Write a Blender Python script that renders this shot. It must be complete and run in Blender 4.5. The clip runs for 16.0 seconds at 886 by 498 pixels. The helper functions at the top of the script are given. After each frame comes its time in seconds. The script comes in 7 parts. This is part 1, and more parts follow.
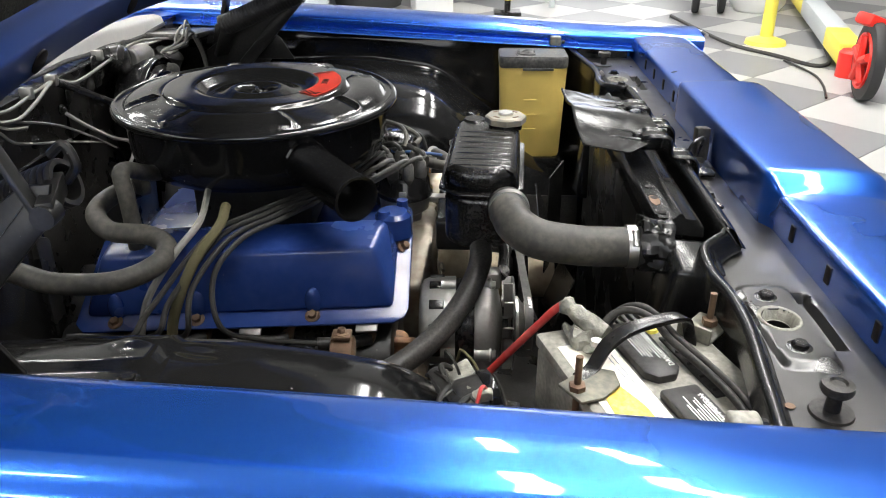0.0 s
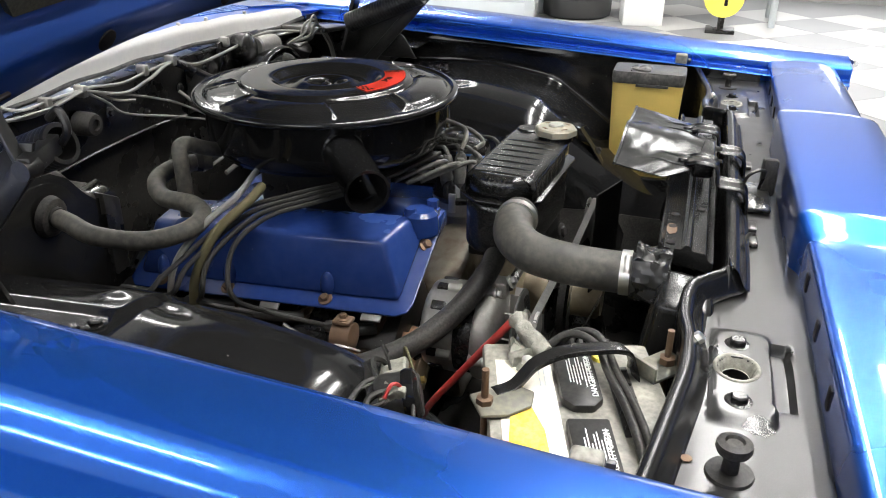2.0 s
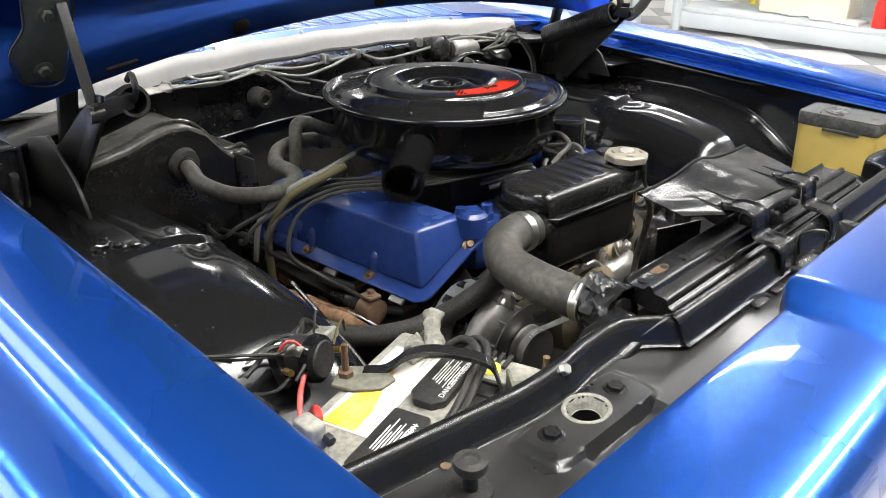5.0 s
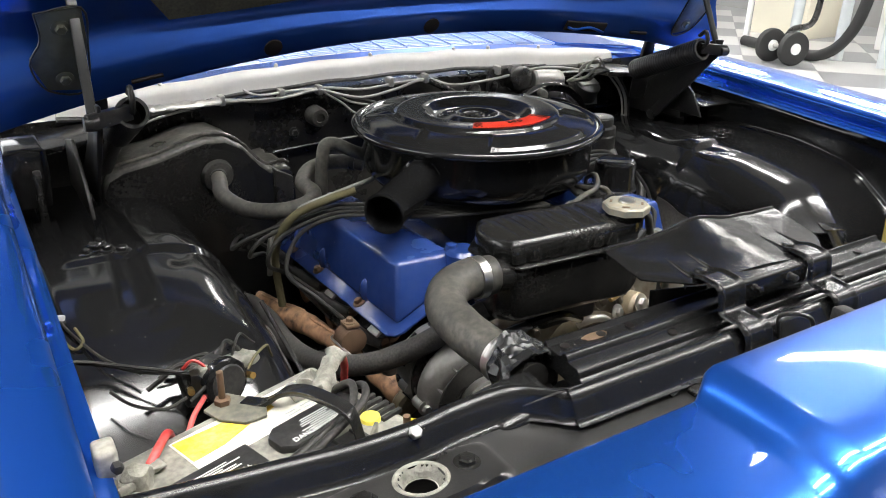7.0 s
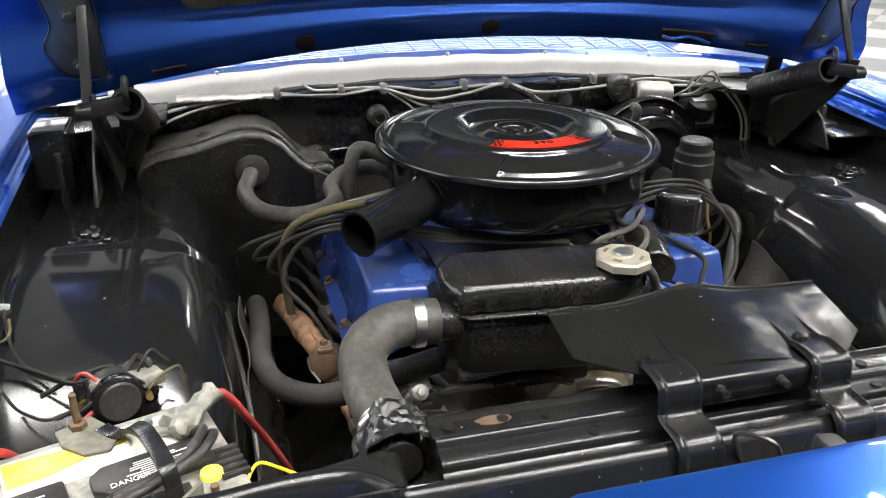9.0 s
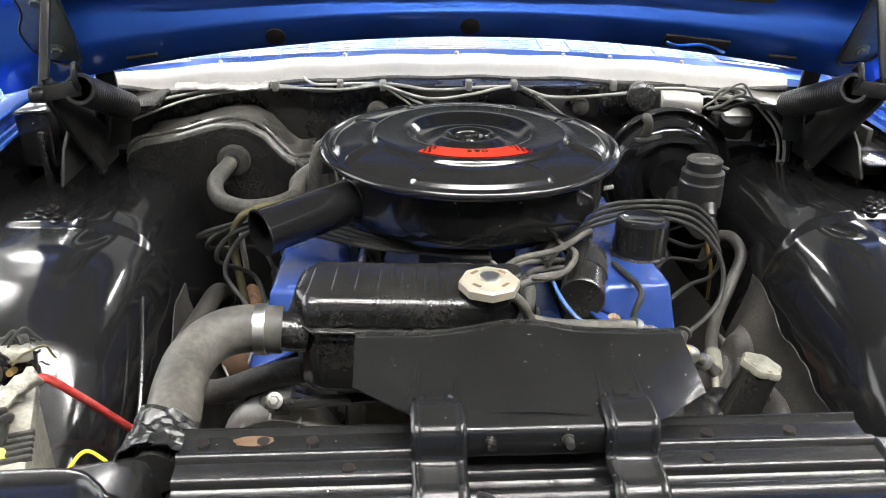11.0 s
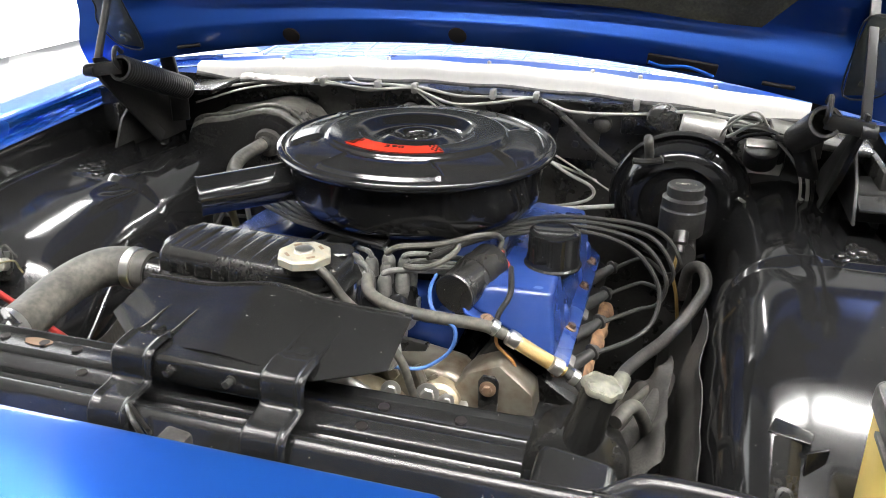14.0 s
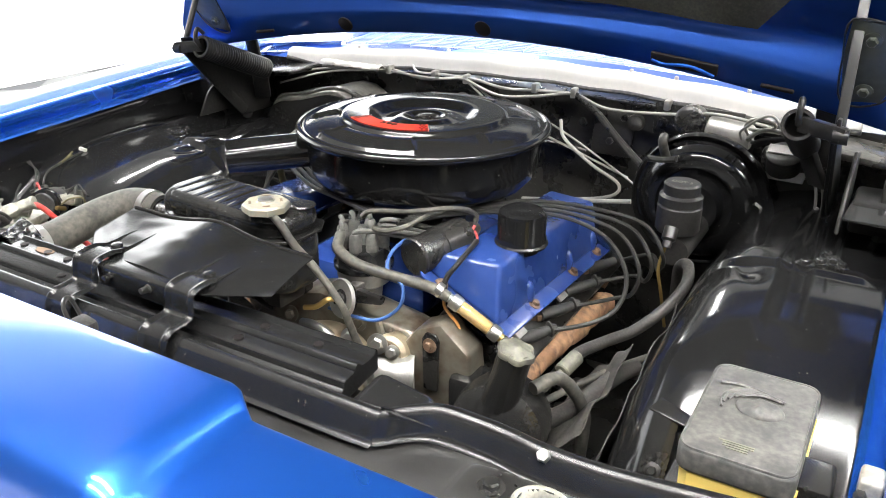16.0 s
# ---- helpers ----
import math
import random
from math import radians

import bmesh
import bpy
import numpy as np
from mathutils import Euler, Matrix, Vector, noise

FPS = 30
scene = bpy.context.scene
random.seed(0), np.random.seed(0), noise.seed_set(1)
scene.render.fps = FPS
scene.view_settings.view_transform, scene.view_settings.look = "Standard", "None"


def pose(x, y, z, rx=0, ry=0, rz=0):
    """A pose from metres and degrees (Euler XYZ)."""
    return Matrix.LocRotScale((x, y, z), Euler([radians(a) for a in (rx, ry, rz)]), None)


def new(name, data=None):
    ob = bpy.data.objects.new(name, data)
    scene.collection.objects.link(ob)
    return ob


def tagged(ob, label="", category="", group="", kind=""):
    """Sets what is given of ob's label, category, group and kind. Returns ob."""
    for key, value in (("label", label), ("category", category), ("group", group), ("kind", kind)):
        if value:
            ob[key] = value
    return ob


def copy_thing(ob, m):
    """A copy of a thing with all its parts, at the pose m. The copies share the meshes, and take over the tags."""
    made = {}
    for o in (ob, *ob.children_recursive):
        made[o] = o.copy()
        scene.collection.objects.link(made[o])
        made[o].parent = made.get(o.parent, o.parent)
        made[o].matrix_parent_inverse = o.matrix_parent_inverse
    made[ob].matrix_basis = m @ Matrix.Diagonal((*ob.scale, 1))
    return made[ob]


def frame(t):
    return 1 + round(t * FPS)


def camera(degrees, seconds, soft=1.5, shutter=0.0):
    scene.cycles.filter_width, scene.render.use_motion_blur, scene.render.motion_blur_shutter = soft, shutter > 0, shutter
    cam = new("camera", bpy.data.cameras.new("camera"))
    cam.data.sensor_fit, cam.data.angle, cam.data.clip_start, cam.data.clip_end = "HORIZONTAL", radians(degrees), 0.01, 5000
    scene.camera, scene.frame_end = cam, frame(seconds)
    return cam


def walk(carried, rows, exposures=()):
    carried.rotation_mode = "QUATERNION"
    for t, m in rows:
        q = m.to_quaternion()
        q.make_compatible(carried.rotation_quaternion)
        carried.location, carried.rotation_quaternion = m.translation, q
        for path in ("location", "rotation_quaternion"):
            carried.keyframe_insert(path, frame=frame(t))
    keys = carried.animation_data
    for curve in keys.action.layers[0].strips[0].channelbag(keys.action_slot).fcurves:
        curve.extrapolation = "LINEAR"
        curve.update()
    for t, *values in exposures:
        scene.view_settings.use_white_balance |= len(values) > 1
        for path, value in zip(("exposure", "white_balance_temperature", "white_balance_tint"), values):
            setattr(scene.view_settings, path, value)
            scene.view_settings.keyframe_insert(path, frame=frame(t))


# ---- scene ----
cam = camera(57.7, 16.0, 1.0)
METRES, EYE, TILT, LEAN, TURN = 2.5, 1.33, -26.0, 0.0, -88.5
X0, Y0 = -1.25, 0.0
ROWS = [
    (0.0, 0.0, 0.0, 0.0, 0.0, 0.0, -0.0),
    (0.5, 0.0229, -0.0001, 0.0, 4.12, 0.11, -2.12),
    (1.0, 0.0491, 0.0003, 0.0012, 7.37, 0.49, -3.75),
    (1.5, 0.0774, 0.0039, 0.0023, 10.37, 0.27, -5.34),
    (2.0, 0.1044, 0.0086, 0.0039, 14.41, -0.42, -7.45),
    (2.5, 0.1306, 0.0134, 0.0063, 18.13, -0.95, -9.1),
    (3.0, 0.1579, 0.02, 0.0098, 22.67, -1.74, -11.22),
    (3.5, 0.1888, 0.0279, 0.0145, 26.42, -2.36, -12.86),
    (4.0, 0.2171, 0.0377, 0.0199, 30.29, -2.84, -14.5),
    (4.5, 0.2438, 0.05, 0.0269, 35.02, -3.99, -16.29),
    (7.0, 0.3304, 0.1562, 0.0838, 53.97, -8.67, -22.36),
    (7.5, 0.3334, 0.1866, 0.099, 58.5, -10.56, -23.41),
    (8.0, 0.3328, 0.2159, 0.1136, 62.76, -12.36, -24.28),
    (10.5, 0.3313, 0.3642, 0.187, 81.64, -21.47, -26.63),
    (11.0, 0.3355, 0.3925, 0.2016, 84.49, -22.72, -26.67),
    (11.5, 0.3398, 0.4214, 0.2162, 87.41, -24.15, -26.71),
    (12.0, 0.3441, 0.4519, 0.2314, 90.64, -25.51, -26.71),
    (12.5, 0.3484, 0.4801, 0.2457, 93.88, -26.49, -26.64),
    (13.0, 0.3516, 0.5078, 0.2592, 97.67, -27.83, -26.43),
    (13.5, 0.3534, 0.5383, 0.2744, 102.17, -29.71, -26.07),
    (14.0, 0.3545, 0.5676, 0.2887, 106.36, -31.24, -25.62),
    (14.5, 0.3548, 0.5996, 0.3041, 111.11, -32.79, -24.92),
    (15.0, 0.3531, 0.6345, 0.3209, 115.89, -34.72, -24.1),
    (15.5, 0.3488, 0.6652, 0.3358, 119.06, -35.78, -23.49),
    (16.0, 0.3528, 0.6893, 0.3463, 121.75, -37.14, -22.95),
]
walk(cam, [(t, pose(X0, Y0, EYE, TILT, LEAN, TURN) @ pose(METRES * x, METRES * y, METRES * z, 90 + pitch, roll, yaw)) for t, x, y, z, yaw, pitch, roll in ROWS],
     [(0.0, -0.16), (4.5, 0.12), (8.0, 0.04), (10.5, 0.68), (13.0, 0.74), (16.0, 0.80)])

# ---- light ----
world = bpy.data.worlds.new("garage_air")
world.use_nodes = True
world.node_tree.nodes["Background"].inputs[0].default_value = (0.8, 0.85, 0.9, 1)
world.node_tree.nodes["Background"].inputs[1].default_value = 0.03
scene.world = world
LAMP, DOOR, BACK = 68.0, 2.2, 2.6
scene.view_settings.exposure = 0.0


# ---- materials ----
def material(name, colour, rough=0.5, metal=0.0, grain=60.0, vary=0.25, bump=0.1, stain=6.0, coat=0.0, dust=0.0, glow=0.0,
             dust_colour=(0.6, 0.56, 0.48), rough_vary=0.15, clear=0.0, spec=0.5, wave=0.0, specks=0.0):
    """A painted, cast or moulded surface: fine grain, broad stains, uneven gloss, a film of dust."""
    m = bpy.data.materials.new(name)
    m.use_nodes = True
    n, link = m.node_tree.nodes, m.node_tree.links.new
    b = n["Principled BSDF"]
    co = n.new("ShaderNodeTexCoord")
    fine, broad = n.new("ShaderNodeTexNoise"), n.new("ShaderNodeTexNoise")
    fine.inputs["Scale"].default_value, fine.inputs["Detail"].default_value = grain, 9
    broad.inputs["Scale"].default_value, broad.inputs["Detail"].default_value = stain, 4
    link(co.outputs["Object"], fine.inputs["Vector"])
    link(co.outputs["Object"], broad.inputs["Vector"])
    mix = n.new("ShaderNodeMix")
    mix.data_type = "RGBA"
    mix.inputs["A"].default_value = (*[c * (1 - vary) for c in colour], 1)
    mix.inputs["B"].default_value = (*[min(1, c * (1 + vary)) for c in colour], 1)
    link(broad.outputs["Fac"], mix.inputs["Factor"])
    out = mix.outputs["Result"]
    if dust:
        ramp = n.new("ShaderNodeMapRange")
        ramp.inputs["From Min"].default_value, ramp.inputs["From Max"].default_value = 0.35, 0.95
        ramp.inputs["To Max"].default_value = dust
        mul = n.new("ShaderNodeMath")
        mul.operation = "MULTIPLY"
        link(fine.outputs["Fac"], mul.inputs[0])
        link(broad.outputs["Fac"], mul.inputs[1])
        mul2 = n.new("ShaderNodeMath")
        mul2.operation = "MULTIPLY"
        mul2.inputs[1].default_value = 2.2
        link(mul.outputs[0], mul2.inputs[0])
        link(mul2.outputs[0], ramp.inputs["Value"])
        over = n.new("ShaderNodeMix")
        over.data_type = "RGBA"
        over.inputs["B"].default_value = (*dust_colour, 1)
        link(ramp.outputs[0], over.inputs["Factor"])
        link(out, over.inputs["A"])
        out = over.outputs["Result"]
    if specks:
        grit = n.new("ShaderNodeTexNoise")
        grit.inputs["Scale"].default_value, grit.inputs["Detail"].default_value = 240, 1
        link(co.outputs["Object"], grit.inputs["Vector"])
        pick = n.new("ShaderNodeMapRange")
        pick.inputs["From Min"].default_value, pick.inputs["From Max"].default_value = 0.77, 0.83
        pick.inputs["To Max"].default_value = specks
        link(grit.outputs["Fac"], pick.inputs["Value"])
        spot = n.new("ShaderNodeMix")
        spot.data_type = "RGBA"
        spot.inputs["B"].default_value = (0.55, 0.53, 0.48, 1)
        link(pick.outputs[0], spot.inputs["Factor"])
        link(out, spot.inputs["A"])
        out = spot.outputs["Result"]
    link(out, b.inputs["Base Color"])
    r = n.new("ShaderNodeMapRange")
    r.inputs["To Min"].default_value, r.inputs["To Max"].default_value = max(0.02, rough - rough_vary * rough), min(1, rough + rough_vary)
    link(broad.outputs["Fac"], r.inputs["Value"])
    link(r.outputs[0], b.inputs["Roughness"])
    b.inputs["Metallic"].default_value = metal
    b.inputs["Specular IOR Level"].default_value = spec
    b.inputs["Coat Weight"].default_value = coat
    b.inputs["Coat Roughness"].default_value = 0.03 if metal > 0.5 else 0.08
    b.inputs["Transmission Weight"].default_value = clear
    normal = None
    for height, strength, depth in ((fine, bump, 0.002), (None, wave, 0.004)):
        if not strength:
            continue
        if height is None:
            height = n.new("ShaderNodeTexNoise")
            height.inputs["Scale"].default_value, height.inputs["Detail"].default_value = 22, 1
            link(co.outputs["Object"], height.inputs["Vector"])
        bp = n.new("ShaderNodeBump")
        bp.inputs["Strength"].default_value, bp.inputs["Distance"].default_value = strength, depth
        link(height.outputs["Fac"], bp.inputs["Height"])
        if normal:
            link(normal, bp.inputs["Normal"])
        normal = bp.outputs["Normal"]
    if normal:
        link(normal, b.inputs["Normal"])
    if glow:
        b.inputs["Emission Color"].default_value = (*colour, 1)
        b.inputs["Emission Strength"].default_value = glow
    return m


BLUE = material("blue metallic paint", (0.016, 0.115, 0.54), 0.26, 0.80, 900, 0.10, 0.03, 2.0, coat=1.0, rough_vary=0.05)
# body blue halved and roughened: the hood underside's shade is in the colour
SHADEBLUE = material("shade-darkened unpolished blue paint", (0.0085, 0.055, 0.28), 0.32, 0.75, 500, 0.20, 0.05, 3.0, coat=0.35, rough_vary=0.10, wave=0.03)
GLOSS = material("gloss black paint", (0.0082, 0.0082, 0.0084), 0.09, 0.0, 40, 0.3, 0.0, 5.0, coat=0.06, rough_vary=0.05, spec=0.36, wave=0.045, specks=0.4)
SATIN = material("satin black paint", (0.009, 0.009, 0.009), 0.20, 0.0, 220, 0.4, 0.0, 12.0, coat=0.05, dust=0.02, spec=0.5, rough_vary=0.10)
SCUFF = material("scuffed dusty black paint", (0.012, 0.0118, 0.0114), 0.21, 0.0, 900, 0.4, 0.006, 16.0, coat=0.15, dust=0.06, dust_colour=(0.40, 0.39, 0.37), rough_vary=0.30, spec=0.5)
HINGEB = material("dull black hinge steel", (0.009, 0.009, 0.009), 0.30, 0.0, 200, 0.5, 0.03, 14.0, dust=0.03, spec=0.32, specks=0.5)
BOOTG = material("grey rubber boot", (0.060, 0.060, 0.057), 0.5, 0.0, 200, 0.3, 0.1, 40.0, dust=0.1, spec=0.3)
CAST = material("oil-stained timing cover", (0.20, 0.185, 0.15), 0.30, 0.60, 50, 0.55, 0.25, 26.0, dust=0.9, dust_colour=(0.085, 0.050, 0.026))
TANKB = material("semi-gloss black enamel", (0.008, 0.008, 0.008), 0.17, 0.0, 300, 0.3, 0.0, 16.0, coat=0.10, dust=0.02, rough_vary=0.12, spec=0.42, wave=0.03, specks=0.4)
BARB = material("satin black enamel", (0.010, 0.010, 0.010), 0.19, 0.0, 300, 0.35, 0.0, 16.0, coat=0.06, spec=0.38, rough_vary=0.10, wave=0.012, specks=0.4)
# dusty, and lightened to stand for light on upper faces
HOUSE = material("dusty housing black with painted light", (0.024, 0.0235, 0.022), 0.22, 0.0, 110, 0.7, 0.05, 9.0, coat=0.20, dust=0.30, dust_colour=(0.33, 0.315, 0.27), wave=0.06)
SHEET = material("rubbed satin black sheet", (0.0085, 0.0085, 0.0085), 0.15, 0.0, 500, 0.5, 0.0, 22.0, coat=0.05, rough_vary=0.12, spec=0.33, wave=0.02, specks=0.5)
WORN = material("worn black steel", (0.012, 0.0118, 0.0114), 0.22, 0.0, 260, 0.4, 0.01, 14.0, coat=0.08, dust=0.03, wave=0.03, specks=0.4)
SOOT = material("sooty black", (0.010, 0.0096, 0.009), 0.22, 0.0, 150, 0.6, 0.12, 10.0, dust=0.06, dust_colour=(0.24, 0.23, 0.20), spec=0.42, wave=0.12, specks=0.6)
RUBBER = material("black rubber", (0.0238, 0.0229, 0.0221), 0.42, 0.0, 300, 0.3, 0.10, 14.0, dust=0.08, spec=0.25)
WIRE = material("dark plug wire", (0.018, 0.0176, 0.0162), 0.45, 0.0, 300, 0.3, 0.08, 24.0, dust=0.015, spec=0.25)
DUSTY = material("dusty rubber hose", (0.046, 0.0448, 0.0403), 0.46, 0.0, 130, 0.45, 0.05, 18.0, dust=0.12, dust_colour=(0.598, 0.552, 0.437), spec=0.25)
FABRIC = material("old cloth hose", (0.099, 0.088, 0.0484), 0.8, 0.0, 400, 0.3, 0.4, 20.0, spec=0.1)
ENGINE = material("engine blue enamel", (0.012, 0.034, 0.150), 0.20, 0.0, 70, 0.3, 0.08, 9.0, dust=0.05, coat=0.16, spec=0.40, dust_colour=(0.24, 0.26, 0.36))
RUST = material("rusty cast iron", (0.40, 0.225, 0.120), 0.72, 0.0, 75, 0.5, 0.4, 26.0, dust=1.0, dust_colour=(0.040, 0.028, 0.022))
ALLOY = material("dull cast aluminium", (0.361, 0.353, 0.332), 0.42, 0.85, 150, 0.3, 0.35, 14.0, dust=0.3, dust_colour=(0.152, 0.133, 0.114))
OILY = material("stained cast aluminium", (0.323, 0.275, 0.19), 0.55, 0.4, 90, 0.5, 0.4, 12.0, dust=0.5, dust_colour=(0.19, 0.123, 0.0665))
STEEL = material("bright steel", (0.60, 0.59, 0.56), 0.28, 1.0, 200, 0.15, 0.05, 30.0)
CHROME = material("chrome", (0.85, 0.85, 0.86), 0.08, 1.0, 200, 0.05, 0.0, 30.0)
ZINC = material("weathered zinc cap", (0.25, 0.25, 0.21), 0.45, 0.3, 180, 0.45, 0.2, 60.0, dust=0.6, dust_colour=(0.30, 0.22, 0.13))
LIDB = material("polished black lid enamel", (0.010, 0.010, 0.0102), 0.11, 0.0, 60, 0.3, 0.0, 7.0, coat=0.10, rough_vary=0.06, spec=0.50)
BOLT = material("rusty bolt", (0.15, 0.095, 0.060), 0.55, 0.5, 300, 0.4, 0.3, 60.0)
LEAD = material("corroded lead", (0.20, 0.195, 0.165), 0.55, 0.3, 220, 0.6, 0.8, 70.0, dust=0.5, dust_colour=(0.42, 0.41, 0.35))
SEAL = material("off-white rubber seal", (0.37, 0.365, 0.34), 0.6, 0.0, 90, 0.08, 0.1, 7.0, dust=0.15)
GREYP = material("grey plastic lid", (0.062, 0.062, 0.060), 0.36, 0.0, 160, 0.35, 0.03, 40.0, dust=0.10, spec=0.3)
TANKY = material("yellowed plastic bottle", (0.8, 0.592, 0.16), 0.45, 0.0, 60, 0.2, 0.1, 10.0)
FILTER = material("cream filter paper", (0.736, 0.512, 0.192), 0.7, 0.0, 300, 0.2, 0.1, 60.0)
BLACKP = material("black plastic", (0.0182, 0.0182, 0.0182), 0.35, 0.0, 200, 0.3, 0.1, 12.0, dust=0.04, spec=0.3)
CASE = material("dusty battery case", (0.17, 0.165, 0.145), 0.42, 0.0, 160, 0.35, 0.10, 30.0, dust=0.55, dust_colour=(0.50, 0.48, 0.40))
PLATE = material("corroded zinc plate", (0.12, 0.12, 0.10), 0.5, 0.3, 160, 0.45, 0.25, 40.0, dust=0.5, dust_colour=(0.27, 0.25, 0.18))
DECAL = material("red decal", (0.806, 0.0455, 0.0195), 0.4, 0.0, 300, 0.2, 0.05, 30.0)
YELLOW = material("yellow label", (0.825, 0.525, 0.025), 0.5, 0.0, 200, 0.25, 0.05, 40.0, dust=0.3)
PAPER = material("worn white label", (0.782, 0.756, 0.646), 0.6, 0.0, 120, 0.15, 0.1, 22.0, dust=0.4)
INK = material("white print", (0.806, 0.806, 0.78), 0.6, 0.0, 200, 0.1, 0.0, 20.0)
FLATBLACK = material("flat black print and opening shade", (0.012, 0.010, 0.010), 0.5, 0.0, 200, 0.1, 0.0, 20.0, spec=0.15)
REDC = material("red cable", (0.44, 0.024, 0.022), 0.45, 0.0, 120, 0.3, 0.1, 20.0, dust=0.15)
BLUEC = material("blue wire", (0.05, 0.12, 0.32), 0.45, 0.0, 120, 0.2, 0.05, 20.0)
ORANGE = material("orange wire", (0.6, 0.3, 0.1), 0.5, 0.0, 120, 0.2, 0.05, 20.0)
YELC = material("yellow wire", (0.85, 0.66, 0.022), 0.45, 0.0, 120, 0.2, 0.05, 20.0)
GREYW = material("grey wiring", (0.25, 0.245, 0.22), 0.55, 0.0, 150, 0.25, 0.1, 20.0)
TAPE = material("dull grey-black tape", (0.014, 0.014, 0.014), 0.20, 0.0, 60, 0.3, 0.02, 40.0, spec=0.4, wave=0.015)
BRASS = material("brass", (0.55, 0.38, 0.14), 0.35, 1.0, 150, 0.3, 0.1, 30.0)
AMBER = material("amber fuel glass", (0.92, 0.80, 0.50), 0.06, 0.0, 100, 0.1, 0.0, 20.0, clear=0.85)
GREASE = material("greasy grey-green steel", (0.075, 0.080, 0.062), 0.35, 0.3, 90, 0.6, 0.15, 14.0, dust=0.5, dust_colour=(0.028, 0.026, 0.020))
SCREEN = material("dark windscreen glass", (0.012, 0.014, 0.015), 0.03, 0.0, 40, 0.1, 0.0, 3.0, rough_vary=0.02)
ARMS = material("dull steel rod", (0.030, 0.030, 0.029), 0.26, 0.2, 60, 0.3, 0.0, 12.0, spec=0.4)
PAD = material("charcoal insulation", (0.0396, 0.0396, 0.033), 0.95, 0.0, 220, 0.5, 0.8, 12.0, dust=0.2, dust_colour=(0.198, 0.187, 0.132), spec=0.1)
WALL = material("pale grey wall", (0.264, 0.264, 0.259), 0.6, 0.0, 40, 0.05, 0.1, 1.0)
WHITE = material("white enamel", (0.78, 0.78, 0.76), 0.35, 0.0, 40, 0.05, 0.05, 3.0)
# body blue paled: overhead shine on the slats is put into the colour
LOUVRE = material("louvre blue with painted shine", (0.28, 0.40, 0.70), 0.3, 0.2, 40, 0.05, 0.05, 3.0)
BEIGE = material("beige enamel", (0.728, 0.686, 0.56), 0.4, 0.0, 40, 0.08, 0.05, 3.0)
CEIL = material("grey ceiling", (0.384, 0.384, 0.384), 0.8, 0.0, 20, 0.1, 0.1, 1.0)
LIGHT = material("lamp diffuser", (1.0, 0.98, 0.95), 0.5, 0.0, 10, 0.0, 0.0, 1.0, glow=LAMP)
HIGH = material("unseen bright pane", (0.96, 0.98, 1.0), 0.6, 0.0, 10, 0.0, 0.0, 1.0, glow=BACK)
DAY = material("bright daylight", (0.96, 0.98, 1.0), 0.6, 0.0, 10, 0.0, 0.0, 1.0, glow=DOOR)
TILE = material("light floor tile", (0.43, 0.43, 0.415), 0.36, 0.0, 30, 0.1, 0.03, 1.5)
TILE2 = material("grey floor tile", (0.20, 0.202, 0.205), 0.36, 0.0, 30, 0.1, 0.03, 1.5)
GREYS = material("grey enamel", (0.48, 0.512, 0.528), 0.4, 0.0, 60, 0.1, 0.05, 4.0)
TYRE = material("tyre rubber", (0.0252, 0.0252, 0.0252), 0.7, 0.0, 90, 0.3, 0.3, 6.0)
REDP = material("red paint", (0.72, 0.024, 0.0144), 0.35, 0.0, 60, 0.1, 0.03, 6.0)
YELP = material("yellow paint", (0.812, 0.7, 0.098), 0.4, 0.0, 60, 0.1, 0.03, 6.0)


# ---- mesh tools ----
def curve_points(pts, n=8):
    """Points of a smooth curve through pts."""
    if len(pts) < 3:
        return [Vector(p) for p in pts]
    p = [Vector(q) for q in pts]
    p = [2 * p[0] - p[1]] + p + [2 * p[-1] - p[-2]]
    out = []
    for i in range(1, len(p) - 2):
        for k in range(n):
            t = k / n
            a, b, c, d = p[i - 1], p[i], p[i + 1], p[i + 2]
            out.append(0.5 * (2 * b + (c - a) * t + (2 * a - 5 * b + 4 * c - d) * t * t + (3 * b - a - 3 * c + d) * t ** 3))
    return out + [p[-2]]


def tube(pts, r, seg=10, n=8, bm=None):
    """A hose or wire of radius r (a number, or a function of 0..1) along a smooth curve."""
    bm = bm or bmesh.new()
    c = curve_points(pts, n)
    rad = r if callable(r) else (lambda s: r)
    rings, up = [], None
    for i, q in enumerate(c):
        d = (c[min(i + 1, len(c) - 1)] - c[max(i - 1, 0)]).normalized()
        if up is None:
            up = d.orthogonal().normalized()
        up = (up - d * up.dot(d)).normalized()
        side = d.cross(up)
        s = rad(i / (len(c) - 1))
        rings.append([bm.verts.new(q + s * (up * math.cos(a) + side * math.sin(a))) for a in [2 * math.pi * k / seg for k in range(seg)]])
    for a, b in zip(rings, rings[1:]):
        for k in range(seg):
            bm.faces.new((a[k], a[(k + 1) % seg], b[(k + 1) % seg], b[k]))
    bm.faces.new(rings[0][::-1])
    bm.faces.new(rings[-1])
    return bm


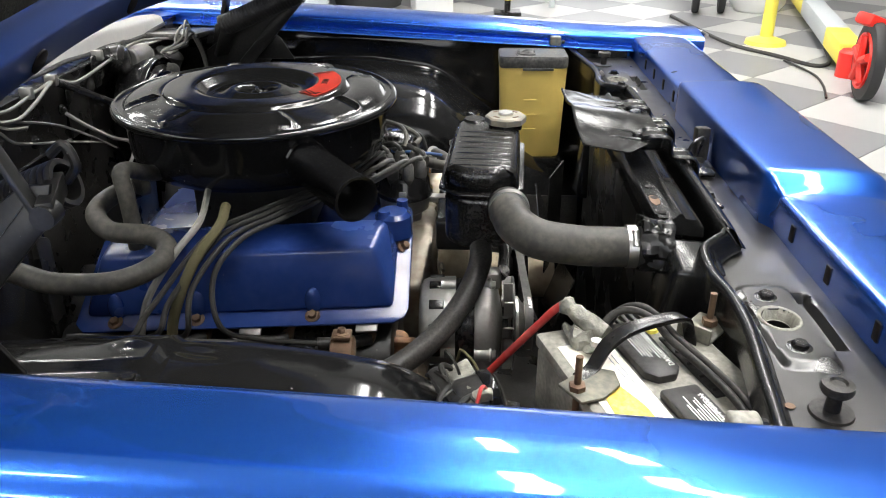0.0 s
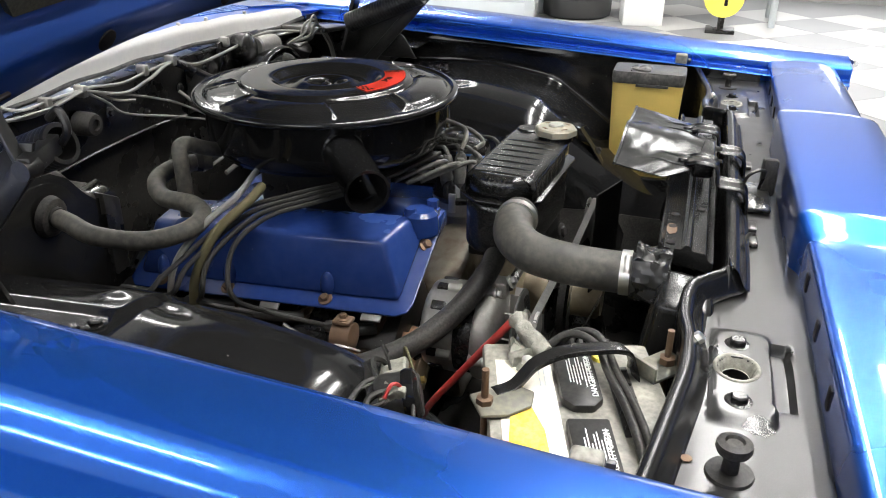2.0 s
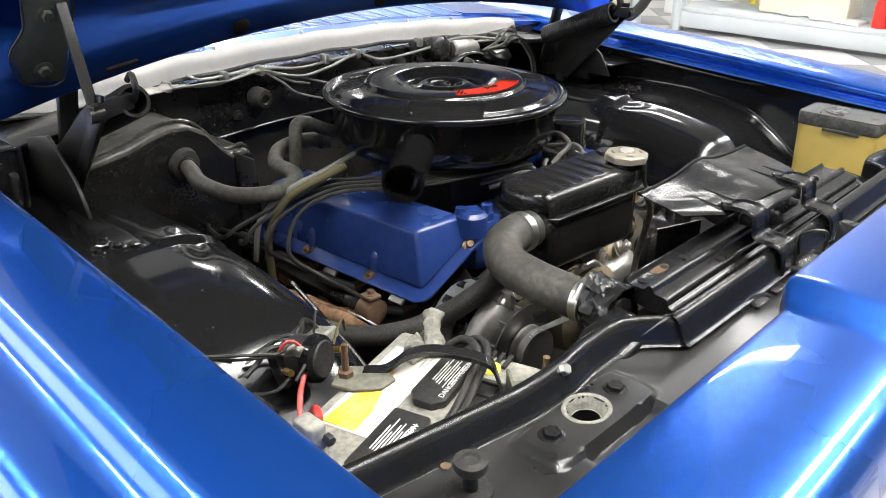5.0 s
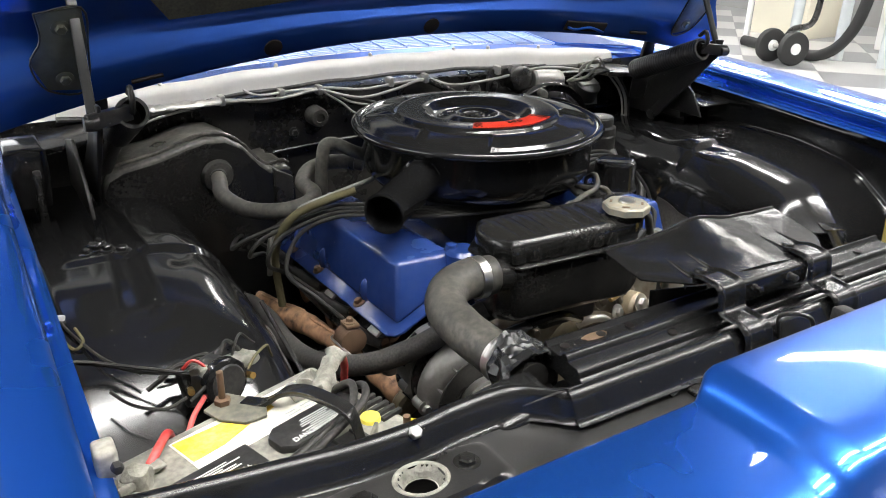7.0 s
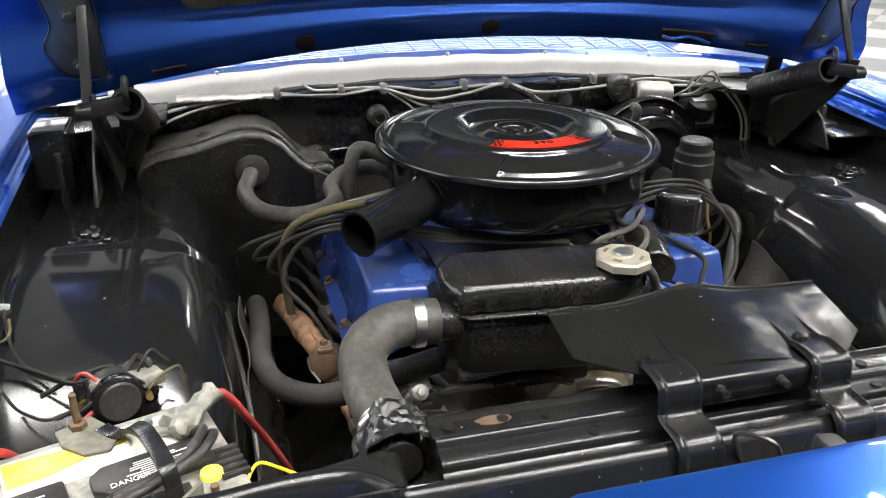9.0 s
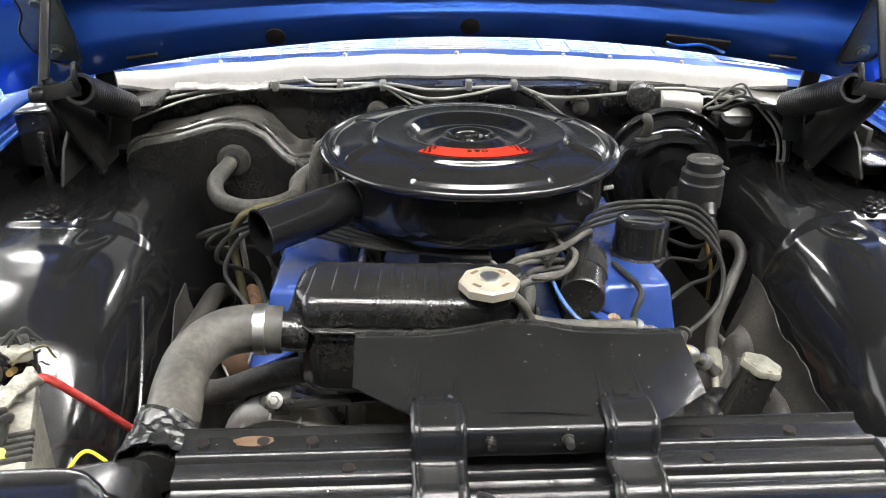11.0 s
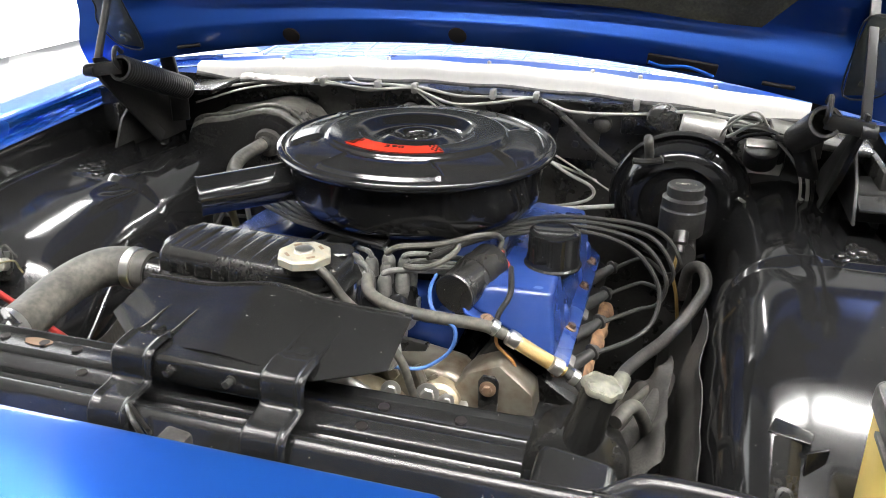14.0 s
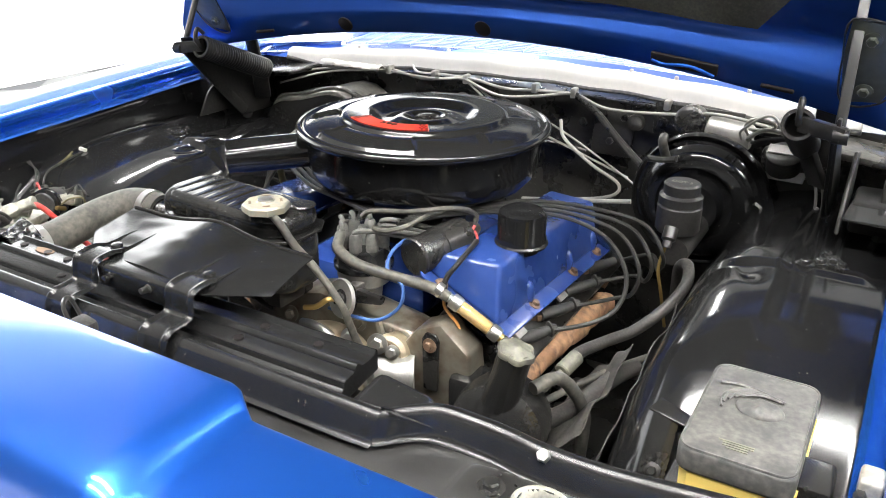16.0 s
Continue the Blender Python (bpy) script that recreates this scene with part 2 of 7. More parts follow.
def lathe(prof, o, axis=(0, 0, 1), seg=32, bm=None):
    """A turned form: prof is (radius, height along axis) from o."""
    bm = bm or bmesh.new()
    m = Matrix.Translation(o) @ Vector((0, 0, 1)).rotation_difference(Vector(axis)).to_matrix().to_4x4()
    rings = []
    for r, h in prof:
        if r <= 0:
            rings.append([bm.verts.new(m @ Vector((0, 0, h)))])
        else:
            rings.append([bm.verts.new(m @ Vector((r * math.cos(2 * math.pi * k / seg), r * math.sin(2 * math.pi * k / seg), h))) for k in range(seg)])
    for a, b in zip(rings, rings[1:]):
        for k in range(seg):
            l = (k + 1) % seg
            if len(a) == 1 and len(b) == 1:
                continue
            if len(a) == 1:
                bm.faces.new((a[0], b[l], b[k]))
            elif len(b) == 1:
                bm.faces.new((a[k], a[l], b[0]))
            else:
                bm.faces.new((a[k], a[l], b[l], b[k]))
    for ring, flip in ((rings[0], True), (rings[-1], False)):
        if len(ring) > 1:
            bm.faces.new(ring[::-1] if flip else ring)
    return bm


def bar(p, q, r, seg=12, bm=None):
    """A straight round bar from p to q."""
    d = Vector(q) - Vector(p)
    return lathe([(r, 0), (r, d.length)], p, d.normalized(), seg, bm)


def add(bm, other):
    me = bpy.data.meshes.new("join")
    other.to_mesh(me)
    other.free()
    bm.from_mesh(me)
    bpy.data.meshes.remove(me)
    return bm


def round_edges(bm, size, seg=2):
    bmesh.ops.recalc_face_normals(bm, faces=bm.faces)
    edges = [e for e in bm.edges if len(e.link_faces) == 2 and e.calc_face_angle(0) > 0.5]
    bmesh.ops.bevel(bm, geom=edges, offset=size, segments=seg, profile=0.5, affect="EDGES", clamp_overlap=True)
    return bm


def box(c, s, m=None, r=0.0, seg=2):
    """A box of size s round c, turned by the matrix m about c, its edges rounded by r."""
    bm = bmesh.new()
    bmesh.ops.create_cube(bm, size=1)
    bmesh.ops.scale(bm, vec=s, verts=bm.verts)
    if r:
        round_edges(bm, r, seg)
    bm.transform(Matrix.Translation(c) @ (m.to_4x4() if m else Matrix()))
    return bm


def prism(outline, depth, m=Matrix(), r=0.0, seg=2):
    """An outline in the xy plane of m, drawn out along its z by depth."""
    bm = bmesh.new()
    a = [bm.verts.new((x, y, 0)) for x, y in outline]
    b = [bm.verts.new((x, y, depth)) for x, y in outline]
    bm.faces.new(a[::-1])
    bm.faces.new(b)
    for k in range(len(a)):
        l = (k + 1) % len(a)
        bm.faces.new((a[k], a[l], b[l], b[k]))
    if r:
        round_edges(bm, r, seg)
    bm.transform(m)
    return bm


def surface(f, nu, nv, thick=0.0):
    """A sheet f(u, v), u and v in 0..1, with a thickness."""
    bm = bmesh.new()
    g = [[bm.verts.new(f(i / nu, j / nv)) for j in range(nv + 1)] for i in range(nu + 1)]
    for i in range(nu):
        for j in range(nv):
            bm.faces.new((g[i][j], g[i + 1][j], g[i + 1][j + 1], g[i][j + 1]))
    if thick:
        bm.normal_update()
        bmesh.ops.solidify(bm, geom=bm.faces[:], thickness=thick)
    return bm


def along(t, knots):
    """Smooth value at t between (t, value) knots, with no overshoot."""
    if t <= knots[0][0]:
        return knots[0][1]
    if t >= knots[-1][0]:
        return knots[-1][1]
    i = next(k for k in range(len(knots) - 1) if t <= knots[k + 1][0])

    def slope(k):
        return (knots[k + 1][1] - knots[k][1]) / (knots[k + 1][0] - knots[k][0])

    def tangent(k):
        if k == 0:
            return slope(0)
        if k == len(knots) - 1:
            return slope(k - 1)
        a, b = slope(k - 1), slope(k)
        return 0.0 if a * b <= 0 else 2 * a * b / (a + b)
    (a, p), (b, q) = knots[i], knots[i + 1]
    w, h = (t - a) / (b - a), b - a
    return ((2 * w ** 3 - 3 * w * w + 1) * p + (w ** 3 - 2 * w * w + w) * h * tangent(i)
            + (3 * w * w - 2 * w ** 3) * q + (w ** 3 - w * w) * h * tangent(i + 1))


def section(points, v):
    """The point at v, 0..1, of a smooth line through the points of a cross-section."""
    k = v * (len(points) - 1)
    return tuple(along(k, [(i, p[c]) for i, p in enumerate(points)]) for c in range(len(points[0])))


def mesh_object(name, bm, mat, origin=(0, 0, 0), sharp=38):
    bmesh.ops.recalc_face_normals(bm, faces=bm.faces)
    bm.transform(Matrix.Translation(-Vector(origin)))
    me = bpy.data.meshes.new(name)
    bm.to_mesh(me)
    bm.free()
    me.shade_smooth()
    me.set_sharp_from_angle(angle=radians(sharp))
    me.materials.append(mat)
    return new(name, me)


def thing(name, origin, label, category, group="", kind=""):
    ob = new(name)
    ob.location = origin
    ob.empty_display_size = 0.02
    return tagged(ob, label, category, group, kind)


ROOT = {}


def part(name, bm, mat, parent, label="", sharp=38):
    """Links bm, drawn in world places, as one mesh under a thing or a part."""
    root = ROOT.get(parent.name, parent)
    ob = mesh_object(name, bm, mat, root.location, sharp)
    ob.parent = parent
    ROOT[ob.name] = root
    return tagged(ob, label)


def solo(name, bm, mat, label, category, kind="", group="", sharp=38):
    """A thing that is one mesh."""
    c = Vector((0, 0, 0))
    for v in bm.verts:
        c += v.co
    c /= len(bm.verts)
    c.z = min(v.co.z for v in bm.verts)
    ob = mesh_object(name, bm, mat, c, sharp)
    ob.location = c
    ROOT[ob.name] = ob
    return tagged(ob, label, category, group, kind)


def cable(name, pts, r, mat, label, category, seg=8, group=""):
    return solo(name, tube(pts, r, seg), mat, label, category, "", group)


def clamped_hose(name, pts, r, mat, label, category):
    """A hose with a steel clamp near each end."""
    root = thing(name, pts[0], label, category)
    part("hose", tube(pts, r, 16), mat, root)
    c = curve_points(pts)
    for a, b in ((c[3], c[4]), (c[-4], c[-5])):
        d = (b - a).normalized()
        part("clamp", lathe([(r, -0.005), (r + 0.0015, -0.005), (r + 0.0015, 0.005), (r, 0.005)], a, d, 20), WORN, root)
    return root


def hexbolt(p, r=0.008, axis=(0, 0, 1), washer=True):
    bm = lathe([(r, 0), (r, 0.006), (r * 0.8, 0.0075), (0, 0.0075)], p, axis, 6)
    if washer:
        lathe([(r * 1.6, -0.0015), (r * 1.6, 0.001), (r * 1.2, 0.002), (0, 0.002)], p, axis, 16, bm)
    return bm


def words(text, size, m, depth=0.0006):
    """Text as a thin mesh, lying in the xy plane of m, centred."""
    cu = bpy.data.curves.new("words", "FONT")
    cu.body, cu.size, cu.extrude, cu.align_x, cu.align_y = text, size, depth, "CENTER", "CENTER"
    ob = new("words", cu)
    me = ob.to_mesh().copy()
    ob.to_mesh_clear()
    bpy.data.objects.remove(ob)
    bpy.data.curves.remove(cu)
    bm = bmesh.new()
    bm.from_mesh(me)
    bpy.data.meshes.remove(me)
    bm.transform(m)
    return bm


# ---- garage ----
def build_garage():
    floor = solo("floor", box((0, 1.5, -0.06), (20, 18, 0.1)), TILE2, "grey base slab of a tiled garage floor", "floor", "structure")
    wall = [("wall_left", (8.9, 1.5, 2.5), (0.2, 18, 5.1)), ("wall_back", (0, 10.6, 2.5), (20.4, 0.2, 5.1)),
            ("wall_front", (0, -7.6, 2.5), (20.4, 0.2, 5.1)), ("wall_right", (-10.1, 1.5, 2.5), (0.2, 18, 5.1))]
    for name, c, s in wall:
        solo(name, box(c, s), WALL, "pale grey garage wall", "wall", "structure")
    solo("ceiling", box((0, 1.5, 5.1), (20.4, 18.4, 0.1)), CEIL, "grey garage ceiling with fluorescent lamps", "ceiling", "structure")
    # the bright doorway beside the car
    door = thing("door_1", (-5.0, 2.0, 0), "open roll-up garage door full of white daylight", "garage door", kind="structure")
    part("daylight", box((-5.0, 3.2, 1.75), (0.04, 9.0, 3.4)), DAY, door)
    part("door_frame", add(box((-4.96, 3.2, 3.5), (0.1, 9.2, 0.12)), box((-4.96, -1.36, 1.75), (0.1, 0.12, 3.5))), GREYS, door)
    # unseen glowing panes, added so the lid and aprons mirror something bright
    high = thing("back_glow_panes", (0, 10.4, 2.2), "long row of unseen bright panes added for reflections", "window", kind="structure")
    for k in range(6):
        part("pane", box((-6.6 + 2.6 * k, 10.46, 3.3), (2.3, 0.03, 2.2)), HIGH, high)
        part("window_frame", box((-5.3 + 2.6 * k, 10.44, 3.3), (0.2, 0.08, 2.3)), GREYS, high)
    lamp = thing("ceiling_lamp", (0, 0, 4.95), "white fluorescent ceiling lamp with a flat diffuser", "ceiling lamp", "rows of ceiling lamps")
    part("housing", box((0, 0, 5.005), (2.44, 0.34, 0.09), r=0.01), GREYS, lamp)
    part("diffuser", box((0, 0, 4.945), (2.36, 0.27, 0.03), r=0.008), LIGHT, lamp)
    places = [(5.25, -0.9, 0), (1.6, -0.9, 0), (-0.95, -0.9, 0), (5.0, -2.1, 0), (2.0, -2.1, 0), (-0.7, -2.1, 0), (4.15, 3.1, 90), (6.8, 3.1, 90), (-3.4, 3.1, 90), (4.15, 6.4, 90), (6.8, 6.4, 90), (-3.4, 6.4, 90)]
    for k, (x, y, turn) in enumerate(places):
        m = pose(x, y, 4.95, 0, 0, turn)
        if k == 0:
            lamp.matrix_basis = m
        else:
            copy_thing(lamp, m)
    return floor


FLOOR = build_garage()


def shelf_bench():
    root = thing("work_bench", (6.6, 2.2, 0), "grey steel work bench with papers on its lower shelf", "work bench")
    part("top", box((6.7, 2.3, 0.90), (0.75, 2.2, 0.05), r=0.01), GREYS, root)
    part("lower_shelf", box((6.7, 2.3, 0.20), (0.70, 2.1, 0.04), r=0.008), GREYS, root)
    part("apron", box((6.36, 2.3, 0.11), (0.03, 2.1, 0.14), r=0.006), GREYS, root)
    for x in (6.38, 7.02):
        for y in (1.3, 3.3):
            part("leg", box((x, y, 0.45), (0.09, 0.09, 0.90), r=0.008), GREYS, root)
    for k in range(3):
        solo("paper_stack", box((6.55 + 0.05 * k, 1.75 + 0.28 * k, 0.235), (0.26, 0.20, 0.03), pose(0, 0, 0, 4, 3, 25 * k), 0.004), WHITE, "loose white papers on the bench shelf", "paper", "", "papers on the shelf")
    solo("parts_box", box((6.75, 2.2, 0.42), (0.35, 0.8, 0.38), r=0.02), BEIGE, "beige parts box on the bench shelf", "box")
    solo("red_can", lathe([(0.07, 0), (0.07, 0.2), (0.03, 0.25), (0, 0.25)], (6.5, 1.5, 0.22), seg=20), REDP, "red spray can on the bench shelf", "can")


shelf_bench()


def tyre(x, y, z, r, w, axis=(0, 0, 1)):
    return lathe([(r * 0.6, -w * 0.42), (r * 0.85, -w * 0.5), (r * 0.97, -w * 0.4), (r, -w * 0.2), (r, w * 0.2), (r * 0.97, w * 0.4), (r * 0.85, w * 0.5), (r * 0.6, w * 0.42), (r * 0.57, 0.0)], (x, y, z), axis, 36)


for k in range(4):
    solo("tyre", tyre(6.95, 0.95, 0.10 + 0.2 * k, 0.33, 0.2), TYRE, "black road tyre stacked flat on the floor", "tyre", "", "tyre stack")
solo("white_carton", box((6.75, 0.32, 0.20), (0.35, 0.36, 0.40), pose(0, 0, 0, 0, 0, 12), 0.008), WHITE, "white carton on the garage floor", "carton")
solo("cabinet", box((7.5, 3.5, 0.5), (0.5, 0.9, 1.0), r=0.01), WHITE, "white storage cabinet by the wall", "cabinet")
solo("cabinet", box((7.4, 3.6 + 1.4, 0.6), (0.6, 0.7, 1.2), r=0.01), BEIGE, "beige storage cabinet by the wall", "cabinet")
solo("fluid_bottle", lathe([(0.06, 0), (0.065, 0.02), (0.065, 0.2), (0.025, 0.26), (0.025, 0.3), (0, 0.3)], (7.15, 2.9, 0), seg=20), YELP, "yellow fluid bottle on the floor", "bottle")


def table():
    root = thing("table", (7.2, 0.2, 0), "dark grey steel table with thin legs", "table")
    part("top", box((7.2, 0.0, 0.62), (0.7, 1.9, 0.10), r=0.01), SOOT, root)
    for x in (6.9, 7.5):
        for y in (-0.85, 0.75):
            part("leg", bar((x, y, 0), (x, y, 0.60), 0.03, 12), GREYS, root)


table()


def reel():
    root = thing("warning_sign", (6.5, -0.37, 0), "round yellow sign on a black stand", "sign")
    part("disc", lathe([(0, 0), (0.17, 0.0), (0.17, 0.02), (0, 0.02)], (6.5, -0.40, 0.30), (-1, 0, 0.1), 32), YELP, root)
    part("stand", add(bar((6.53, -0.40, 0.0), (6.53, -0.40, 0.28), 0.03, 12), box((6.53, -0.40, 0.015), (0.25, 0.25, 0.03), r=0.005)), SOOT, root)
    part("bar_mark", box((6.475, -0.42, 0.25), (0.004, 0.03, 0.12)), FLATBLACK, root)


reel()


def lift_arm():
    root = thing("lift_arm", (5.3, -2.9, 0), "grey vehicle lift arm with yellow painted ends", "lift arm")
    a, b = Vector((4.25, -2.60, 0.13)), Vector((7.4, -3.35, 0.16))
    d = b - a
    m = Matrix.Translation((a + b) / 2) @ d.to_track_quat("X", "Z").to_matrix().to_4x4()
    for x, l, mat in ((-1.30, 0.60, YELP), (-0.35, 1.30, GREYS), (0.95, 1.30, YELP)):
        bm = box((x, 0, 0), (l, 0.16, 0.14), r=0.01)
        bm.transform(m)
        part("beam", bm, mat, root)
    part("pad", lathe([(0.08, 0), (0.08, 0.16), (0.06, 0.18), (0, 0.18)], (4.20, -2.58, 0), seg=20), REDP, root)
    part("column", box((7.9, -3.5, 1.5), (0.4, 0.4, 3.0), r=0.02), SOOT, root)


lift_arm()


def red_wheel():
    root = thing("trolley_wheel", (3.62, -2.414, 0), "black rubber wheel with a red spoked rim", "wheel")
    ax = Vector((0.17, 0.985, 0)).normalized()
    c = Vector((3.62, -2.414, 0.235))
    part("tyre", tyre(c.x, c.y, c.z, 0.235, 0.075, ax), TYRE, root)
    part("rim", lathe([(0.165, -0.040), (0.17, 0), (0.165, 0.046), (0.135, 0.042), (0.135, -0.03)], c, ax, 32), REDP, root)
    for k in range(5):
        t = radians(72 * k + 18)
        e = ax.cross(Vector((0, 0, 1))) * math.cos(t) + Vector((0, 0, 1)) * math.sin(t)
        part("spoke", bar(c + ax * 0.045, c + ax * 0.045 + e * 0.15, 0.026, 8), REDP, root)
    part("hub", lathe([(0.045, 0.0), (0.04, 0.055), (0, 0.055)], c, ax, 20), REDP, root)
    part("fork", box((3.66, -2.40, 0.46), (0.16, 0.13, 0.07), pose(0, 0, 0, 20, 0, 10), 0.02), REDP, root)


red_wheel()
solo("floor_stand", add(lathe([(0.16, 0), (0.15, 0.03), (0.05, 0.06), (0.045, 0.9), (0, 0.9)], (5.25, -2.38, 0), seg=24), box((5.25, -2.38, 0.92), (0.1, 0.1, 0.06), r=0.01)), YELP, "yellow post on a round foot", "floor stand")
solo("sack", lathe([(0.2, 0), (0.26, 0.08), (0.27, 0.25), (0.20, 0.45), (0.08, 0.55), (0, 0.56)], (6.8, -2.8, 0), seg=24), WHITE, "pale plastic sack on the floor", "sack")


def cart(x, y, r, name, label):
    root = thing(name, (x, y, 0), label, "cart")
    for dy in (-0.12, 0.12):
        part("wheel", tyre(x, y + dy, r, r, 0.07, (0.25, 0.97, 0)), TYRE, root)
        part("hub", lathe([(0, -0.04), (0.05, -0.04), (0.05, 0.04), (0, 0.04)], (x, y + dy, r), (0.25, 0.97, 0), 16), WHITE, root)
    part("axle", bar((x, y - 0.15, r), (x, y + 0.15, r), 0.02, 10), STEEL, root)
    part("frame", tube([(x, y, r), (x + 0.25, y + 0.1, r + 0.12), (x + 0.7, y + 0.2, r + 0.18), (x + 0.75, y + 0.2, 0.9)], 0.03, 10), SOOT, root)


cart(5.72, 3.9, 0.15, "wheeled_cart", "dark wheeled cart with rubber tyres")
cart(6.65, -2.3, 0.22, "pressure_cart", "black wheeled machine on rubber tyres")
for y in (3.3, 3.75, 4.25):
    solo("stand_leg", bar((6.35, y, 0), (6.45, y + 0.05, 1.2), 0.05, 12), GREYS, "grey steel stand leg", "stand", "", "stand legs")
solo("white_tube_rack", add(bar((6.6, 3.4, 0.62), (6.6, 5.2, 0.55), 0.06, 14), bar((6.6, 5.0, 0), (6.6, 5.0, 1.1), 0.03, 12)), WHITE, "white tubular rack by the wall", "rack")
cable("extraction_hose", [(6.0, 3.3, 0.9), (6.05, 3.45, 0.35), (6.1, 3.75, 0.07), (6.1, 4.2, 0.06), (6.2, 4.7, 0.06)], 0.05, TYRE, "black exhaust extraction hose on the floor", "hose", 14)
cable("air_hose", [(6.4, -1.9, 0.015), (5.6, -2.0, 0.015), (5.1, -2.1, 0.015), (4.75, -2.3, 0.015), (4.45, -2.45, 0.015), (4.55, -2.6, 0.015), (5.0, -2.75, 0.015)], 0.014, RUBBER, "black air hose lying on the tiled floor", "hose", 8)
cable("air_hose", [(4.6, -2.3, 0.015), (4.2, -2.35, 0.015), (3.9, -2.3, 0.015), (3.6, -2.2, 0.015)], 0.008, RUBBER, "thin black cable on the tiled floor", "cable", 6)
window = thing("window_1", (8.75, -1.4, 0.2), "wide bright frosted garage window", "window", kind="structure")
part("pane", box((8.77, -1.5, 1.3), (0.03, 1.9, 2.0)), DAY, window)
part("window_frame", add(add(box((8.76, -0.5, 1.3), (0.06, 0.08, 2.1)), box((8.76, -2.5, 1.3), (0.06, 0.08, 2.1))), box((8.76, -1.5, 0.27), (0.06, 2.08, 0.08))), WHITE, window)


# ---- car body ----
def fender_top(y):
    return along(y, [(-0.6, 0.930), (-0.3, 0.942), (0.0, 0.962), (0.4, 0.985), (0.8, 1.0), (1.3, 1.01)])


def flange_z(y):
    return 0.930 + 0.055 * min(y, 0.8)


def fender(side):
    s = 1 if side == "left" else -1
    root = thing("front_fender", (s * 0.85, 0.3, 0.28), "metallic blue front fender with a sculpted crest", "car fender", "front fenders")
    cs = [(0.736, None, -0.003), (0.742, None, 0.0), (0.752, None, 0.0015), (0.7565, None, 0.006), (0.7535, 0.0, -0.014), (0.7535, 0.0, -0.007), (0.757, 0.0, -0.001), (0.768, 0.0, 0.004), (0.785, 0.0, 0.007), (0.82, 0.0, 0.011),
          (0.848, 0.0, 0.010), (0.862, 0.0, 0.003), (0.876, 0.0, -0.010), (0.890, 0.0, -0.014), (0.915, 0.0, -0.014), (0.935, 0.0, -0.022),
          (0.945, 0.0, -0.045), (0.948, 0.0, -0.10), (0.940, 0.0, -0.20), (0.935, 0.0, -0.40), (0.92, 0.0, -0.66)]

    def f(u, v):
        y = -0.585 + 1.9 * u
        x, z = section([(x, (flange_z(y) if z is None else fender_top(y)) + d) for x, z, d in cs], v)
        if s > 0 and x < 0.77:
            x -= 0.011 * (0.77 - x) / 0.034
        x -= 0.03 * max(0, (-0.35 - y) / 0.25) ** 2 * (1 if x > 0.85 else 0)
        return s * x, y, max(z, 0.28)
    part("panel", surface(f, 44, 5 * (len(cs) - 1), 0.0012), BLUE, root, sharp=60)
    tip = surface(lambda u, v: (s * (0.77 + 0.16 * u - 0.02 * (u > 0.9)), -0.588 - 0.004 * math.sin(math.pi * u), fender_top(-0.6) - 0.004 - (0.02 * u * u) - 0.3 * v), 8, 8, 0.003)
    part("front_cap", tip, BLUE, root)
    part("edge_trim", tube([(s * (0.775 + 0.15 * u / 8), -0.596, fender_top(-0.6) + 0.004 - 0.02 * (u / 8) ** 2) for u in range(9)] + [(s * 0.935, -0.596, 0.85), (s * 0.935, -0.596, 0.66)], 0.006, 8), CHROME, root, "bright chrome edge trim")
    for y in (-0.36, 0.02, 0.36):
        part("flange_bolt", lathe([(0.0045, -0.004), (0.0045, 0.001), (0, 0.0014)], (s * 0.7455, y, flange_z(y) + 0.006), (-s, 0, 0.4), 10), BLUE, root)
    return root


for side in ("right", "left"):
    fender(side)


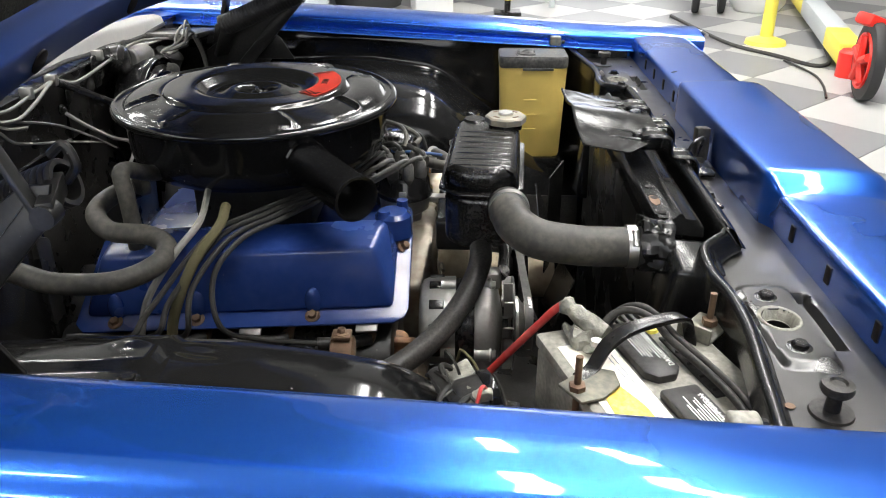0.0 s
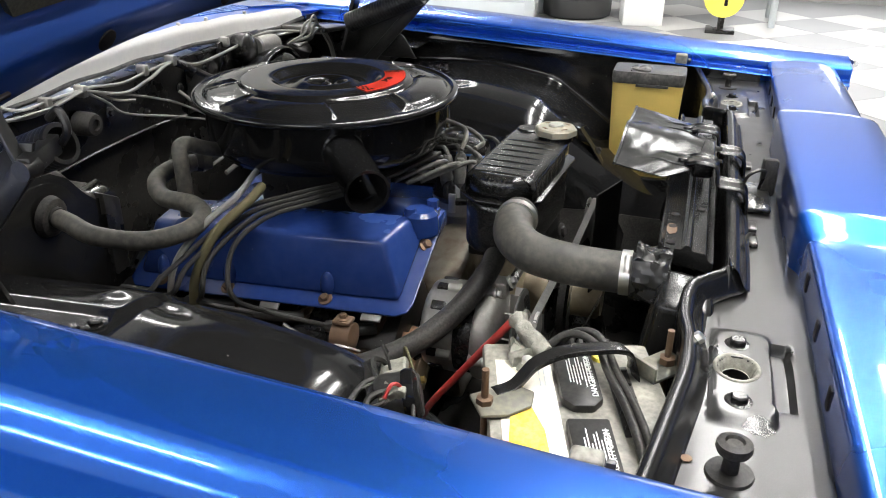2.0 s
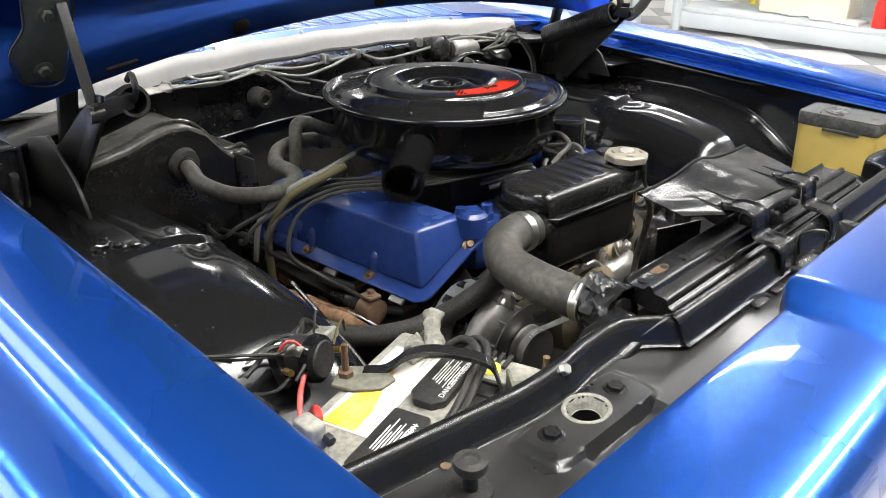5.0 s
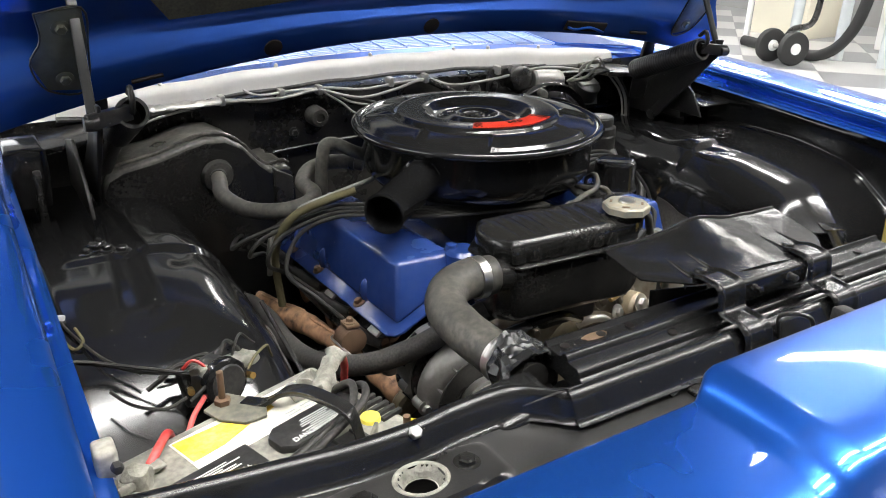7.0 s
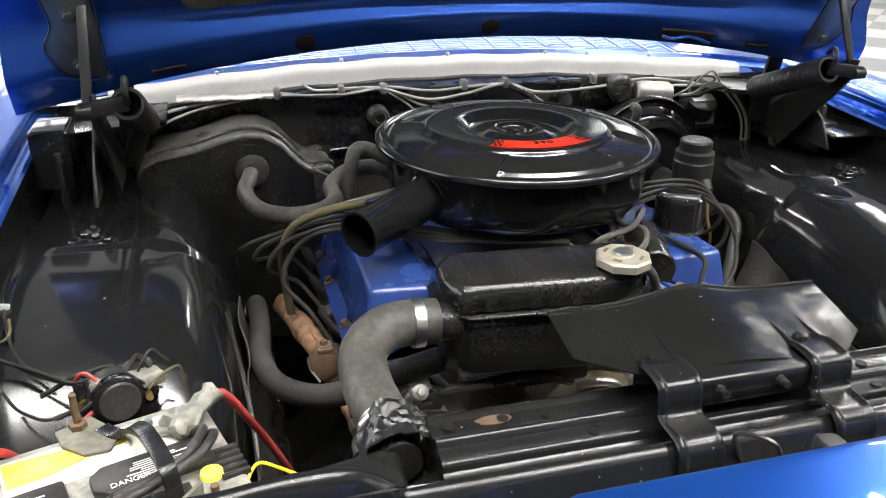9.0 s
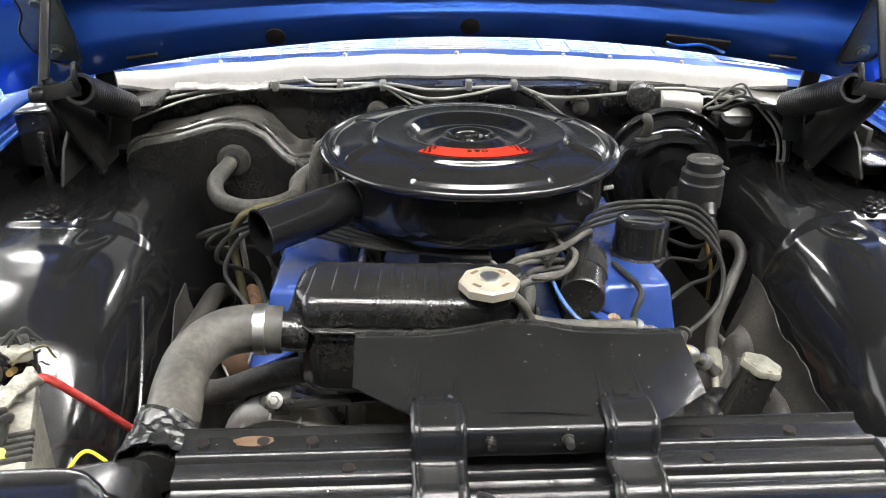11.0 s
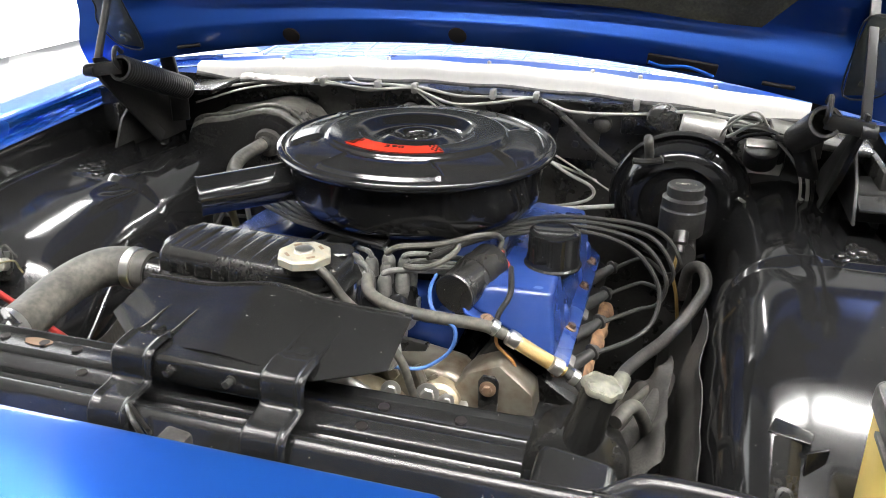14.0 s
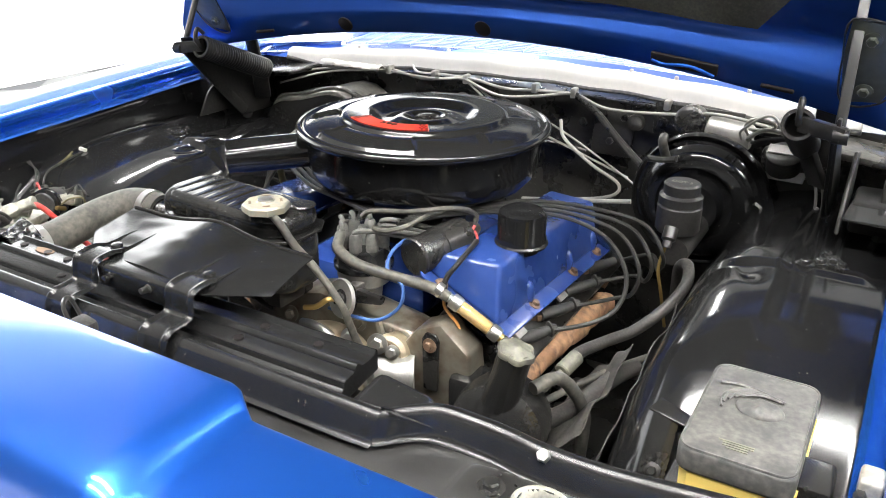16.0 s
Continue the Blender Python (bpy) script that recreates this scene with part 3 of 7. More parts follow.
def apron(side):
    s = 1 if side == "left" else -1
    h = [(-0.45, 0.60), (-0.30, 0.62), (-0.20, 0.660), (-0.12, 0.715), (-0.04, 0.774), (0.03, 0.824), (0.06, 0.843), (0.085, 0.853), (0.12, 0.860), (0.16, 0.866), (0.24, 0.874), (0.31, 0.8745), (0.40, 0.870), (0.50, 0.864), (0.70, 0.858)]
    cs = [(0.744, 9, 0), (0.741, 0.5, 0.02), (0.738, 0, 0.012), (0.722, 0, 0.0), (0.66, 0, 0.0), (0.60, 0, 0), (0.56, 0, -0.004), (0.525, 0, -0.014), (0.498, 0, -0.034), (0.478, 0, -0.066),
          (0.462, 0, -0.12), (0.450, 0, -0.20), (0.440, 0, -0.32), (0.43, -1, 0.40)]

    def f(u, v):
        y = -0.40 + 1.10 * u
        top = along(y, h)
        x, z = section([(x, {9: flange_z(y) - 0.006, 0.5: 0.5 * (flange_z(y) + top) + d, 0: top + d, -1: d}[mode]) for x, mode, d in cs], v)
        # hammered unevenness of the pressed sheet
        z += 0.0011 * noise.noise((5 * x * s, 5 * y, 3.1)) if 0.45 < x < 0.72 else 0
        # the rear half is a second sheet, lapped over the first with a flat roof and a sharp shoulder
        if y > 0.306 and x < 0.70:
            crown = max(0.0, min(1.0, (0.70 - x) / 0.04, (x - 0.47) / 0.05))
            z += 0.0035 + (0.004 if x < 0.60 else 0.0) * crown
        # creases knocked into the shoulder beside the lap
        z += 0.0045 * math.exp(-((x - 0.548) / 0.016) ** 2 - ((y - 0.345) / 0.022) ** 2) - 0.0050 * math.exp(-((x - 0.556 + 0.3 * (y - 0.27)) / 0.014) ** 2 - ((y - 0.275) / 0.028) ** 2)
        return s * x, y, max(z, 0.40)
    root = thing("wheel_apron", (s * 0.6, 0.15, 0.4), "gloss black pressed steel wheel apron", "wheel apron", "wheel aprons")
    part("panel", surface(f, 132, 78, 0.0015), GLOSS, root, sharp=60)
    if s < 0:
        part("edge_lip", tube([(s * 0.47, 0.18, 0.82), (s * 0.452, 0.06, 0.74), (s * 0.448, -0.05, 0.66), (s * 0.44, -0.15, 0.57), (s * 0.43, -0.22, 0.48)], 0.0035, 8), SATIN, root)
    part("splash_flap", surface(lambda u, v: (s * (0.452 - 0.035 * v + 0.012 * noise.noise((4 * u, 3 * v, 2))), -0.02 + 0.34 * u + 0.02 * v, 0.690 - 0.15 * v + 0.08 * u * (1 - v) + 0.014 * noise.noise((9 * u, 1.0, s))), 24, 8, 0.002), RUBBER, root, "torn black rubber splash flap")
    for dx, dy, r in ((0.655, 0.345, 0.010), (0.640, 0.332, 0.007), (0.668, 0.330, 0.006), (0.646, 0.362, 0.006), (0.622, 0.318, 0.008)):
        part("seam_bolt", hexbolt((s * dx, dy, 0.879), r), TANKB, root)
    if s > 0:
        part("hinge_post", box((s * 0.692, 0.52, 0.905), (0.070, 0.10, 0.05), r=0.008), HINGEB, root)
    if s > 0:
        part("ledge", prism([(0.652, 0.40), (0.742, 0.40), (0.742, 0.66), (0.665, 0.66)], 0.004, Matrix.Translation((0, 0, 0.922)), 0.0015), SATIN, root, "black flat ledge behind the hinge")
    else:
        brace = part("hinge_box", box((-0.712, 0.545, 0.945), (0.056, 0.090, 0.096), r=0.006, seg=3), GLOSS, root, "gloss black folded box behind the hinge")
        part("box_fold", tube([(-0.686, 0.498, 0.990), (-0.685, 0.497, 0.950), (-0.688, 0.498, 0.905)], 0.0035, 8), GLOSS, brace)
        part("box_rim", tube([(-0.738, 0.498, 0.988), (-0.712, 0.497, 0.992), (-0.686, 0.498, 0.990)], 0.003, 8), GLOSS, brace)
    return root


for side in ("right", "left"):
    apron(side)


def header_panel():
    root = thing("header_panel", (0, -0.48, 0.6), "metallic blue header panel with a raised centre nose", "car front panel")

    def f(u, v):
        x = -0.765 + 1.53 * u
        a = abs(x)
        up = max(0.0, min(1.0, (0.268 - a) / 0.03))
        up = up * up * (3 - 2 * up)
        z0 = 0.934 + 0.022 * up
        prof = [(-0.400, -0.068), (-0.401, -0.010), (-0.404, -0.002), (-0.412, 0.0), (-0.46, 0.002), (-0.51, 0.001), (-0.545, -0.004), (-0.560, -0.012), (-0.570, -0.032), (-0.575, -0.09), (-0.570, -0.22), (-0.56, -0.32)]
        y, z = section(prof, v)
        w = min(1.0, v * (len(prof) - 1))
        z0 = z0 * w + 0.934 * (1 - w)
        y += 0.012 * (1 - up) * along(-y, [(0.41, -1.0), (0.44, -1.0), (0.52, 0.4), (0.56, 0.4)])
        return x, y, z0 + z
    part("panel", surface(f, 150, 55, 0.0012), BLUE, root, sharp=60)
    # uncut slots: flat black blocks painted for the shade inside
    for x in (-0.56, -0.44, -0.33, 0.31, 0.40, 0.49, 0.58):
        part("slot", box((x, -0.4115, 0.908), (0.012, 0.004, 0.022), r=0.0015), FLATBLACK, root)
    return root


header_panel()


# ---- core support, radiator ----
def core_support():
    root = thing("core_support", (0, -0.34, 0.4), "satin black steel radiator core support with scuffed paint", "core support")
    half = [(0.28, -0.332), (0.34, -0.326), (0.360, -0.308), (0.385, -0.289), (0.44, -0.285), (0.49, -0.291), (0.55, -0.290), (0.62, -0.280), (0.70, -0.268), (0.765, -0.258)]
    rear = [(-x, y) for x, y in half[::-1]] + half
    ys = [(x, y) for x, y in rear]

    def f(u, v):
        x = -0.765 + 1.53 * u
        y0 = along(x, ys) - 0.006
        y = y0 + (-0.432 - y0) * v
        a = abs(x)
        pad = max(0, 1 - ((a - 0.512) / 0.085) ** 4) * max(0, 1 - ((y + 0.342) / 0.030) ** 4)
        p = min(1, 2.5 * pad)
        p = p * p * (3 - 2 * p)
        z = 0.884 + 0.0055 * p + 0.0008 * noise.noise((9 * x, 14 * y, 1.7)) * min(1.0, 3 * v)
        # long pressed slot in front of the pad
        slot = max(0.0, min(1.0, (0.060 - abs(a - 0.502)) / 0.006)) * max(0.0, min(1.0, (0.0125 - abs(y + 0.379)) / 0.005))
        z -= 0.011 * slot * slot * (3 - 2 * slot)
        return x, y, z
    bm = surface(f, 420, 60)
    # the locator openings go through the sheet
    gone = [q for q in bm.faces if ((abs(q.calc_center_median().x) - 0.508) / 0.0215) ** 2 + ((q.calc_center_median().y + 0.337) / 0.0185) ** 2 < 1]
    bmesh.ops.delete(bm, geom=gone, context="FACES")
    bm.normal_update()
    bmesh.ops.solidify(bm, geom=bm.faces[:], thickness=0.0015)
    part("panel", bm, SCUFF, root)
    lip = [(-0.0220, -0.0190), (-0.0185, -0.0178), (-0.0150, -0.0140), (-0.0105, -0.0040), (-0.0065, 0.0040), (-0.0020, 0.0080), (0.0025, 0.0090), (0.0065, 0.0075), (0.0090, 0.003), (0.0098, -0.008), (0.0098, -0.026)]
    path = curve_points([(x, y, along(abs(x), [(0.0, 0.912), (0.30, 0.912), (0.44, 0.904), (0.80, 0.903)])) for x, y in rear], 6)

    def ridge(u, v):
        p = path[min(int(round(u * (len(path) - 1))), len(path) - 1)]
        q = v * (len(lip) - 1)
        i = min(int(q), len(lip) - 2)
        w = q - i
        return p.x, p.y + lip[i][0] * (1 - w) + lip[i + 1][0] * w, p.z + lip[i][1] * (1 - w) + lip[i + 1][1] * w
    part("rail", surface(ridge, len(path) - 1, 27, 0.0012), BARB, root, sharp=60)
    part("drop", surface(lambda u, v: (-0.765 + 1.53 * u, along(-0.765 + 1.53 * u, ys) + 0.006, 0.90 - 0.5 * v), 40, 2, 0.002), SATIN, root)
    part("front_wall", box((0, -0.405, 0.70), (1.52, 0.004, 0.36)), SATIN, root)
    for s in (-1, 1):
        oval = Matrix.Translation((s * 0.508, -0.337, 0.8905)) @ Matrix.Diagonal((1.30, 1.12, 1, 1))
        ring = lathe([(0.0210, -0.0025), (0.0200, 0.0012), (0.0185, 0.0022), (0.0165, 0.0010), (0.0140, -0.0060), (0.0125, -0.0110), (0.0115, -0.0110)], (0, 0, 0), seg=40)
        bmesh.ops.delete(ring, geom=[q for q in ring.faces if len(q.verts) > 4], context="FACES_ONLY")
        ring.transform(oval)
        part("locator_ring", ring, LEAD, root, "scuffed rust-stained locator ring", 60)
        well = lathe([(0.0150, -0.008), (0.0150, -0.030), (0, -0.030)], (0, 0, 0), seg=32)
        bmesh.ops.delete(well, geom=[q for q in well.faces if len(q.verts) > 4], context="FACES_ONLY")
        well.transform(oval)
        part("locator_well", well, SOOT, root)
        for x in (0.462, 0.563):
            part("bolt", hexbolt((s * x, -0.338, 0.8898), 0.0085), SATIN, root)
        part("rail_bolt", hexbolt((s * 0.492, -0.296, 0.906), 0.0065, (0, -0.7, 0.7), False), STEEL, root, "bright steel bolt")
        stop = part("hood_stop", lathe([(0.020, 0), (0.019, 0.003), (0.007, 0.004), (0.0065, 0.022), (0.013, 0.023), (0.0148, 0.027), (0.014, 0.032), (0.008, 0.0335), (0.0065, 0.031), (0, 0.031)], (s * 0.662, -0.330, 0.885), seg=24), RUBBER, root, "black rubber hood bumper on a screw")
    # latch and spring wire in the middle
    part("latch_lever", prism([(-0.012, 0), (0.012, 0), (0.014, 0.052), (-0.010, 0.056)], 0.022, pose(0.0, -0.372, 0.888, 90, 0, 0), 0.004), RUBBER, root, "black rubber-coated hood latch lever")
    part("latch_wire", tube([(-0.05, -0.345, 0.90), (-0.065, -0.35, 0.935), (-0.045, -0.372, 0.938), (-0.03, -0.37, 0.905)], 0.0025, 6), WORN, root)
    part("latch_plate", box((-0.03, -0.362, 0.892), (0.11, 0.05, 0.008), r=0.003), WORN, root)
    part("spring_clip", tube([(-0.225, -0.352, 0.889), (-0.20, -0.35, 0.893), (-0.175, -0.356, 0.892), (-0.165, -0.362, 0.889)], 0.003, 6), WORN, root)
    for x in (-0.14, -0.19, 0.12):
        part("clip", box((x, -0.36, 0.889), (0.03, 0.012, 0.006), r=0.002), WORN, root)
    part("paint_chip", lathe([(0.005, 0), (0.005, 0.0008), (0, 0.0008)], (-0.655, -0.296, 0.8865), seg=7), BOLT, root)
    return root


core_support()


def radiator():
    root = thing("radiator", (0, -0.27, 0.42), "black radiator with a ribbed steel top bar", "radiator")
    part("core", box((0, -0.275, 0.64), (0.62, 0.05, 0.46), r=0.004), SOOT, root)
    # pressed top bar: a turned-up rear lip, one long rib, a stepped front edge
    prof = [(-0.2440, 0.898), (-0.2440, 0.9205), (-0.2450, 0.9218), (-0.2470, 0.9218), (-0.2485, 0.9195), (-0.2510, 0.9168), (-0.2700, 0.9160), (-0.2725, 0.9172), (-0.2750, 0.9212), (-0.2770, 0.9222), (-0.2795, 0.9222), (-0.2815, 0.9208), (-0.2840, 0.9160), (-0.2870, 0.9150), (-0.2990, 0.9140), (-0.3015, 0.9120), (-0.3030, 0.9060), (-0.3070, 0.9035), (-0.3100, 0.9030), (-0.3100, 0.8900)]
    bm = prism([(y, z) for y, z in prof], 0.585, Matrix(((0, 0, 1, -0.305), (1, 0, 0, 0), (0, 1, 0, 0), (0, 0, 0, 1))))
    part("top_bar", bm, BARB, root)
    # uncut holes: flat black discs painted for the shade inside
    for x, y in ((-0.288, -0.2580), (-0.238, -0.2580), (-0.197, -0.2590), (0.142, -0.2610), (0.216, -0.2610), (0.132, -0.2925), (-0.165, -0.2925)):
        part("bar_hole", lathe([(0.0054, -0.001), (0.0054, 0.0009), (0, 0.0009)], (x, y, 0.9168 if y > -0.28 else 0.9152), seg=16), FLATBLACK, root)
    for x0, x1, w in ((-0.395, -0.318, -1), (0.272, 0.345, 1)):
        part("end_tank", box(((x0 + x1) / 2, -0.272, 0.80), (x1 - x0, 0.066, 0.20), pose(0, 0, 0, 7, 9 * w, 0), 0.012, 3), BARB, root)
    stain = prism([(0.017 * math.cos(a) * (1 + 0.35 * noise.noise((2 * math.cos(a), 2 * math.sin(a), 1))), 0.0065 * math.sin(a)) for a in [2 * math.pi * k / 18 for k in range(18)]], 0.0006, Matrix.Translation((-0.246, -0.2575, 0.9166)))
    part("rust_spot", stain, BOLT, root, "brown rust stain")
    part("inlet", bar((-0.332, -0.262, 0.889), (-0.332, -0.222, 0.889), 0.021, 20), WORN, root)
    return root


radiator()


def guard():
    root = thing("fan_guard", (-0.01, -0.22, 0.93), "black bent sheet steel fan guard on two clamps", "fan guard")

    def f(u, v):
        x = -0.163 + 0.304 * u
        rear = -0.171 - 0.002 * u
        front = -0.270 - 0.028 * u
        # the front corners are cut off
        left, right = max(0.0, (-0.118 - x) / 0.045), max(0.0, (x - 0.086) / 0.055)
        y = rear + (front + 0.034 * left + 0.052 * right - rear) * v
        bulge = math.exp(-((u - 0.50) / 0.17) ** 2) * (1 - 0.55 * v)
        z = 0.9640 - 0.001 * u + 0.012 * bulge - 0.011 * v - 0.006 * v * v * right + 0.0012 * noise.noise((7 * u, 5 * v, 3.0))
        return x, y, z
    part("plate", surface(f, 60, 30, 0.0018), SHEET, root)
    part("rolled_edge", tube([tuple(Vector(f(k / 14, 0)) + Vector((0, 0.001, 0.0022))) for k in range(15)], 0.0024, 8, 3), TANKB, root)
    for x in (-0.093, 0.062):
        strap = [(-0.254, 0.956), (-0.262, 0.958), (-0.270, 0.960), (-0.278, 0.962), (-0.296, 0.961), (-0.304, 0.957), (-0.307, 0.946), (-0.308, 0.936), (-0.312, 0.9315), (-0.322, 0.930), (-0.338, 0.929), (-0.347, 0.922), (-0.350, 0.912), (-0.351, 0.890)]
        c = curve_points([(x, y, z) for y, z in strap], 3)

        def sheet(u, v):
            q = u * (len(c) - 1)
            i = min(int(q), len(c) - 2)
            p = c[i].lerp(c[i + 1], q - i)
            a, b = c[max(i - 1, 0)], c[min(i + 2, len(c) - 1)]
            d = (b - a).normalized()
            n = Vector((0, d.z, -d.y))
            e = abs(2 * v - 1)
            wide = 0.014 + 0.008 * min(1.0, max(0.0, (u - 0.04) / 0.1))
            lift = 0.0030 * math.exp(-((e - 0.80) / 0.13) ** 2) - 0.0012 * (e > 0.97)
            return p.x + wide * (2 * v - 1), p.y + n.y * lift, p.z + n.z * lift
        strap_ob = part("clamp_strap", surface(sheet, 60, 28, 0.0025), BARB, root, sharp=60)
        part("rivet", lathe([(0.0075, 0), (0.0065, 0.003), (0, 0.0042)], (x, -0.259, 0.9585), seg=12), BARB, strap_ob)
        u0 = (x + 0.163) / 0.304
        for e in (-0.055, 0.055):
            part("stiffening_rib", tube([Vector(f(u0 + e + 0.02 * (0.8 - v), v)) + Vector((0, 0, 0.0012)) for v in (0.86, 0.74, 0.62, 0.50, 0.40)], lambda q: 0.0034 * (1 - 0.8 * q), 8), SHEET, root)
    part("cross_tube", box((-0.0155, -0.2865, 0.9425), (0.128, 0.031, 0.029), r=0.006, seg=4), BARB, root)
    for x in (-0.052, 0.010):
        part("stud", lathe([(0.0052, 0), (0.0052, 0.002), (0.0036, 0.003), (0.0036, 0.011), (0, 0.012)], (x, -0.302, 0.946), (0, -1, 0.1), 10), WORN, root)
    return root


guard()


def subframe():
    root = thing("subframe", (0, 0.1, 0.3), "grimy black front subframe with an added light-blocking pan", "subframe")
    # added sheet that blocks the bright floor from showing through the bay
    part("floor_blocker", box((0, 0.14, 0.37), (0.98, 1.14, 0.02), r=0.004), SOOT, root)
    for s in (-1, 1):
        part("rail", box((s * 0.44, 0.14, 0.44), (0.09, 1.12, 0.14), r=0.015), SOOT, root)
        part("inner_skirt", surface(lambda u, v: (s * (0.40 + 0.05 * v), -0.26 + 0.95 * u, 0.40 + 0.24 * v + 0.012 * noise.noise((5 * u, 3 * v, s))), 20, 6, 0.003), RUBBER, root)
    part("crossmember", box((0, 0.02, 0.45), (0.86, 0.12, 0.10), r=0.02), SOOT, root)
    return root


subframe()


# ---- firewall, cowl, hood ----
def firewall():
    root = thing("firewall", (0, 0.72, 0.4), "black firewall with seams, grommets and dust", "firewall", kind="structure")
    part("panel", surface(lambda u, v: (-0.76 + 1.52 * u, 0.722 - 0.05 * max(0, abs(-0.76 + 1.52 * u) - 0.45) + 0.004 * noise.noise((5 * u, 3 * v, 2)), 0.36 + 0.62 * v), 40, 16, 0.004), SOOT, root)
    part("upper_lip", surface(lambda u, v: (-0.70 + 1.40 * u, 0.720 - 0.14 * (u - 0.5) ** 2 + 0.06 * v, 0.980 + 0.008 * v - 0.02 * (2 * u - 1) ** 2), 30, 4, 0.003), WORN, root)
    part("grommet", lathe([(0.021, 0), (0.020, 0.028), (0.017, 0.034), (0.010, 0.035), (0.009, 0.030), (0, 0.030)], (-0.155, 0.718, 0.932), (0, -1, 0), 16), RUBBER, root)
    part("grommet", lathe([(0.018, 0), (0.016, 0.01), (0.009, 0.014), (0, 0.014)], (0.24, 0.718, 0.94), (0, -1, 0), 16), RUBBER, root)
    for x, z, r in ((-0.20, 0.90, 0.007), (-0.08, 0.93, 0.006), (0.02, 0.90, 0.007), (0.13, 0.925, 0.006), (0.19, 0.895, 0.008), (0.215, 0.945, 0.006), (0.47, 0.87, 0.007), (0.60, 0.90, 0.007)):
        part("screw", hexbolt((x, 0.7165 - 0.05 * max(0, abs(x) - 0.45), z), r, (0, -1, 0)), WORN, root)
    part("cover_plate", prism([(0.150, 0.865), (0.232, 0.865), (0.240, 0.955), (0.155, 0.962)], 0.004, Matrix(((1, 0, 0, 0), (0, 0, -1, 0.7185), (0, 1, 0, 0), (0, 0, 0, 1))), 0.001), WORN, root)
    part("seam", tube([(-0.25, 0.716, 0.865), (-0.10, 0.716, 0.872), (0.05, 0.716, 0.872), (0.14, 0.716, 0.866)], 0.003, 6), SOOT, root)
    for s in (-1, 1):
        # left plate takes the paler paint for the light it catches
        part("corner_plate", box((s * 0.62, 0.66, 0.965), (0.16, 0.14, 0.012), pose(0, 0, 0, 0, s * 6, 0), 0.004), SATIN if s < 0 else HOUSE, root, "weathered cowl corner plate")
        part("side_panel", box((s * 0.70, 0.60, 0.90), (0.012, 0.22, 0.12), r=0.004), WORN, root)
    return root


firewall()


def cowl_z(x):
    return 1.030 - 0.072 * x * x


def cowl():
    root = thing("cowl", (0, 0.9, 0.95), "metallic blue cowl panel with a louvred air intake", "cowl panel")

    def f(u, v):
        x = -0.75 + 1.5 * u
        return x, 0.752 - 0.10 * x * x + 0.052 * v, cowl_z(x) - 0.004 + 0.008 * v
    part("panel", surface(f, 40, 8, 0.002), BLUE, root)
    part("rear_panel", surface(lambda u, v: (-0.75 + 1.5 * u, 1.04 + 0.2 * v, cowl_z(-0.75 + 1.5 * u) + 0.03), 30, 4, 0.002), BLUE, root)
    # louvres and dividers carry the lamps' shine in their pale colour
    for k in range(16):
        y = 0.812 + 0.0135 * k
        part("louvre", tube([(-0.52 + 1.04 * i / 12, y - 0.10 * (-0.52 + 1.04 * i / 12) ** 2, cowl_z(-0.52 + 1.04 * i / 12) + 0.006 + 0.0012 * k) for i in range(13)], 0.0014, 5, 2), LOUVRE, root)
    for k in range(19):
        x = -0.52 + 1.04 * k / 18
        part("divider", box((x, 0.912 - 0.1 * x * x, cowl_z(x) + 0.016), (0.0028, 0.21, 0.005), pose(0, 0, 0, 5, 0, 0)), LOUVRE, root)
    for s in (-1, 1):
        part("side_fill", surface(lambda u, v: (s * (0.53 + 0.22 * u), 0.775 - 0.04 * u + 0.27 * v, cowl_z(0.5 + 0.22 * u) + 0.008 + 0.012 * v), 8, 6, 0.002), BLUE, root)
    part("drain_tray", surface(lambda u, v: (-0.55 + 1.1 * u, 0.78 + 0.26 * v, 0.985), 4, 2, 0.002), BLUE, root)
    seal = thing("cowl_seal", (0, 0.76, 0.98), "off-white rubber hood seal along the cowl", "rubber seal")

    def g(u, v):
        x = -0.64 + 1.28 * u
        e = min(1, min(u, 1 - u) / 0.08)
        prof = [(0.000, -0.002), (-0.006, -0.006), (-0.013, -0.010), (-0.017, -0.016), (-0.019, -0.030), (-0.021, -0.036)]
        dy, dz = section(prof, v)
        return x, 0.762 - 0.10 * x * x + dy, cowl_z(x) + 0.002 + dz * (0.45 + 0.55 * e) + 0.0015 * math.sin(37 * x)
    part("strip", surface(g, 90, 10, 0.004), SEAL, seal)
    part("lower_bead", tube([tuple(Vector(g(k / 40, 1)) + Vector((0, -0.001, -0.003))) for k in range(41)], 0.005, 8, 2), GREYP, seal, "dark rubber bead")
    for x in (-0.45, -0.216, -0.001, 0.208, 0.30, 0.44):
        part("stud", lathe([(0.0045, 0), (0.004, 0.006), (0, 0.008)], (x, 0.760 - 0.1 * x * x, cowl_z(x) + 0.002), seg=8), SEAL, seal)
    return root


cowl()


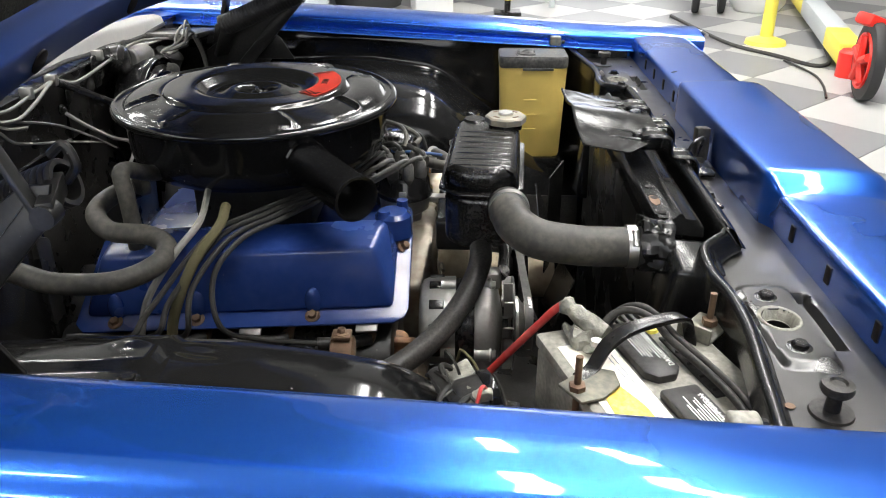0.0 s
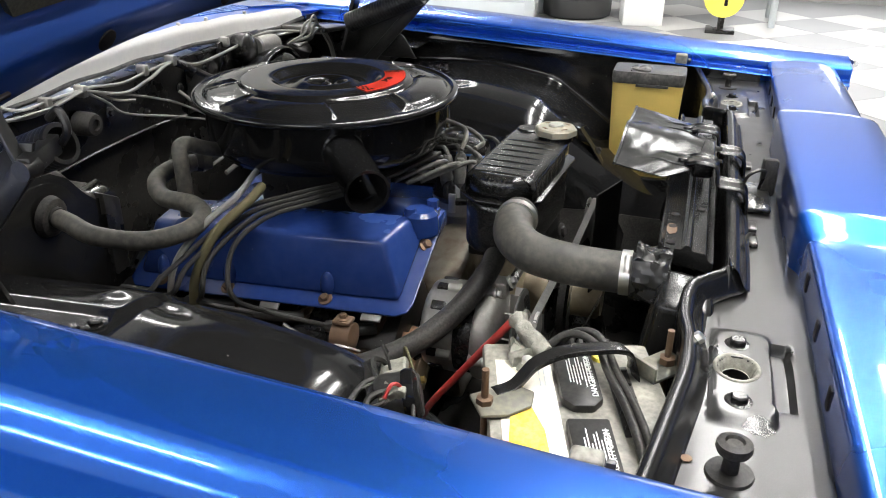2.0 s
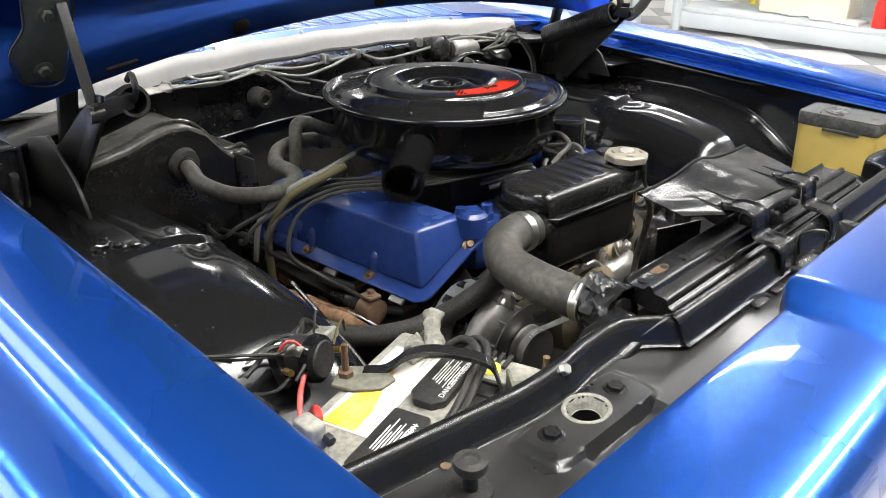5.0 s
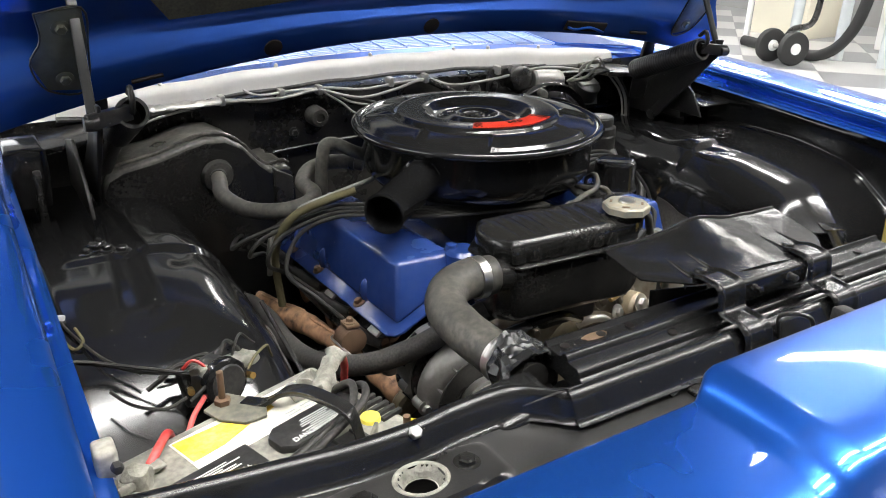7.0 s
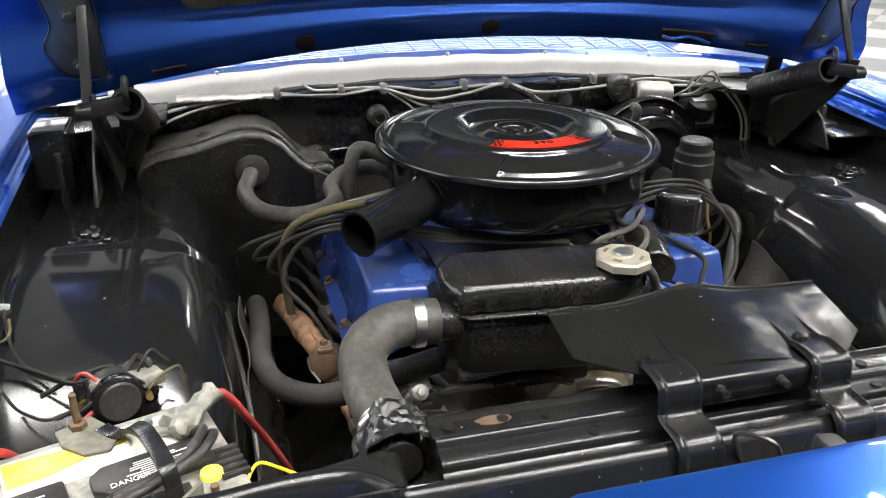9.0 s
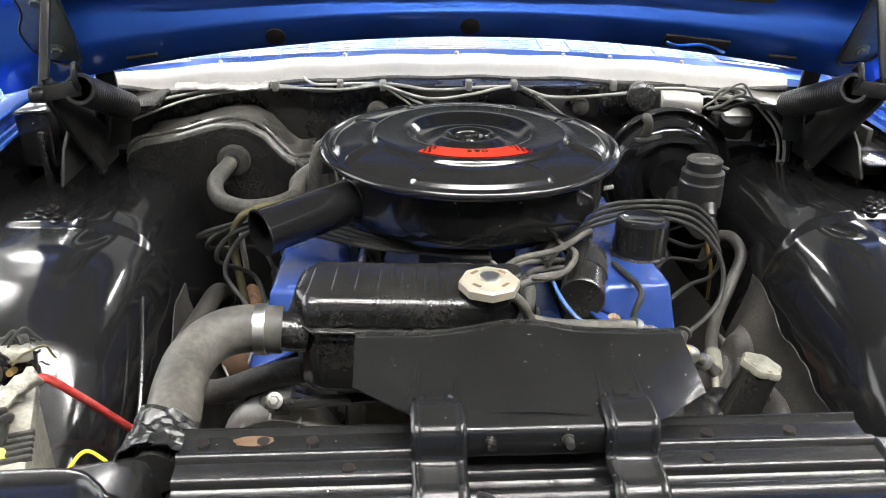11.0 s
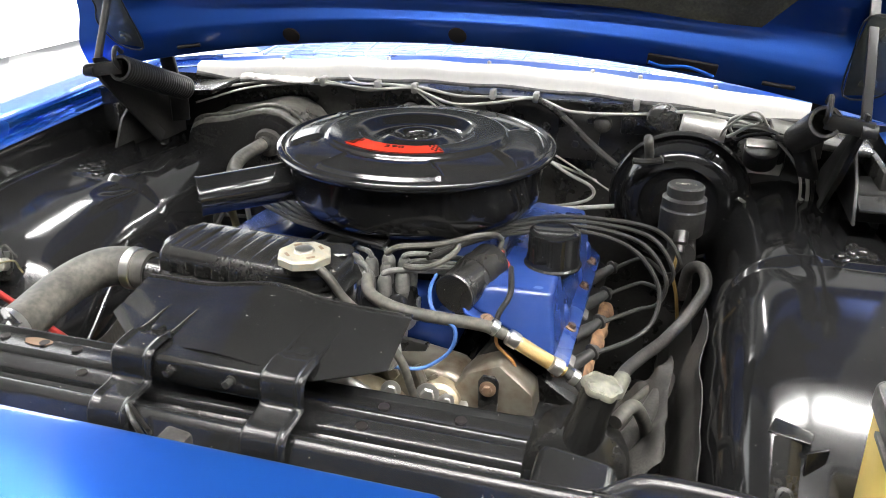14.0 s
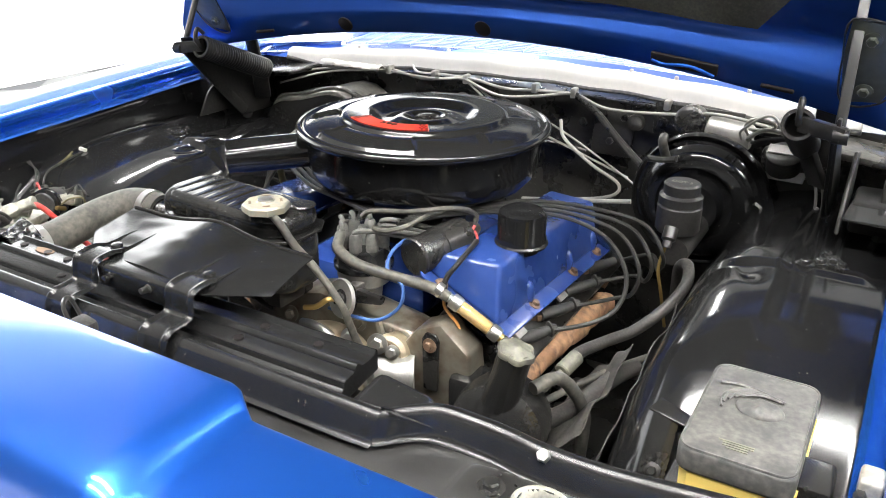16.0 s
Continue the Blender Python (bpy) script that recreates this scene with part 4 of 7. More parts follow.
def hood():
    root = thing("hood", (0, 0.55, 1.05), "raised metallic blue hood seen from its underside", "car hood")

    def lip(x):
        return Vector((x, 0.520 - 0.03 * x * x, 1.110 - 0.17 * x * x))

    def sweep(prof):
        def f(u, v):
            x = -0.748 + 1.496 * u
            p = lip(x)
            dy, dz = section(prof, v)
            return x, p.y + dy, p.z + dz + 0.17 * x * x * min(0.9, v * v)
        return f
    under = [(0.034, 0.024), (0.014, 0.004), (0.0, 0.0), (-0.004, 0.002), (-0.024, 0.036), (-0.026, 0.042), (-0.023, 0.049), (-0.014, 0.070), (-0.015, 0.076), (-0.022, 0.082), (-0.036, 0.104)]
    part("rear_crossmember", surface(sweep(under), 60, 50, 0.002), SHADEBLUE, root, sharp=60)
    outer = surface(lambda u, v: (-0.745 + 1.49 * u, 0.552 - 0.60 * v, 1.112 + 1.02 * v + 0.03 * (1 - (2 * u - 1) ** 2)), 24, 24, 0.0015)
    part("outer_skin", outer, BLUE, root)
    part("insulation_pad", surface(lambda u, v: ((-0.48 - min(0.245, 0.76 * v)) * (1 - 2 * u), 0.482 - 0.50 * v, 1.195 - 0.10 * ((1 - 2 * u) * 0.5) ** 2 + 0.86 * v + 0.004 * noise.noise((6 * u, 9 * v, 4))), 20, 20, 0.012), PAD, root, "charcoal fibre insulation pad")
    for s in (-1, 1):
        part("side_rail", surface(lambda u, v: (s * (0.49 + 0.25 * u), 0.472 - 0.52 * v - 0.010 * math.sin(3.1 * u), 1.203 + 0.88 * v + 0.006 * math.sin(6.2 * u)), 16, 20, 0.003), SHADEBLUE, root)
    for s in (-1, 1):
        tilt = Matrix(((1, 0, 0, 0), (0, -0.50, -0.866, 0.462), (0, 0.866, -0.50, 1.125), (0, 0, 0, 1)))
        plate = [(0.672, 0.085), (0.612, 0.092), (0.606, 0.030), (0.612, -0.055), (0.664, -0.050), (0.684, 0.000), (0.668, 0.040)]
        mount = part("hinge_mount", prism([(s * x, y) for x, y in plate], 0.004, tilt, 0.0015), GREASE, root, "greasy grey-green hinge mounting plate")
        part("mount_rim", tube([tilt @ Vector((s * x, y, 0.004)) for x, y in plate + plate[:1]], 0.0016, 8, 4), HINGEB, mount)
        for y in (-0.030, 0.060):
            part("mount_bolt", hexbolt(tilt @ Vector((s * 0.640, y, 0.004)), 0.008, tilt.to_3x3() @ Vector((0, 0, 1))), GREASE, mount)
    out = Vector((0, -0.86, -0.51))
    # openings are not cut: black plates stand for their dark insides
    for x, w in ((-0.31, 0.016), (0.0, 0.016)):
        p = lip(x) + Vector((0, -0.014, 0.019)) + out * 0.002
        part("hole", lathe([(w, -0.006), (w, 0), (w * 0.8, 0.0012), (0, 0.0012)], p, out, 20), FLATBLACK, root)
    for x, w in ((0.372, 0.11), (-0.52, 0.05), (0.52, 0.05)):
        p = lip(x) + Vector((0, -0.014, 0.019)) + out * 0.002
        h = 0.022 if w > 0.1 else 0.006
        slot = part("slot", box(p, (w, h, 0.006), pose(0, 0, 0, -60, 6 if x > 0 else -8, 0), 0.0018), FLATBLACK, root)
        if w > 0.1:
            part("slot_lip", tube([(p.x - 0.052, p.y - 0.006, p.z + 0.002), (p.x - 0.03, p.y - 0.003, p.z - 0.004), (p.x + 0.01, p.y - 0.003, p.z - 0.003), (p.x + 0.05, p.y + 0.001, p.z - 0.016)], 0.003, 6), BLUE, slot)
    return root


HOOD = hood()


# never in view: black glass added to darken what lid and aprons mirror
def windscreen():
    root = thing("windscreen", (0, 1.15, 1.05), "unseen dark raked windscreen, added for reflections behind the louvred cowl", "windscreen")

    def f(u, v):
        x = (0.71 - 0.08 * v) * (2 * u - 1)
        return x, 1.10 - 0.22 * x * x + 0.46 * v, 1.045 + 0.40 * v - 0.05 * x * x
    part("glass", surface(f, 40, 16, 0.006), SCREEN, root)
    part("lower_trim", tube([tuple(Vector(f(k / 24, 0)) + Vector((0, -0.006, 0.002))) for k in range(25)], 0.007, 8, 2), CHROME, root)
    part("roof_edge", surface(lambda u, v: (0.63 * (2 * u - 1), 1.56 - 0.22 * (0.63 * (2 * u - 1)) ** 2 + 0.5 * v, 1.448 - 0.05 * (0.63 * (2 * u - 1)) ** 2 + 0.05 * v), 30, 6, 0.004), BLUE, root)
    return root


windscreen()


def hinge(side):
    s = 1 if side == "left" else -1

    def strap(a, b, w, th=0.006):
        a, b = Vector(a), Vector(b)
        d = (b - a)
        m = Matrix.Translation((a + b) / 2) @ d.to_track_quat("Z", "X").to_matrix().to_4x4()
        bm = box((0, 0, 0), (w, th, d.length), r=0.002)
        bm.transform(m)
        return bm
    root = part("hinge", prism([(0.40, 0.90), (0.60, 0.90), (0.58, 0.98), (0.50, 1.0), (0.43, 0.95)], 0.006, Matrix(((0, 0, 1, s * 0.645), (1, 0, 0, 0), (0, 1, 0, 0), (0, 0, 0, 1))), 0.002), HINGEB, HOOD, "black hinge with a coil spring and bent arms")
    # broad bent lower arm with a folded edge
    arm = prism([(0.350, 1.080), (0.376, 1.078), (0.600, 0.925), (0.600, 0.885), (0.520, 0.885), (0.440, 0.955), (0.362, 1.040)], 0.006, Matrix(((0, 0, 1, s * 0.622), (1, 0, 0, 0), (0, 1, 0, 0), (0, 0, 0, 1))), 0.002)
    part("lower_arm", arm, HINGEB, root)
    part("arm_fold", strap((s * 0.618, 0.515, 0.892), (s * 0.622, 0.362, 1.058), 0.026, 0.006), HINGEB, root)
    part("toggle", add(strap((s * 0.636, 0.352, 1.058), (s * 0.575, 0.368, 1.064), 0.022, 0.014), bar((s * 0.640, 0.354, 1.056), (s * 0.620, 0.354, 1.056), 0.011, 12)), HINGEB, root)
    part("rear_arm", strap((s * 0.596, 0.555, 0.955), (s * 0.592, 0.515, 1.105), 0.010, 0.030), HINGEB, root)
    part("hood_arm", strap((s * 0.627, 0.360, 1.05), (s * 0.618, 0.460, 1.262), 0.007, 0.014), ARMS, root)
    p, q = Vector((s * 0.574, 0.360, 1.064)), Vector((s * 0.570, 0.540, 0.990))
    d = (q - p).normalized()
    # tightly wound coil: a ridged sleeve, open at the upper end
    prof = [(0.0, 0.05), (0.0175, 0.05), (0.0178, 0.0)]
    for k in range(27):
        prof += [(0.0225, 0.0072 * k), (0.0236, 0.0072 * k + 0.0024), (0.0236, 0.0072 * k + 0.0048)]
    prof += [(0.0225, 0.196), (0.0, 0.196)]
    part("spring", lathe(prof, p, d, 28), HINGEB, root)
    part("spring_hook", tube([p + 0.0 * d, p - 0.012 * d + Vector((0, 0, 0.012)), p - 0.004 * d + Vector((0, 0, 0.034)), p + 0.012 * d + Vector((0, 0, 0.03))], 0.0045, 8), HINGEB, root)
    part("spring_anchor", strap(q - 0.02 * d, q + Vector((s * 0.03, 0.02, -0.07)), 0.012, 0.035), HINGEB, root)
    part("pivot", hexbolt((s * 0.625, 0.53, 0.885), 0.009, (-s, -0.2, 0)), WORN, root)
    return root


for side in ("right", "left"):
    hinge(side)


# ---- engine ----
EX = -0.018


def engine_block():
    root = thing("engine_block", (EX, 0.3, 0.36), "grimy blue V8 engine block and intake manifold", "engine")
    part("block", box((EX, 0.34, 0.54), (0.36, 0.50, 0.36), r=0.02), SOOT, root)
    for s in (-1, 1):
        part("cylinder_head", box((EX + s * 0.222, 0.33, 0.712), (0.15, 0.47, 0.09), pose(0, 0, 0, 0, s * 35, 0), 0.01), SOOT, root)
    part("intake_manifold", box((EX, 0.32, 0.765), (0.26, 0.40, 0.06), r=0.02), ENGINE, root, "blue painted intake manifold")
    part("carburettor", add(box((EX, 0.33, 0.835), (0.14, 0.19, 0.09), r=0.012), lathe([(0.06, 0), (0.06, 0.04)], (EX, 0.33, 0.86))), SOOT, root)
    part("timing_cover", prism([(-0.11, 0.50), (0.10, 0.50), (0.155, 0.60), (0.185, 0.70), (0.15, 0.755), (-0.02, 0.78), (-0.15, 0.74), (-0.16, 0.62)], 0.07, pose(EX, 0.115, 0, 90, 0, 0), 0.012), CAST, root, "stained aluminium timing cover")
    part("cover_plate", prism([(0.115, 0.62), (0.225, 0.62), (0.242, 0.70), (0.236, 0.752), (0.190, 0.790), (0.150, 0.772), (0.125, 0.740)], 0.05, pose(0, 0.085, 0, 90, 0, 0), 0.006, 2), CAST, root, "stained faceted front plate")
    part("slotted_bracket", prism([(-0.012, -0.055), (0.012, -0.055), (0.014, 0.03), (0.008, 0.040), (-0.008, 0.040), (-0.014, 0.03)], 0.006, pose(0.178, 0.034, 0.735, 90, 0, 0), 0.002), WORN, root)
    part("bracket_stud", hexbolt((0.178, 0.027, 0.757), 0.007, (0, -1, 0.1)), BOLT, root)
    for k in range(3):
        part("cast_rib", tube([(0.075 + 0.022 * k, 0.044, 0.765 - 0.012 * k), (0.088 + 0.022 * k, 0.036, 0.735 - 0.01 * k), (0.080 + 0.024 * k, 0.036, 0.69), (0.06 + 0.02 * k, 0.042, 0.65)], 0.006, 8), CAST, root)
    pump = part("water_pump", lathe([(0.075, 0), (0.085, 0.02), (0.08, 0.05), (0.045, 0.07), (0.04, 0.12), (0, 0.12)], (0.005, 0.04, 0.665), (0, -1, 0), 28), OILY, root, "stained water pump housing")
    part("pump_outlet", tube([(0.06, 0.02, 0.69), (0.11, 0.01, 0.70), (0.15, 0.03, 0.70)], 0.028, 14), ALLOY, pump)
    for x, z in ((0.045, 0.752), (0.095, 0.735), (0.118, 0.705), (0.13, 0.66), (-0.09, 0.73), (-0.13, 0.68)):
        part("cover_bolt", hexbolt((x, 0.036, z), 0.0085, (0.1, -1, 0.25)), CAST, root)
    part("bypass_pipe", tube([(-0.035, 0.000, 0.748), (-0.010, -0.006, 0.754), (0.014, -0.006, 0.748), (0.034, -0.002, 0.726), (0.040, 0.004, 0.690)], 0.0065, 12), STEEL, root, "bright bent metal pipe")
    part("bypass_pipe", tube([(-0.040, 0.004, 0.722), (-0.012, -0.002, 0.732), (0.010, 0.000, 0.720), (0.020, 0.006, 0.690)], 0.0055, 12), ALLOY, root, "dull bent metal pipe")
    for x, z, r in ((0.051, 0.745, 0.0085), (0.102, 0.748, 0.0100), (0.128, 0.742, 0.0070)):
        stud = part("pipe_nut", hexbolt((x, 0.004, z), r, (0.25, -1, 0.30)), STEEL, root, "bright steel nut")
        part("washer", lathe([(1.5 * r, 0), (1.5 * r, 0.0015), (0.8 * r, 0.002)], (x, 0.006, z - 0.001), (0.25, -1, 0.30), 18), ALLOY, stud)
    part("pump_boss", lathe([(0.030, 0), (0.028, 0.022), (0.022, 0.028), (0, 0.028)], (0.110, 0.040, 0.722), (0.15, -1, 0.25), 26), OILY, root)
    part("lower_arm", prism([(0.030, 0.786), (0.092, 0.796), (0.096, 0.808), (0.050, 0.812), (0.028, 0.800)], 0.010, pose(0, 0.040, 0, 90, 0, 0), 0.003), WORN, root)
    part("thermostat_housing", add(lathe([(0.028, 0), (0.026, 0.03), (0.02, 0.036)], (-0.185, 0.10, 0.835)), box((-0.155, 0.10, 0.84), (0.05, 0.05, 0.03), r=0.006)), ENGINE, root)
    part("sender", lathe([(0.011, 0), (0.011, 0.02), (0.009, 0.022), (0.009, 0.034), (0, 0.034)], (-0.163, 0.088, 0.845), seg=6), ENGINE, root)
    part("sender", lathe([(0.010, 0), (0.010, 0.018), (0.008, 0.026), (0, 0.026)], (-0.197, 0.112, 0.850), seg=12), ENGINE, root)
    return root


engine_block()


def valve_cover(side):
    s = 1 if side == "left" else -1
    y0, y1 = (0.078, 0.535) if s < 0 else (0.082, 0.545)
    inward = 0.0 if s < 0 else 0.010
    root = thing("valve_cover", (EX + s * 0.24, (y0 + y1) / 2, 0.73), "engine blue stamped valve cover with bolted flange", "valve cover", "valve covers")

    def tip(bm):
        for v in bm.verts:
            v.co.z -= 0.055 * (v.co.y - 0.10)
        return bm

    def at(x, y, z):
        return EX + s * (x - inward), y, z
    # a pressed box with a flat roof and slanted ends
    low = [(0.160, 0.838), (0.283, 0.774)]
    top = [(0.180, 0.866), (0.269, 0.864)]
    bm = bmesh.new()
    a = [bm.verts.new(at(x, y, z)) for (x, z), y in ((low[0], y0 + 0.012), (low[1], y0 + 0.012), (low[1], y1 - 0.012), (low[0], y1 - 0.012))]
    b = [bm.verts.new(at(x, y, z)) for (x, z), y in ((top[0], y0 + 0.030), (top[1], y0 + 0.039), (top[1], y1 - 0.045), (top[0], y1 - 0.034))]
    bm.faces.new(a)
    bm.faces.new(b)
    for k in range(4):
        l = (k + 1) % 4
        bm.faces.new((a[k], a[l], b[l], b[k]))
    part("cover", tip(round_edges(bm, 0.008, 3)), ENGINE, root, sharp=50)
    d = Vector((0.136, -0.071)).normalized()
    outline = [(0.0, y0 + 0.008), (0.010, y0 - 0.006), (0.146, y0 - 0.006), (0.160, y0 - 0.001), (0.168, y0 + 0.014), (0.168, y1 - 0.014), (0.154, y1), (0.010, y1), (0.0, y1 - 0.012)]
    part("flange", tip(prism(outline, 0.005, Matrix(((s * d.x, 0, -s * d.y, EX + s * (0.150 - inward)), (0, 1, 0, 0), (d.y, 0, d.x, 0.838), (0, 0, 0, 1))), 0.002)), ENGINE, root)
    for y in (y0 + 0.125, y0 + 0.285, y0 + 0.40):
        part("flange_bolt", tip(hexbolt(at(0.289, y, 0.772), 0.0065, (s * 0.5, 0, 0.85))), BOLT, root)
        boss = bmesh.new()
        bmesh.ops.create_uvsphere(boss, u_segments=16, v_segments=10, radius=1.0)
        boss.transform(Matrix.Translation(at(0.277, y, 0.788)) @ Matrix.Diagonal((0.010, 0.012, 0.022, 1)))
        part("bolt_boss", tip(boss), ENGINE, root)
    part("front_bolt", tip(hexbolt(at(0.188, y0 + 0.006, 0.823), 0.007, (s * 0.35, -0.6, 0.7))), BOLT, root)
    for y in (y0 + 0.05, y0 + 0.21):
        part("clip", tip(box(at(0.300, y, 0.757), (0.014, 0.03, 0.006), pose(0, 0, 0, 0, s * 35, 0), 0.002)), ALLOY, root)
    if s > 0:
        cap = part("oil_filler_cap", lathe([(0.028, -0.012), (0.030, 0.0), (0.039, 0.003), (0.039, 0.012), (0.0375, 0.016), (0.0375, 0.046), (0.036, 0.052), (0.031, 0.055), (0.027, 0.053), (0, 0.053)], (0.226, 0.222, 0.858), seg=36), GLOSS, root, "gloss black push-on oil filler cap")
        part("collar", lathe([(0.041, 0), (0.042, 0.003), (0.040, 0.006)], (0.226, 0.222, 0.8575), seg=36), SATIN, cap)
    return root


for side in ("right", "left"):
    valve_cover(side)


def manifold(side):
    s = 1 if side == "left" else -1
    root = thing("exhaust_manifold", (EX + s * 0.35, 0.25, 0.62), "rusty orange-brown cast iron exhaust manifold", "exhaust manifold", "exhaust manifolds")
    line = ([(-0.302, 0.062, 0.664), (-0.312, 0.132, 0.678), (-0.330, 0.235, 0.682), (-0.352, 0.345, 0.678), (-0.380, 0.470, 0.668)] if s < 0 else
            [(0.262, 0.150, 0.652), (0.270, 0.230, 0.664), (0.280, 0.320, 0.666), (0.288, 0.470, 0.660)])
    y0 = line[0][1]
    thin = 0.0175 if s < 0 else 0.021
    log = tube(line, lambda t: thin * (1 + 0.09 * math.sin(19 * t)), 18, 14)
    for v in log.verts:
        v.co += 0.0045 * Vector((noise.noise(v.co * 45), noise.noise(v.co * 45 + Vector((4, 0, 0))), noise.noise(v.co * 45 + Vector((0, 5, 0)))))
    part("log", log, RUST, root)
    # casting seam along the crown and a dirty flanged outlet
    part("seam", tube([(x + s * 0.002, y, z + 0.92 * thin) for x, y, z in line], 0.0022, 6, 12), RUST, root)
    a, b = Vector(line[0]), Vector(line[1])
    part("outlet_flange", lathe([(0, 0.012), (0.020, 0.012), (0.024, 0.008), (0.024, -0.004), (0.018, -0.010), (0, -0.012)], a, (a - b).normalized(), 14), OILY, root)
    for k in range(4):
        y = y0 + 0.03 + 0.115 * k
        part("port", add(bar((EX + s * 0.22, y, 0.690), (EX + s * 0.292, y, 0.676), 0.015, 14), box((EX + s * 0.255, y, 0.696), (0.012, 0.06, 0.040), pose(0, 0, 0, 0, s * 25, 0), 0.005)), RUST, root)
    return root


for side in ("right", "left"):
    manifold(side)
clamp = thing("manifold_clamp", (-0.345, 0.155, 0.73), "rusty pipe clamp bolted above the exhaust manifold", "pipe clamp")
part("saddle", lathe([(0.016, 0), (0.021, 0.002), (0.021, 0.030), (0.016, 0.032)], (-0.345, 0.142, 0.735), (0, 1, 0), 18), BOLT, clamp)
part("ear", box((-0.345, 0.158, 0.760), (0.022, 0.026, 0.006), r=0.002), BOLT, clamp)
part("bolt", hexbolt((-0.345, 0.158, 0.763), 0.006), BOLT, clamp)
part("spring_wire", tube([(-0.355, 0.200, 0.722), (-0.366, 0.180, 0.730), (-0.366, 0.150, 0.732), (-0.356, 0.130, 0.722)], 0.0018, 6), STEEL, clamp)


def air_cleaner():
    o = Vector((-0.014, 0.324, 0))
    root = thing("air_cleaner", (-0.014, 0.324, 0.88), "round gloss black air cleaner housing with a red decal", "air cleaner")
    body = lathe([(0.07, 0.872), (0.075, 0.885), (0.15, 0.892), (0.185, 0.902), (0.197, 0.918), (0.200, 0.935), (0.201, 0.975), (0.203, 0.984), (0.10, 0.984)], o, seg=96)
    part("base_pan", body, GLOSS, root)
    lid_prof = [(0.204, 0.982), (0.214, 0.983), (0.2185, 0.987), (0.2195, 0.992), (0.2165, 0.996), (0.211, 0.997), (0.207, 0.993), (0.203, 0.9925), (0.199, 0.9945), (0.196, 0.9962), (0.190, 0.9985), (0.180, 1.0010), (0.165, 1.0036), (0.155, 1.0050), (0.148, 1.0056), (0.1445, 1.0060), (0.1420, 1.0082), (0.1400, 1.0108), (0.1380, 1.0122), (0.1350, 1.0128), (0.130, 1.0130), (0.115, 1.0132), (0.100, 1.0132), (0.094, 1.0128), (0.089, 1.0105), (0.081, 1.0025), (0.074, 0.9995), (0.066, 0.9985), (0.052, 1.001), (0.045, 1.0045), (0.037, 1.006), (0.031, 1.0045), (0.027, 0.999), (0.025, 0.990), (0.0, 0.990)]
    lid_bm = lathe(lid_prof, o, seg=480)
    for v in lid_bm.verts:
        d = v.co.xy - o.xy
        r = d.length
        if 0.147 < r < 0.198:
            # four pressed panels that flare outwards, two narrower ones between each pair
            a = math.degrees(math.atan2(d.y, d.x)) % 90
            off = min(a, 90 - a)
            half = 24 + 4 * ((r - 0.145) / 0.05) ** 1.4
            q = max(0.0, min(1.0, (half - off) / 1.0 + 0.5))
            v.co.z += (0.0034 * q * q * (3 - 2 * q) + 0.0030 * math.exp(-((off - half) / 1.3) ** 2)) * min(1.0, (r - 0.145) / 0.006, (0.200 - r) / 0.005)
    part("lid", lid_bm, LIDB, root, sharp=50)
    nut = part("wing_nut", lathe([(0.011, 0), (0.0095, 0.003), (0.006, 0.005), (0, 0.006)], o + Vector((0, 0, 0.996)), seg=12), WORN, root)
    part("wing", box(o + Vector((0, 0, 1.0015)), (0.030, 0.006, 0.005), pose(0, 0, 0, 0, 0, 20), 0.002), WORN, nut)
    def sector(a0, a1, r0, r1, z, n=16):
        bm = bmesh.new()
        inn = [bm.verts.new(o + Vector((r0 * math.cos(t), r0 * math.sin(t), z + 0.0002))) for t in [radians(a0 + (a1 - a0) * k / n) for k in range(n + 1)]]
        out = [bm.verts.new(o + Vector((r1 * math.cos(t), r1 * math.sin(t), z))) for t in [radians(a0 + (a1 - a0) * k / n) for k in range(n + 1)]]
        for k in range(n):
            bm.faces.new((inn[k], out[k], out[k + 1], inn[k + 1]))
        bmesh.ops.solidify(bm, geom=bm.faces[:], thickness=0.0008)
        return bm
    decal = part("decal", sector(-127, -55, 0.097, 0.1315, 1.0142, 30), DECAL, root, "faded red engine decal with numerals")
    part("numerals", words("390", 0.014, Matrix.Translation(o + Vector((0, -0.1085, 1.0152))) @ Matrix.Diagonal((1.5, 1, 1, 1)) @ pose(0, 0, 0, 0, 0, 0), 0.0004), FLATBLACK, decal)
    for a0 in (-126.5, -62.5):
        sq = bmesh.new()
        for i in range(4):
            for j in range(4):
                if (i + j) % 2 == 0:
                    add(sq, sector(a0 + 1.7 * i, a0 + 1.7 * (i + 1), 0.099 + 0.0075 * j, 0.099 + 0.0075 * (j + 1), 1.0149, 1))
        part("chequer", sq, FLATBLACK, decal)
    p, q = Vector((-0.150, 0.246, 0.947)), Vector((-0.296, 0.136, 0.934))
    d = (q - p)
    snork = part("snorkel", lathe([(0.030, 0), (0.030, d.length - 0.004), (0.0315, d.length - 0.002), (0.0315, d.length), (0.0275, d.length), (0.0265, d.length - 0.06), (0.0, d.length - 0.06)], p, d.normalized(), 40), GLOSS, root)
    part("collar", lathe([(0.031, 0.036), (0.0335, 0.038), (0.0335, 0.043), (0.031, 0.045)], p, d.normalized(), 40), GLOSS, snork)
    return root


air_cleaner()


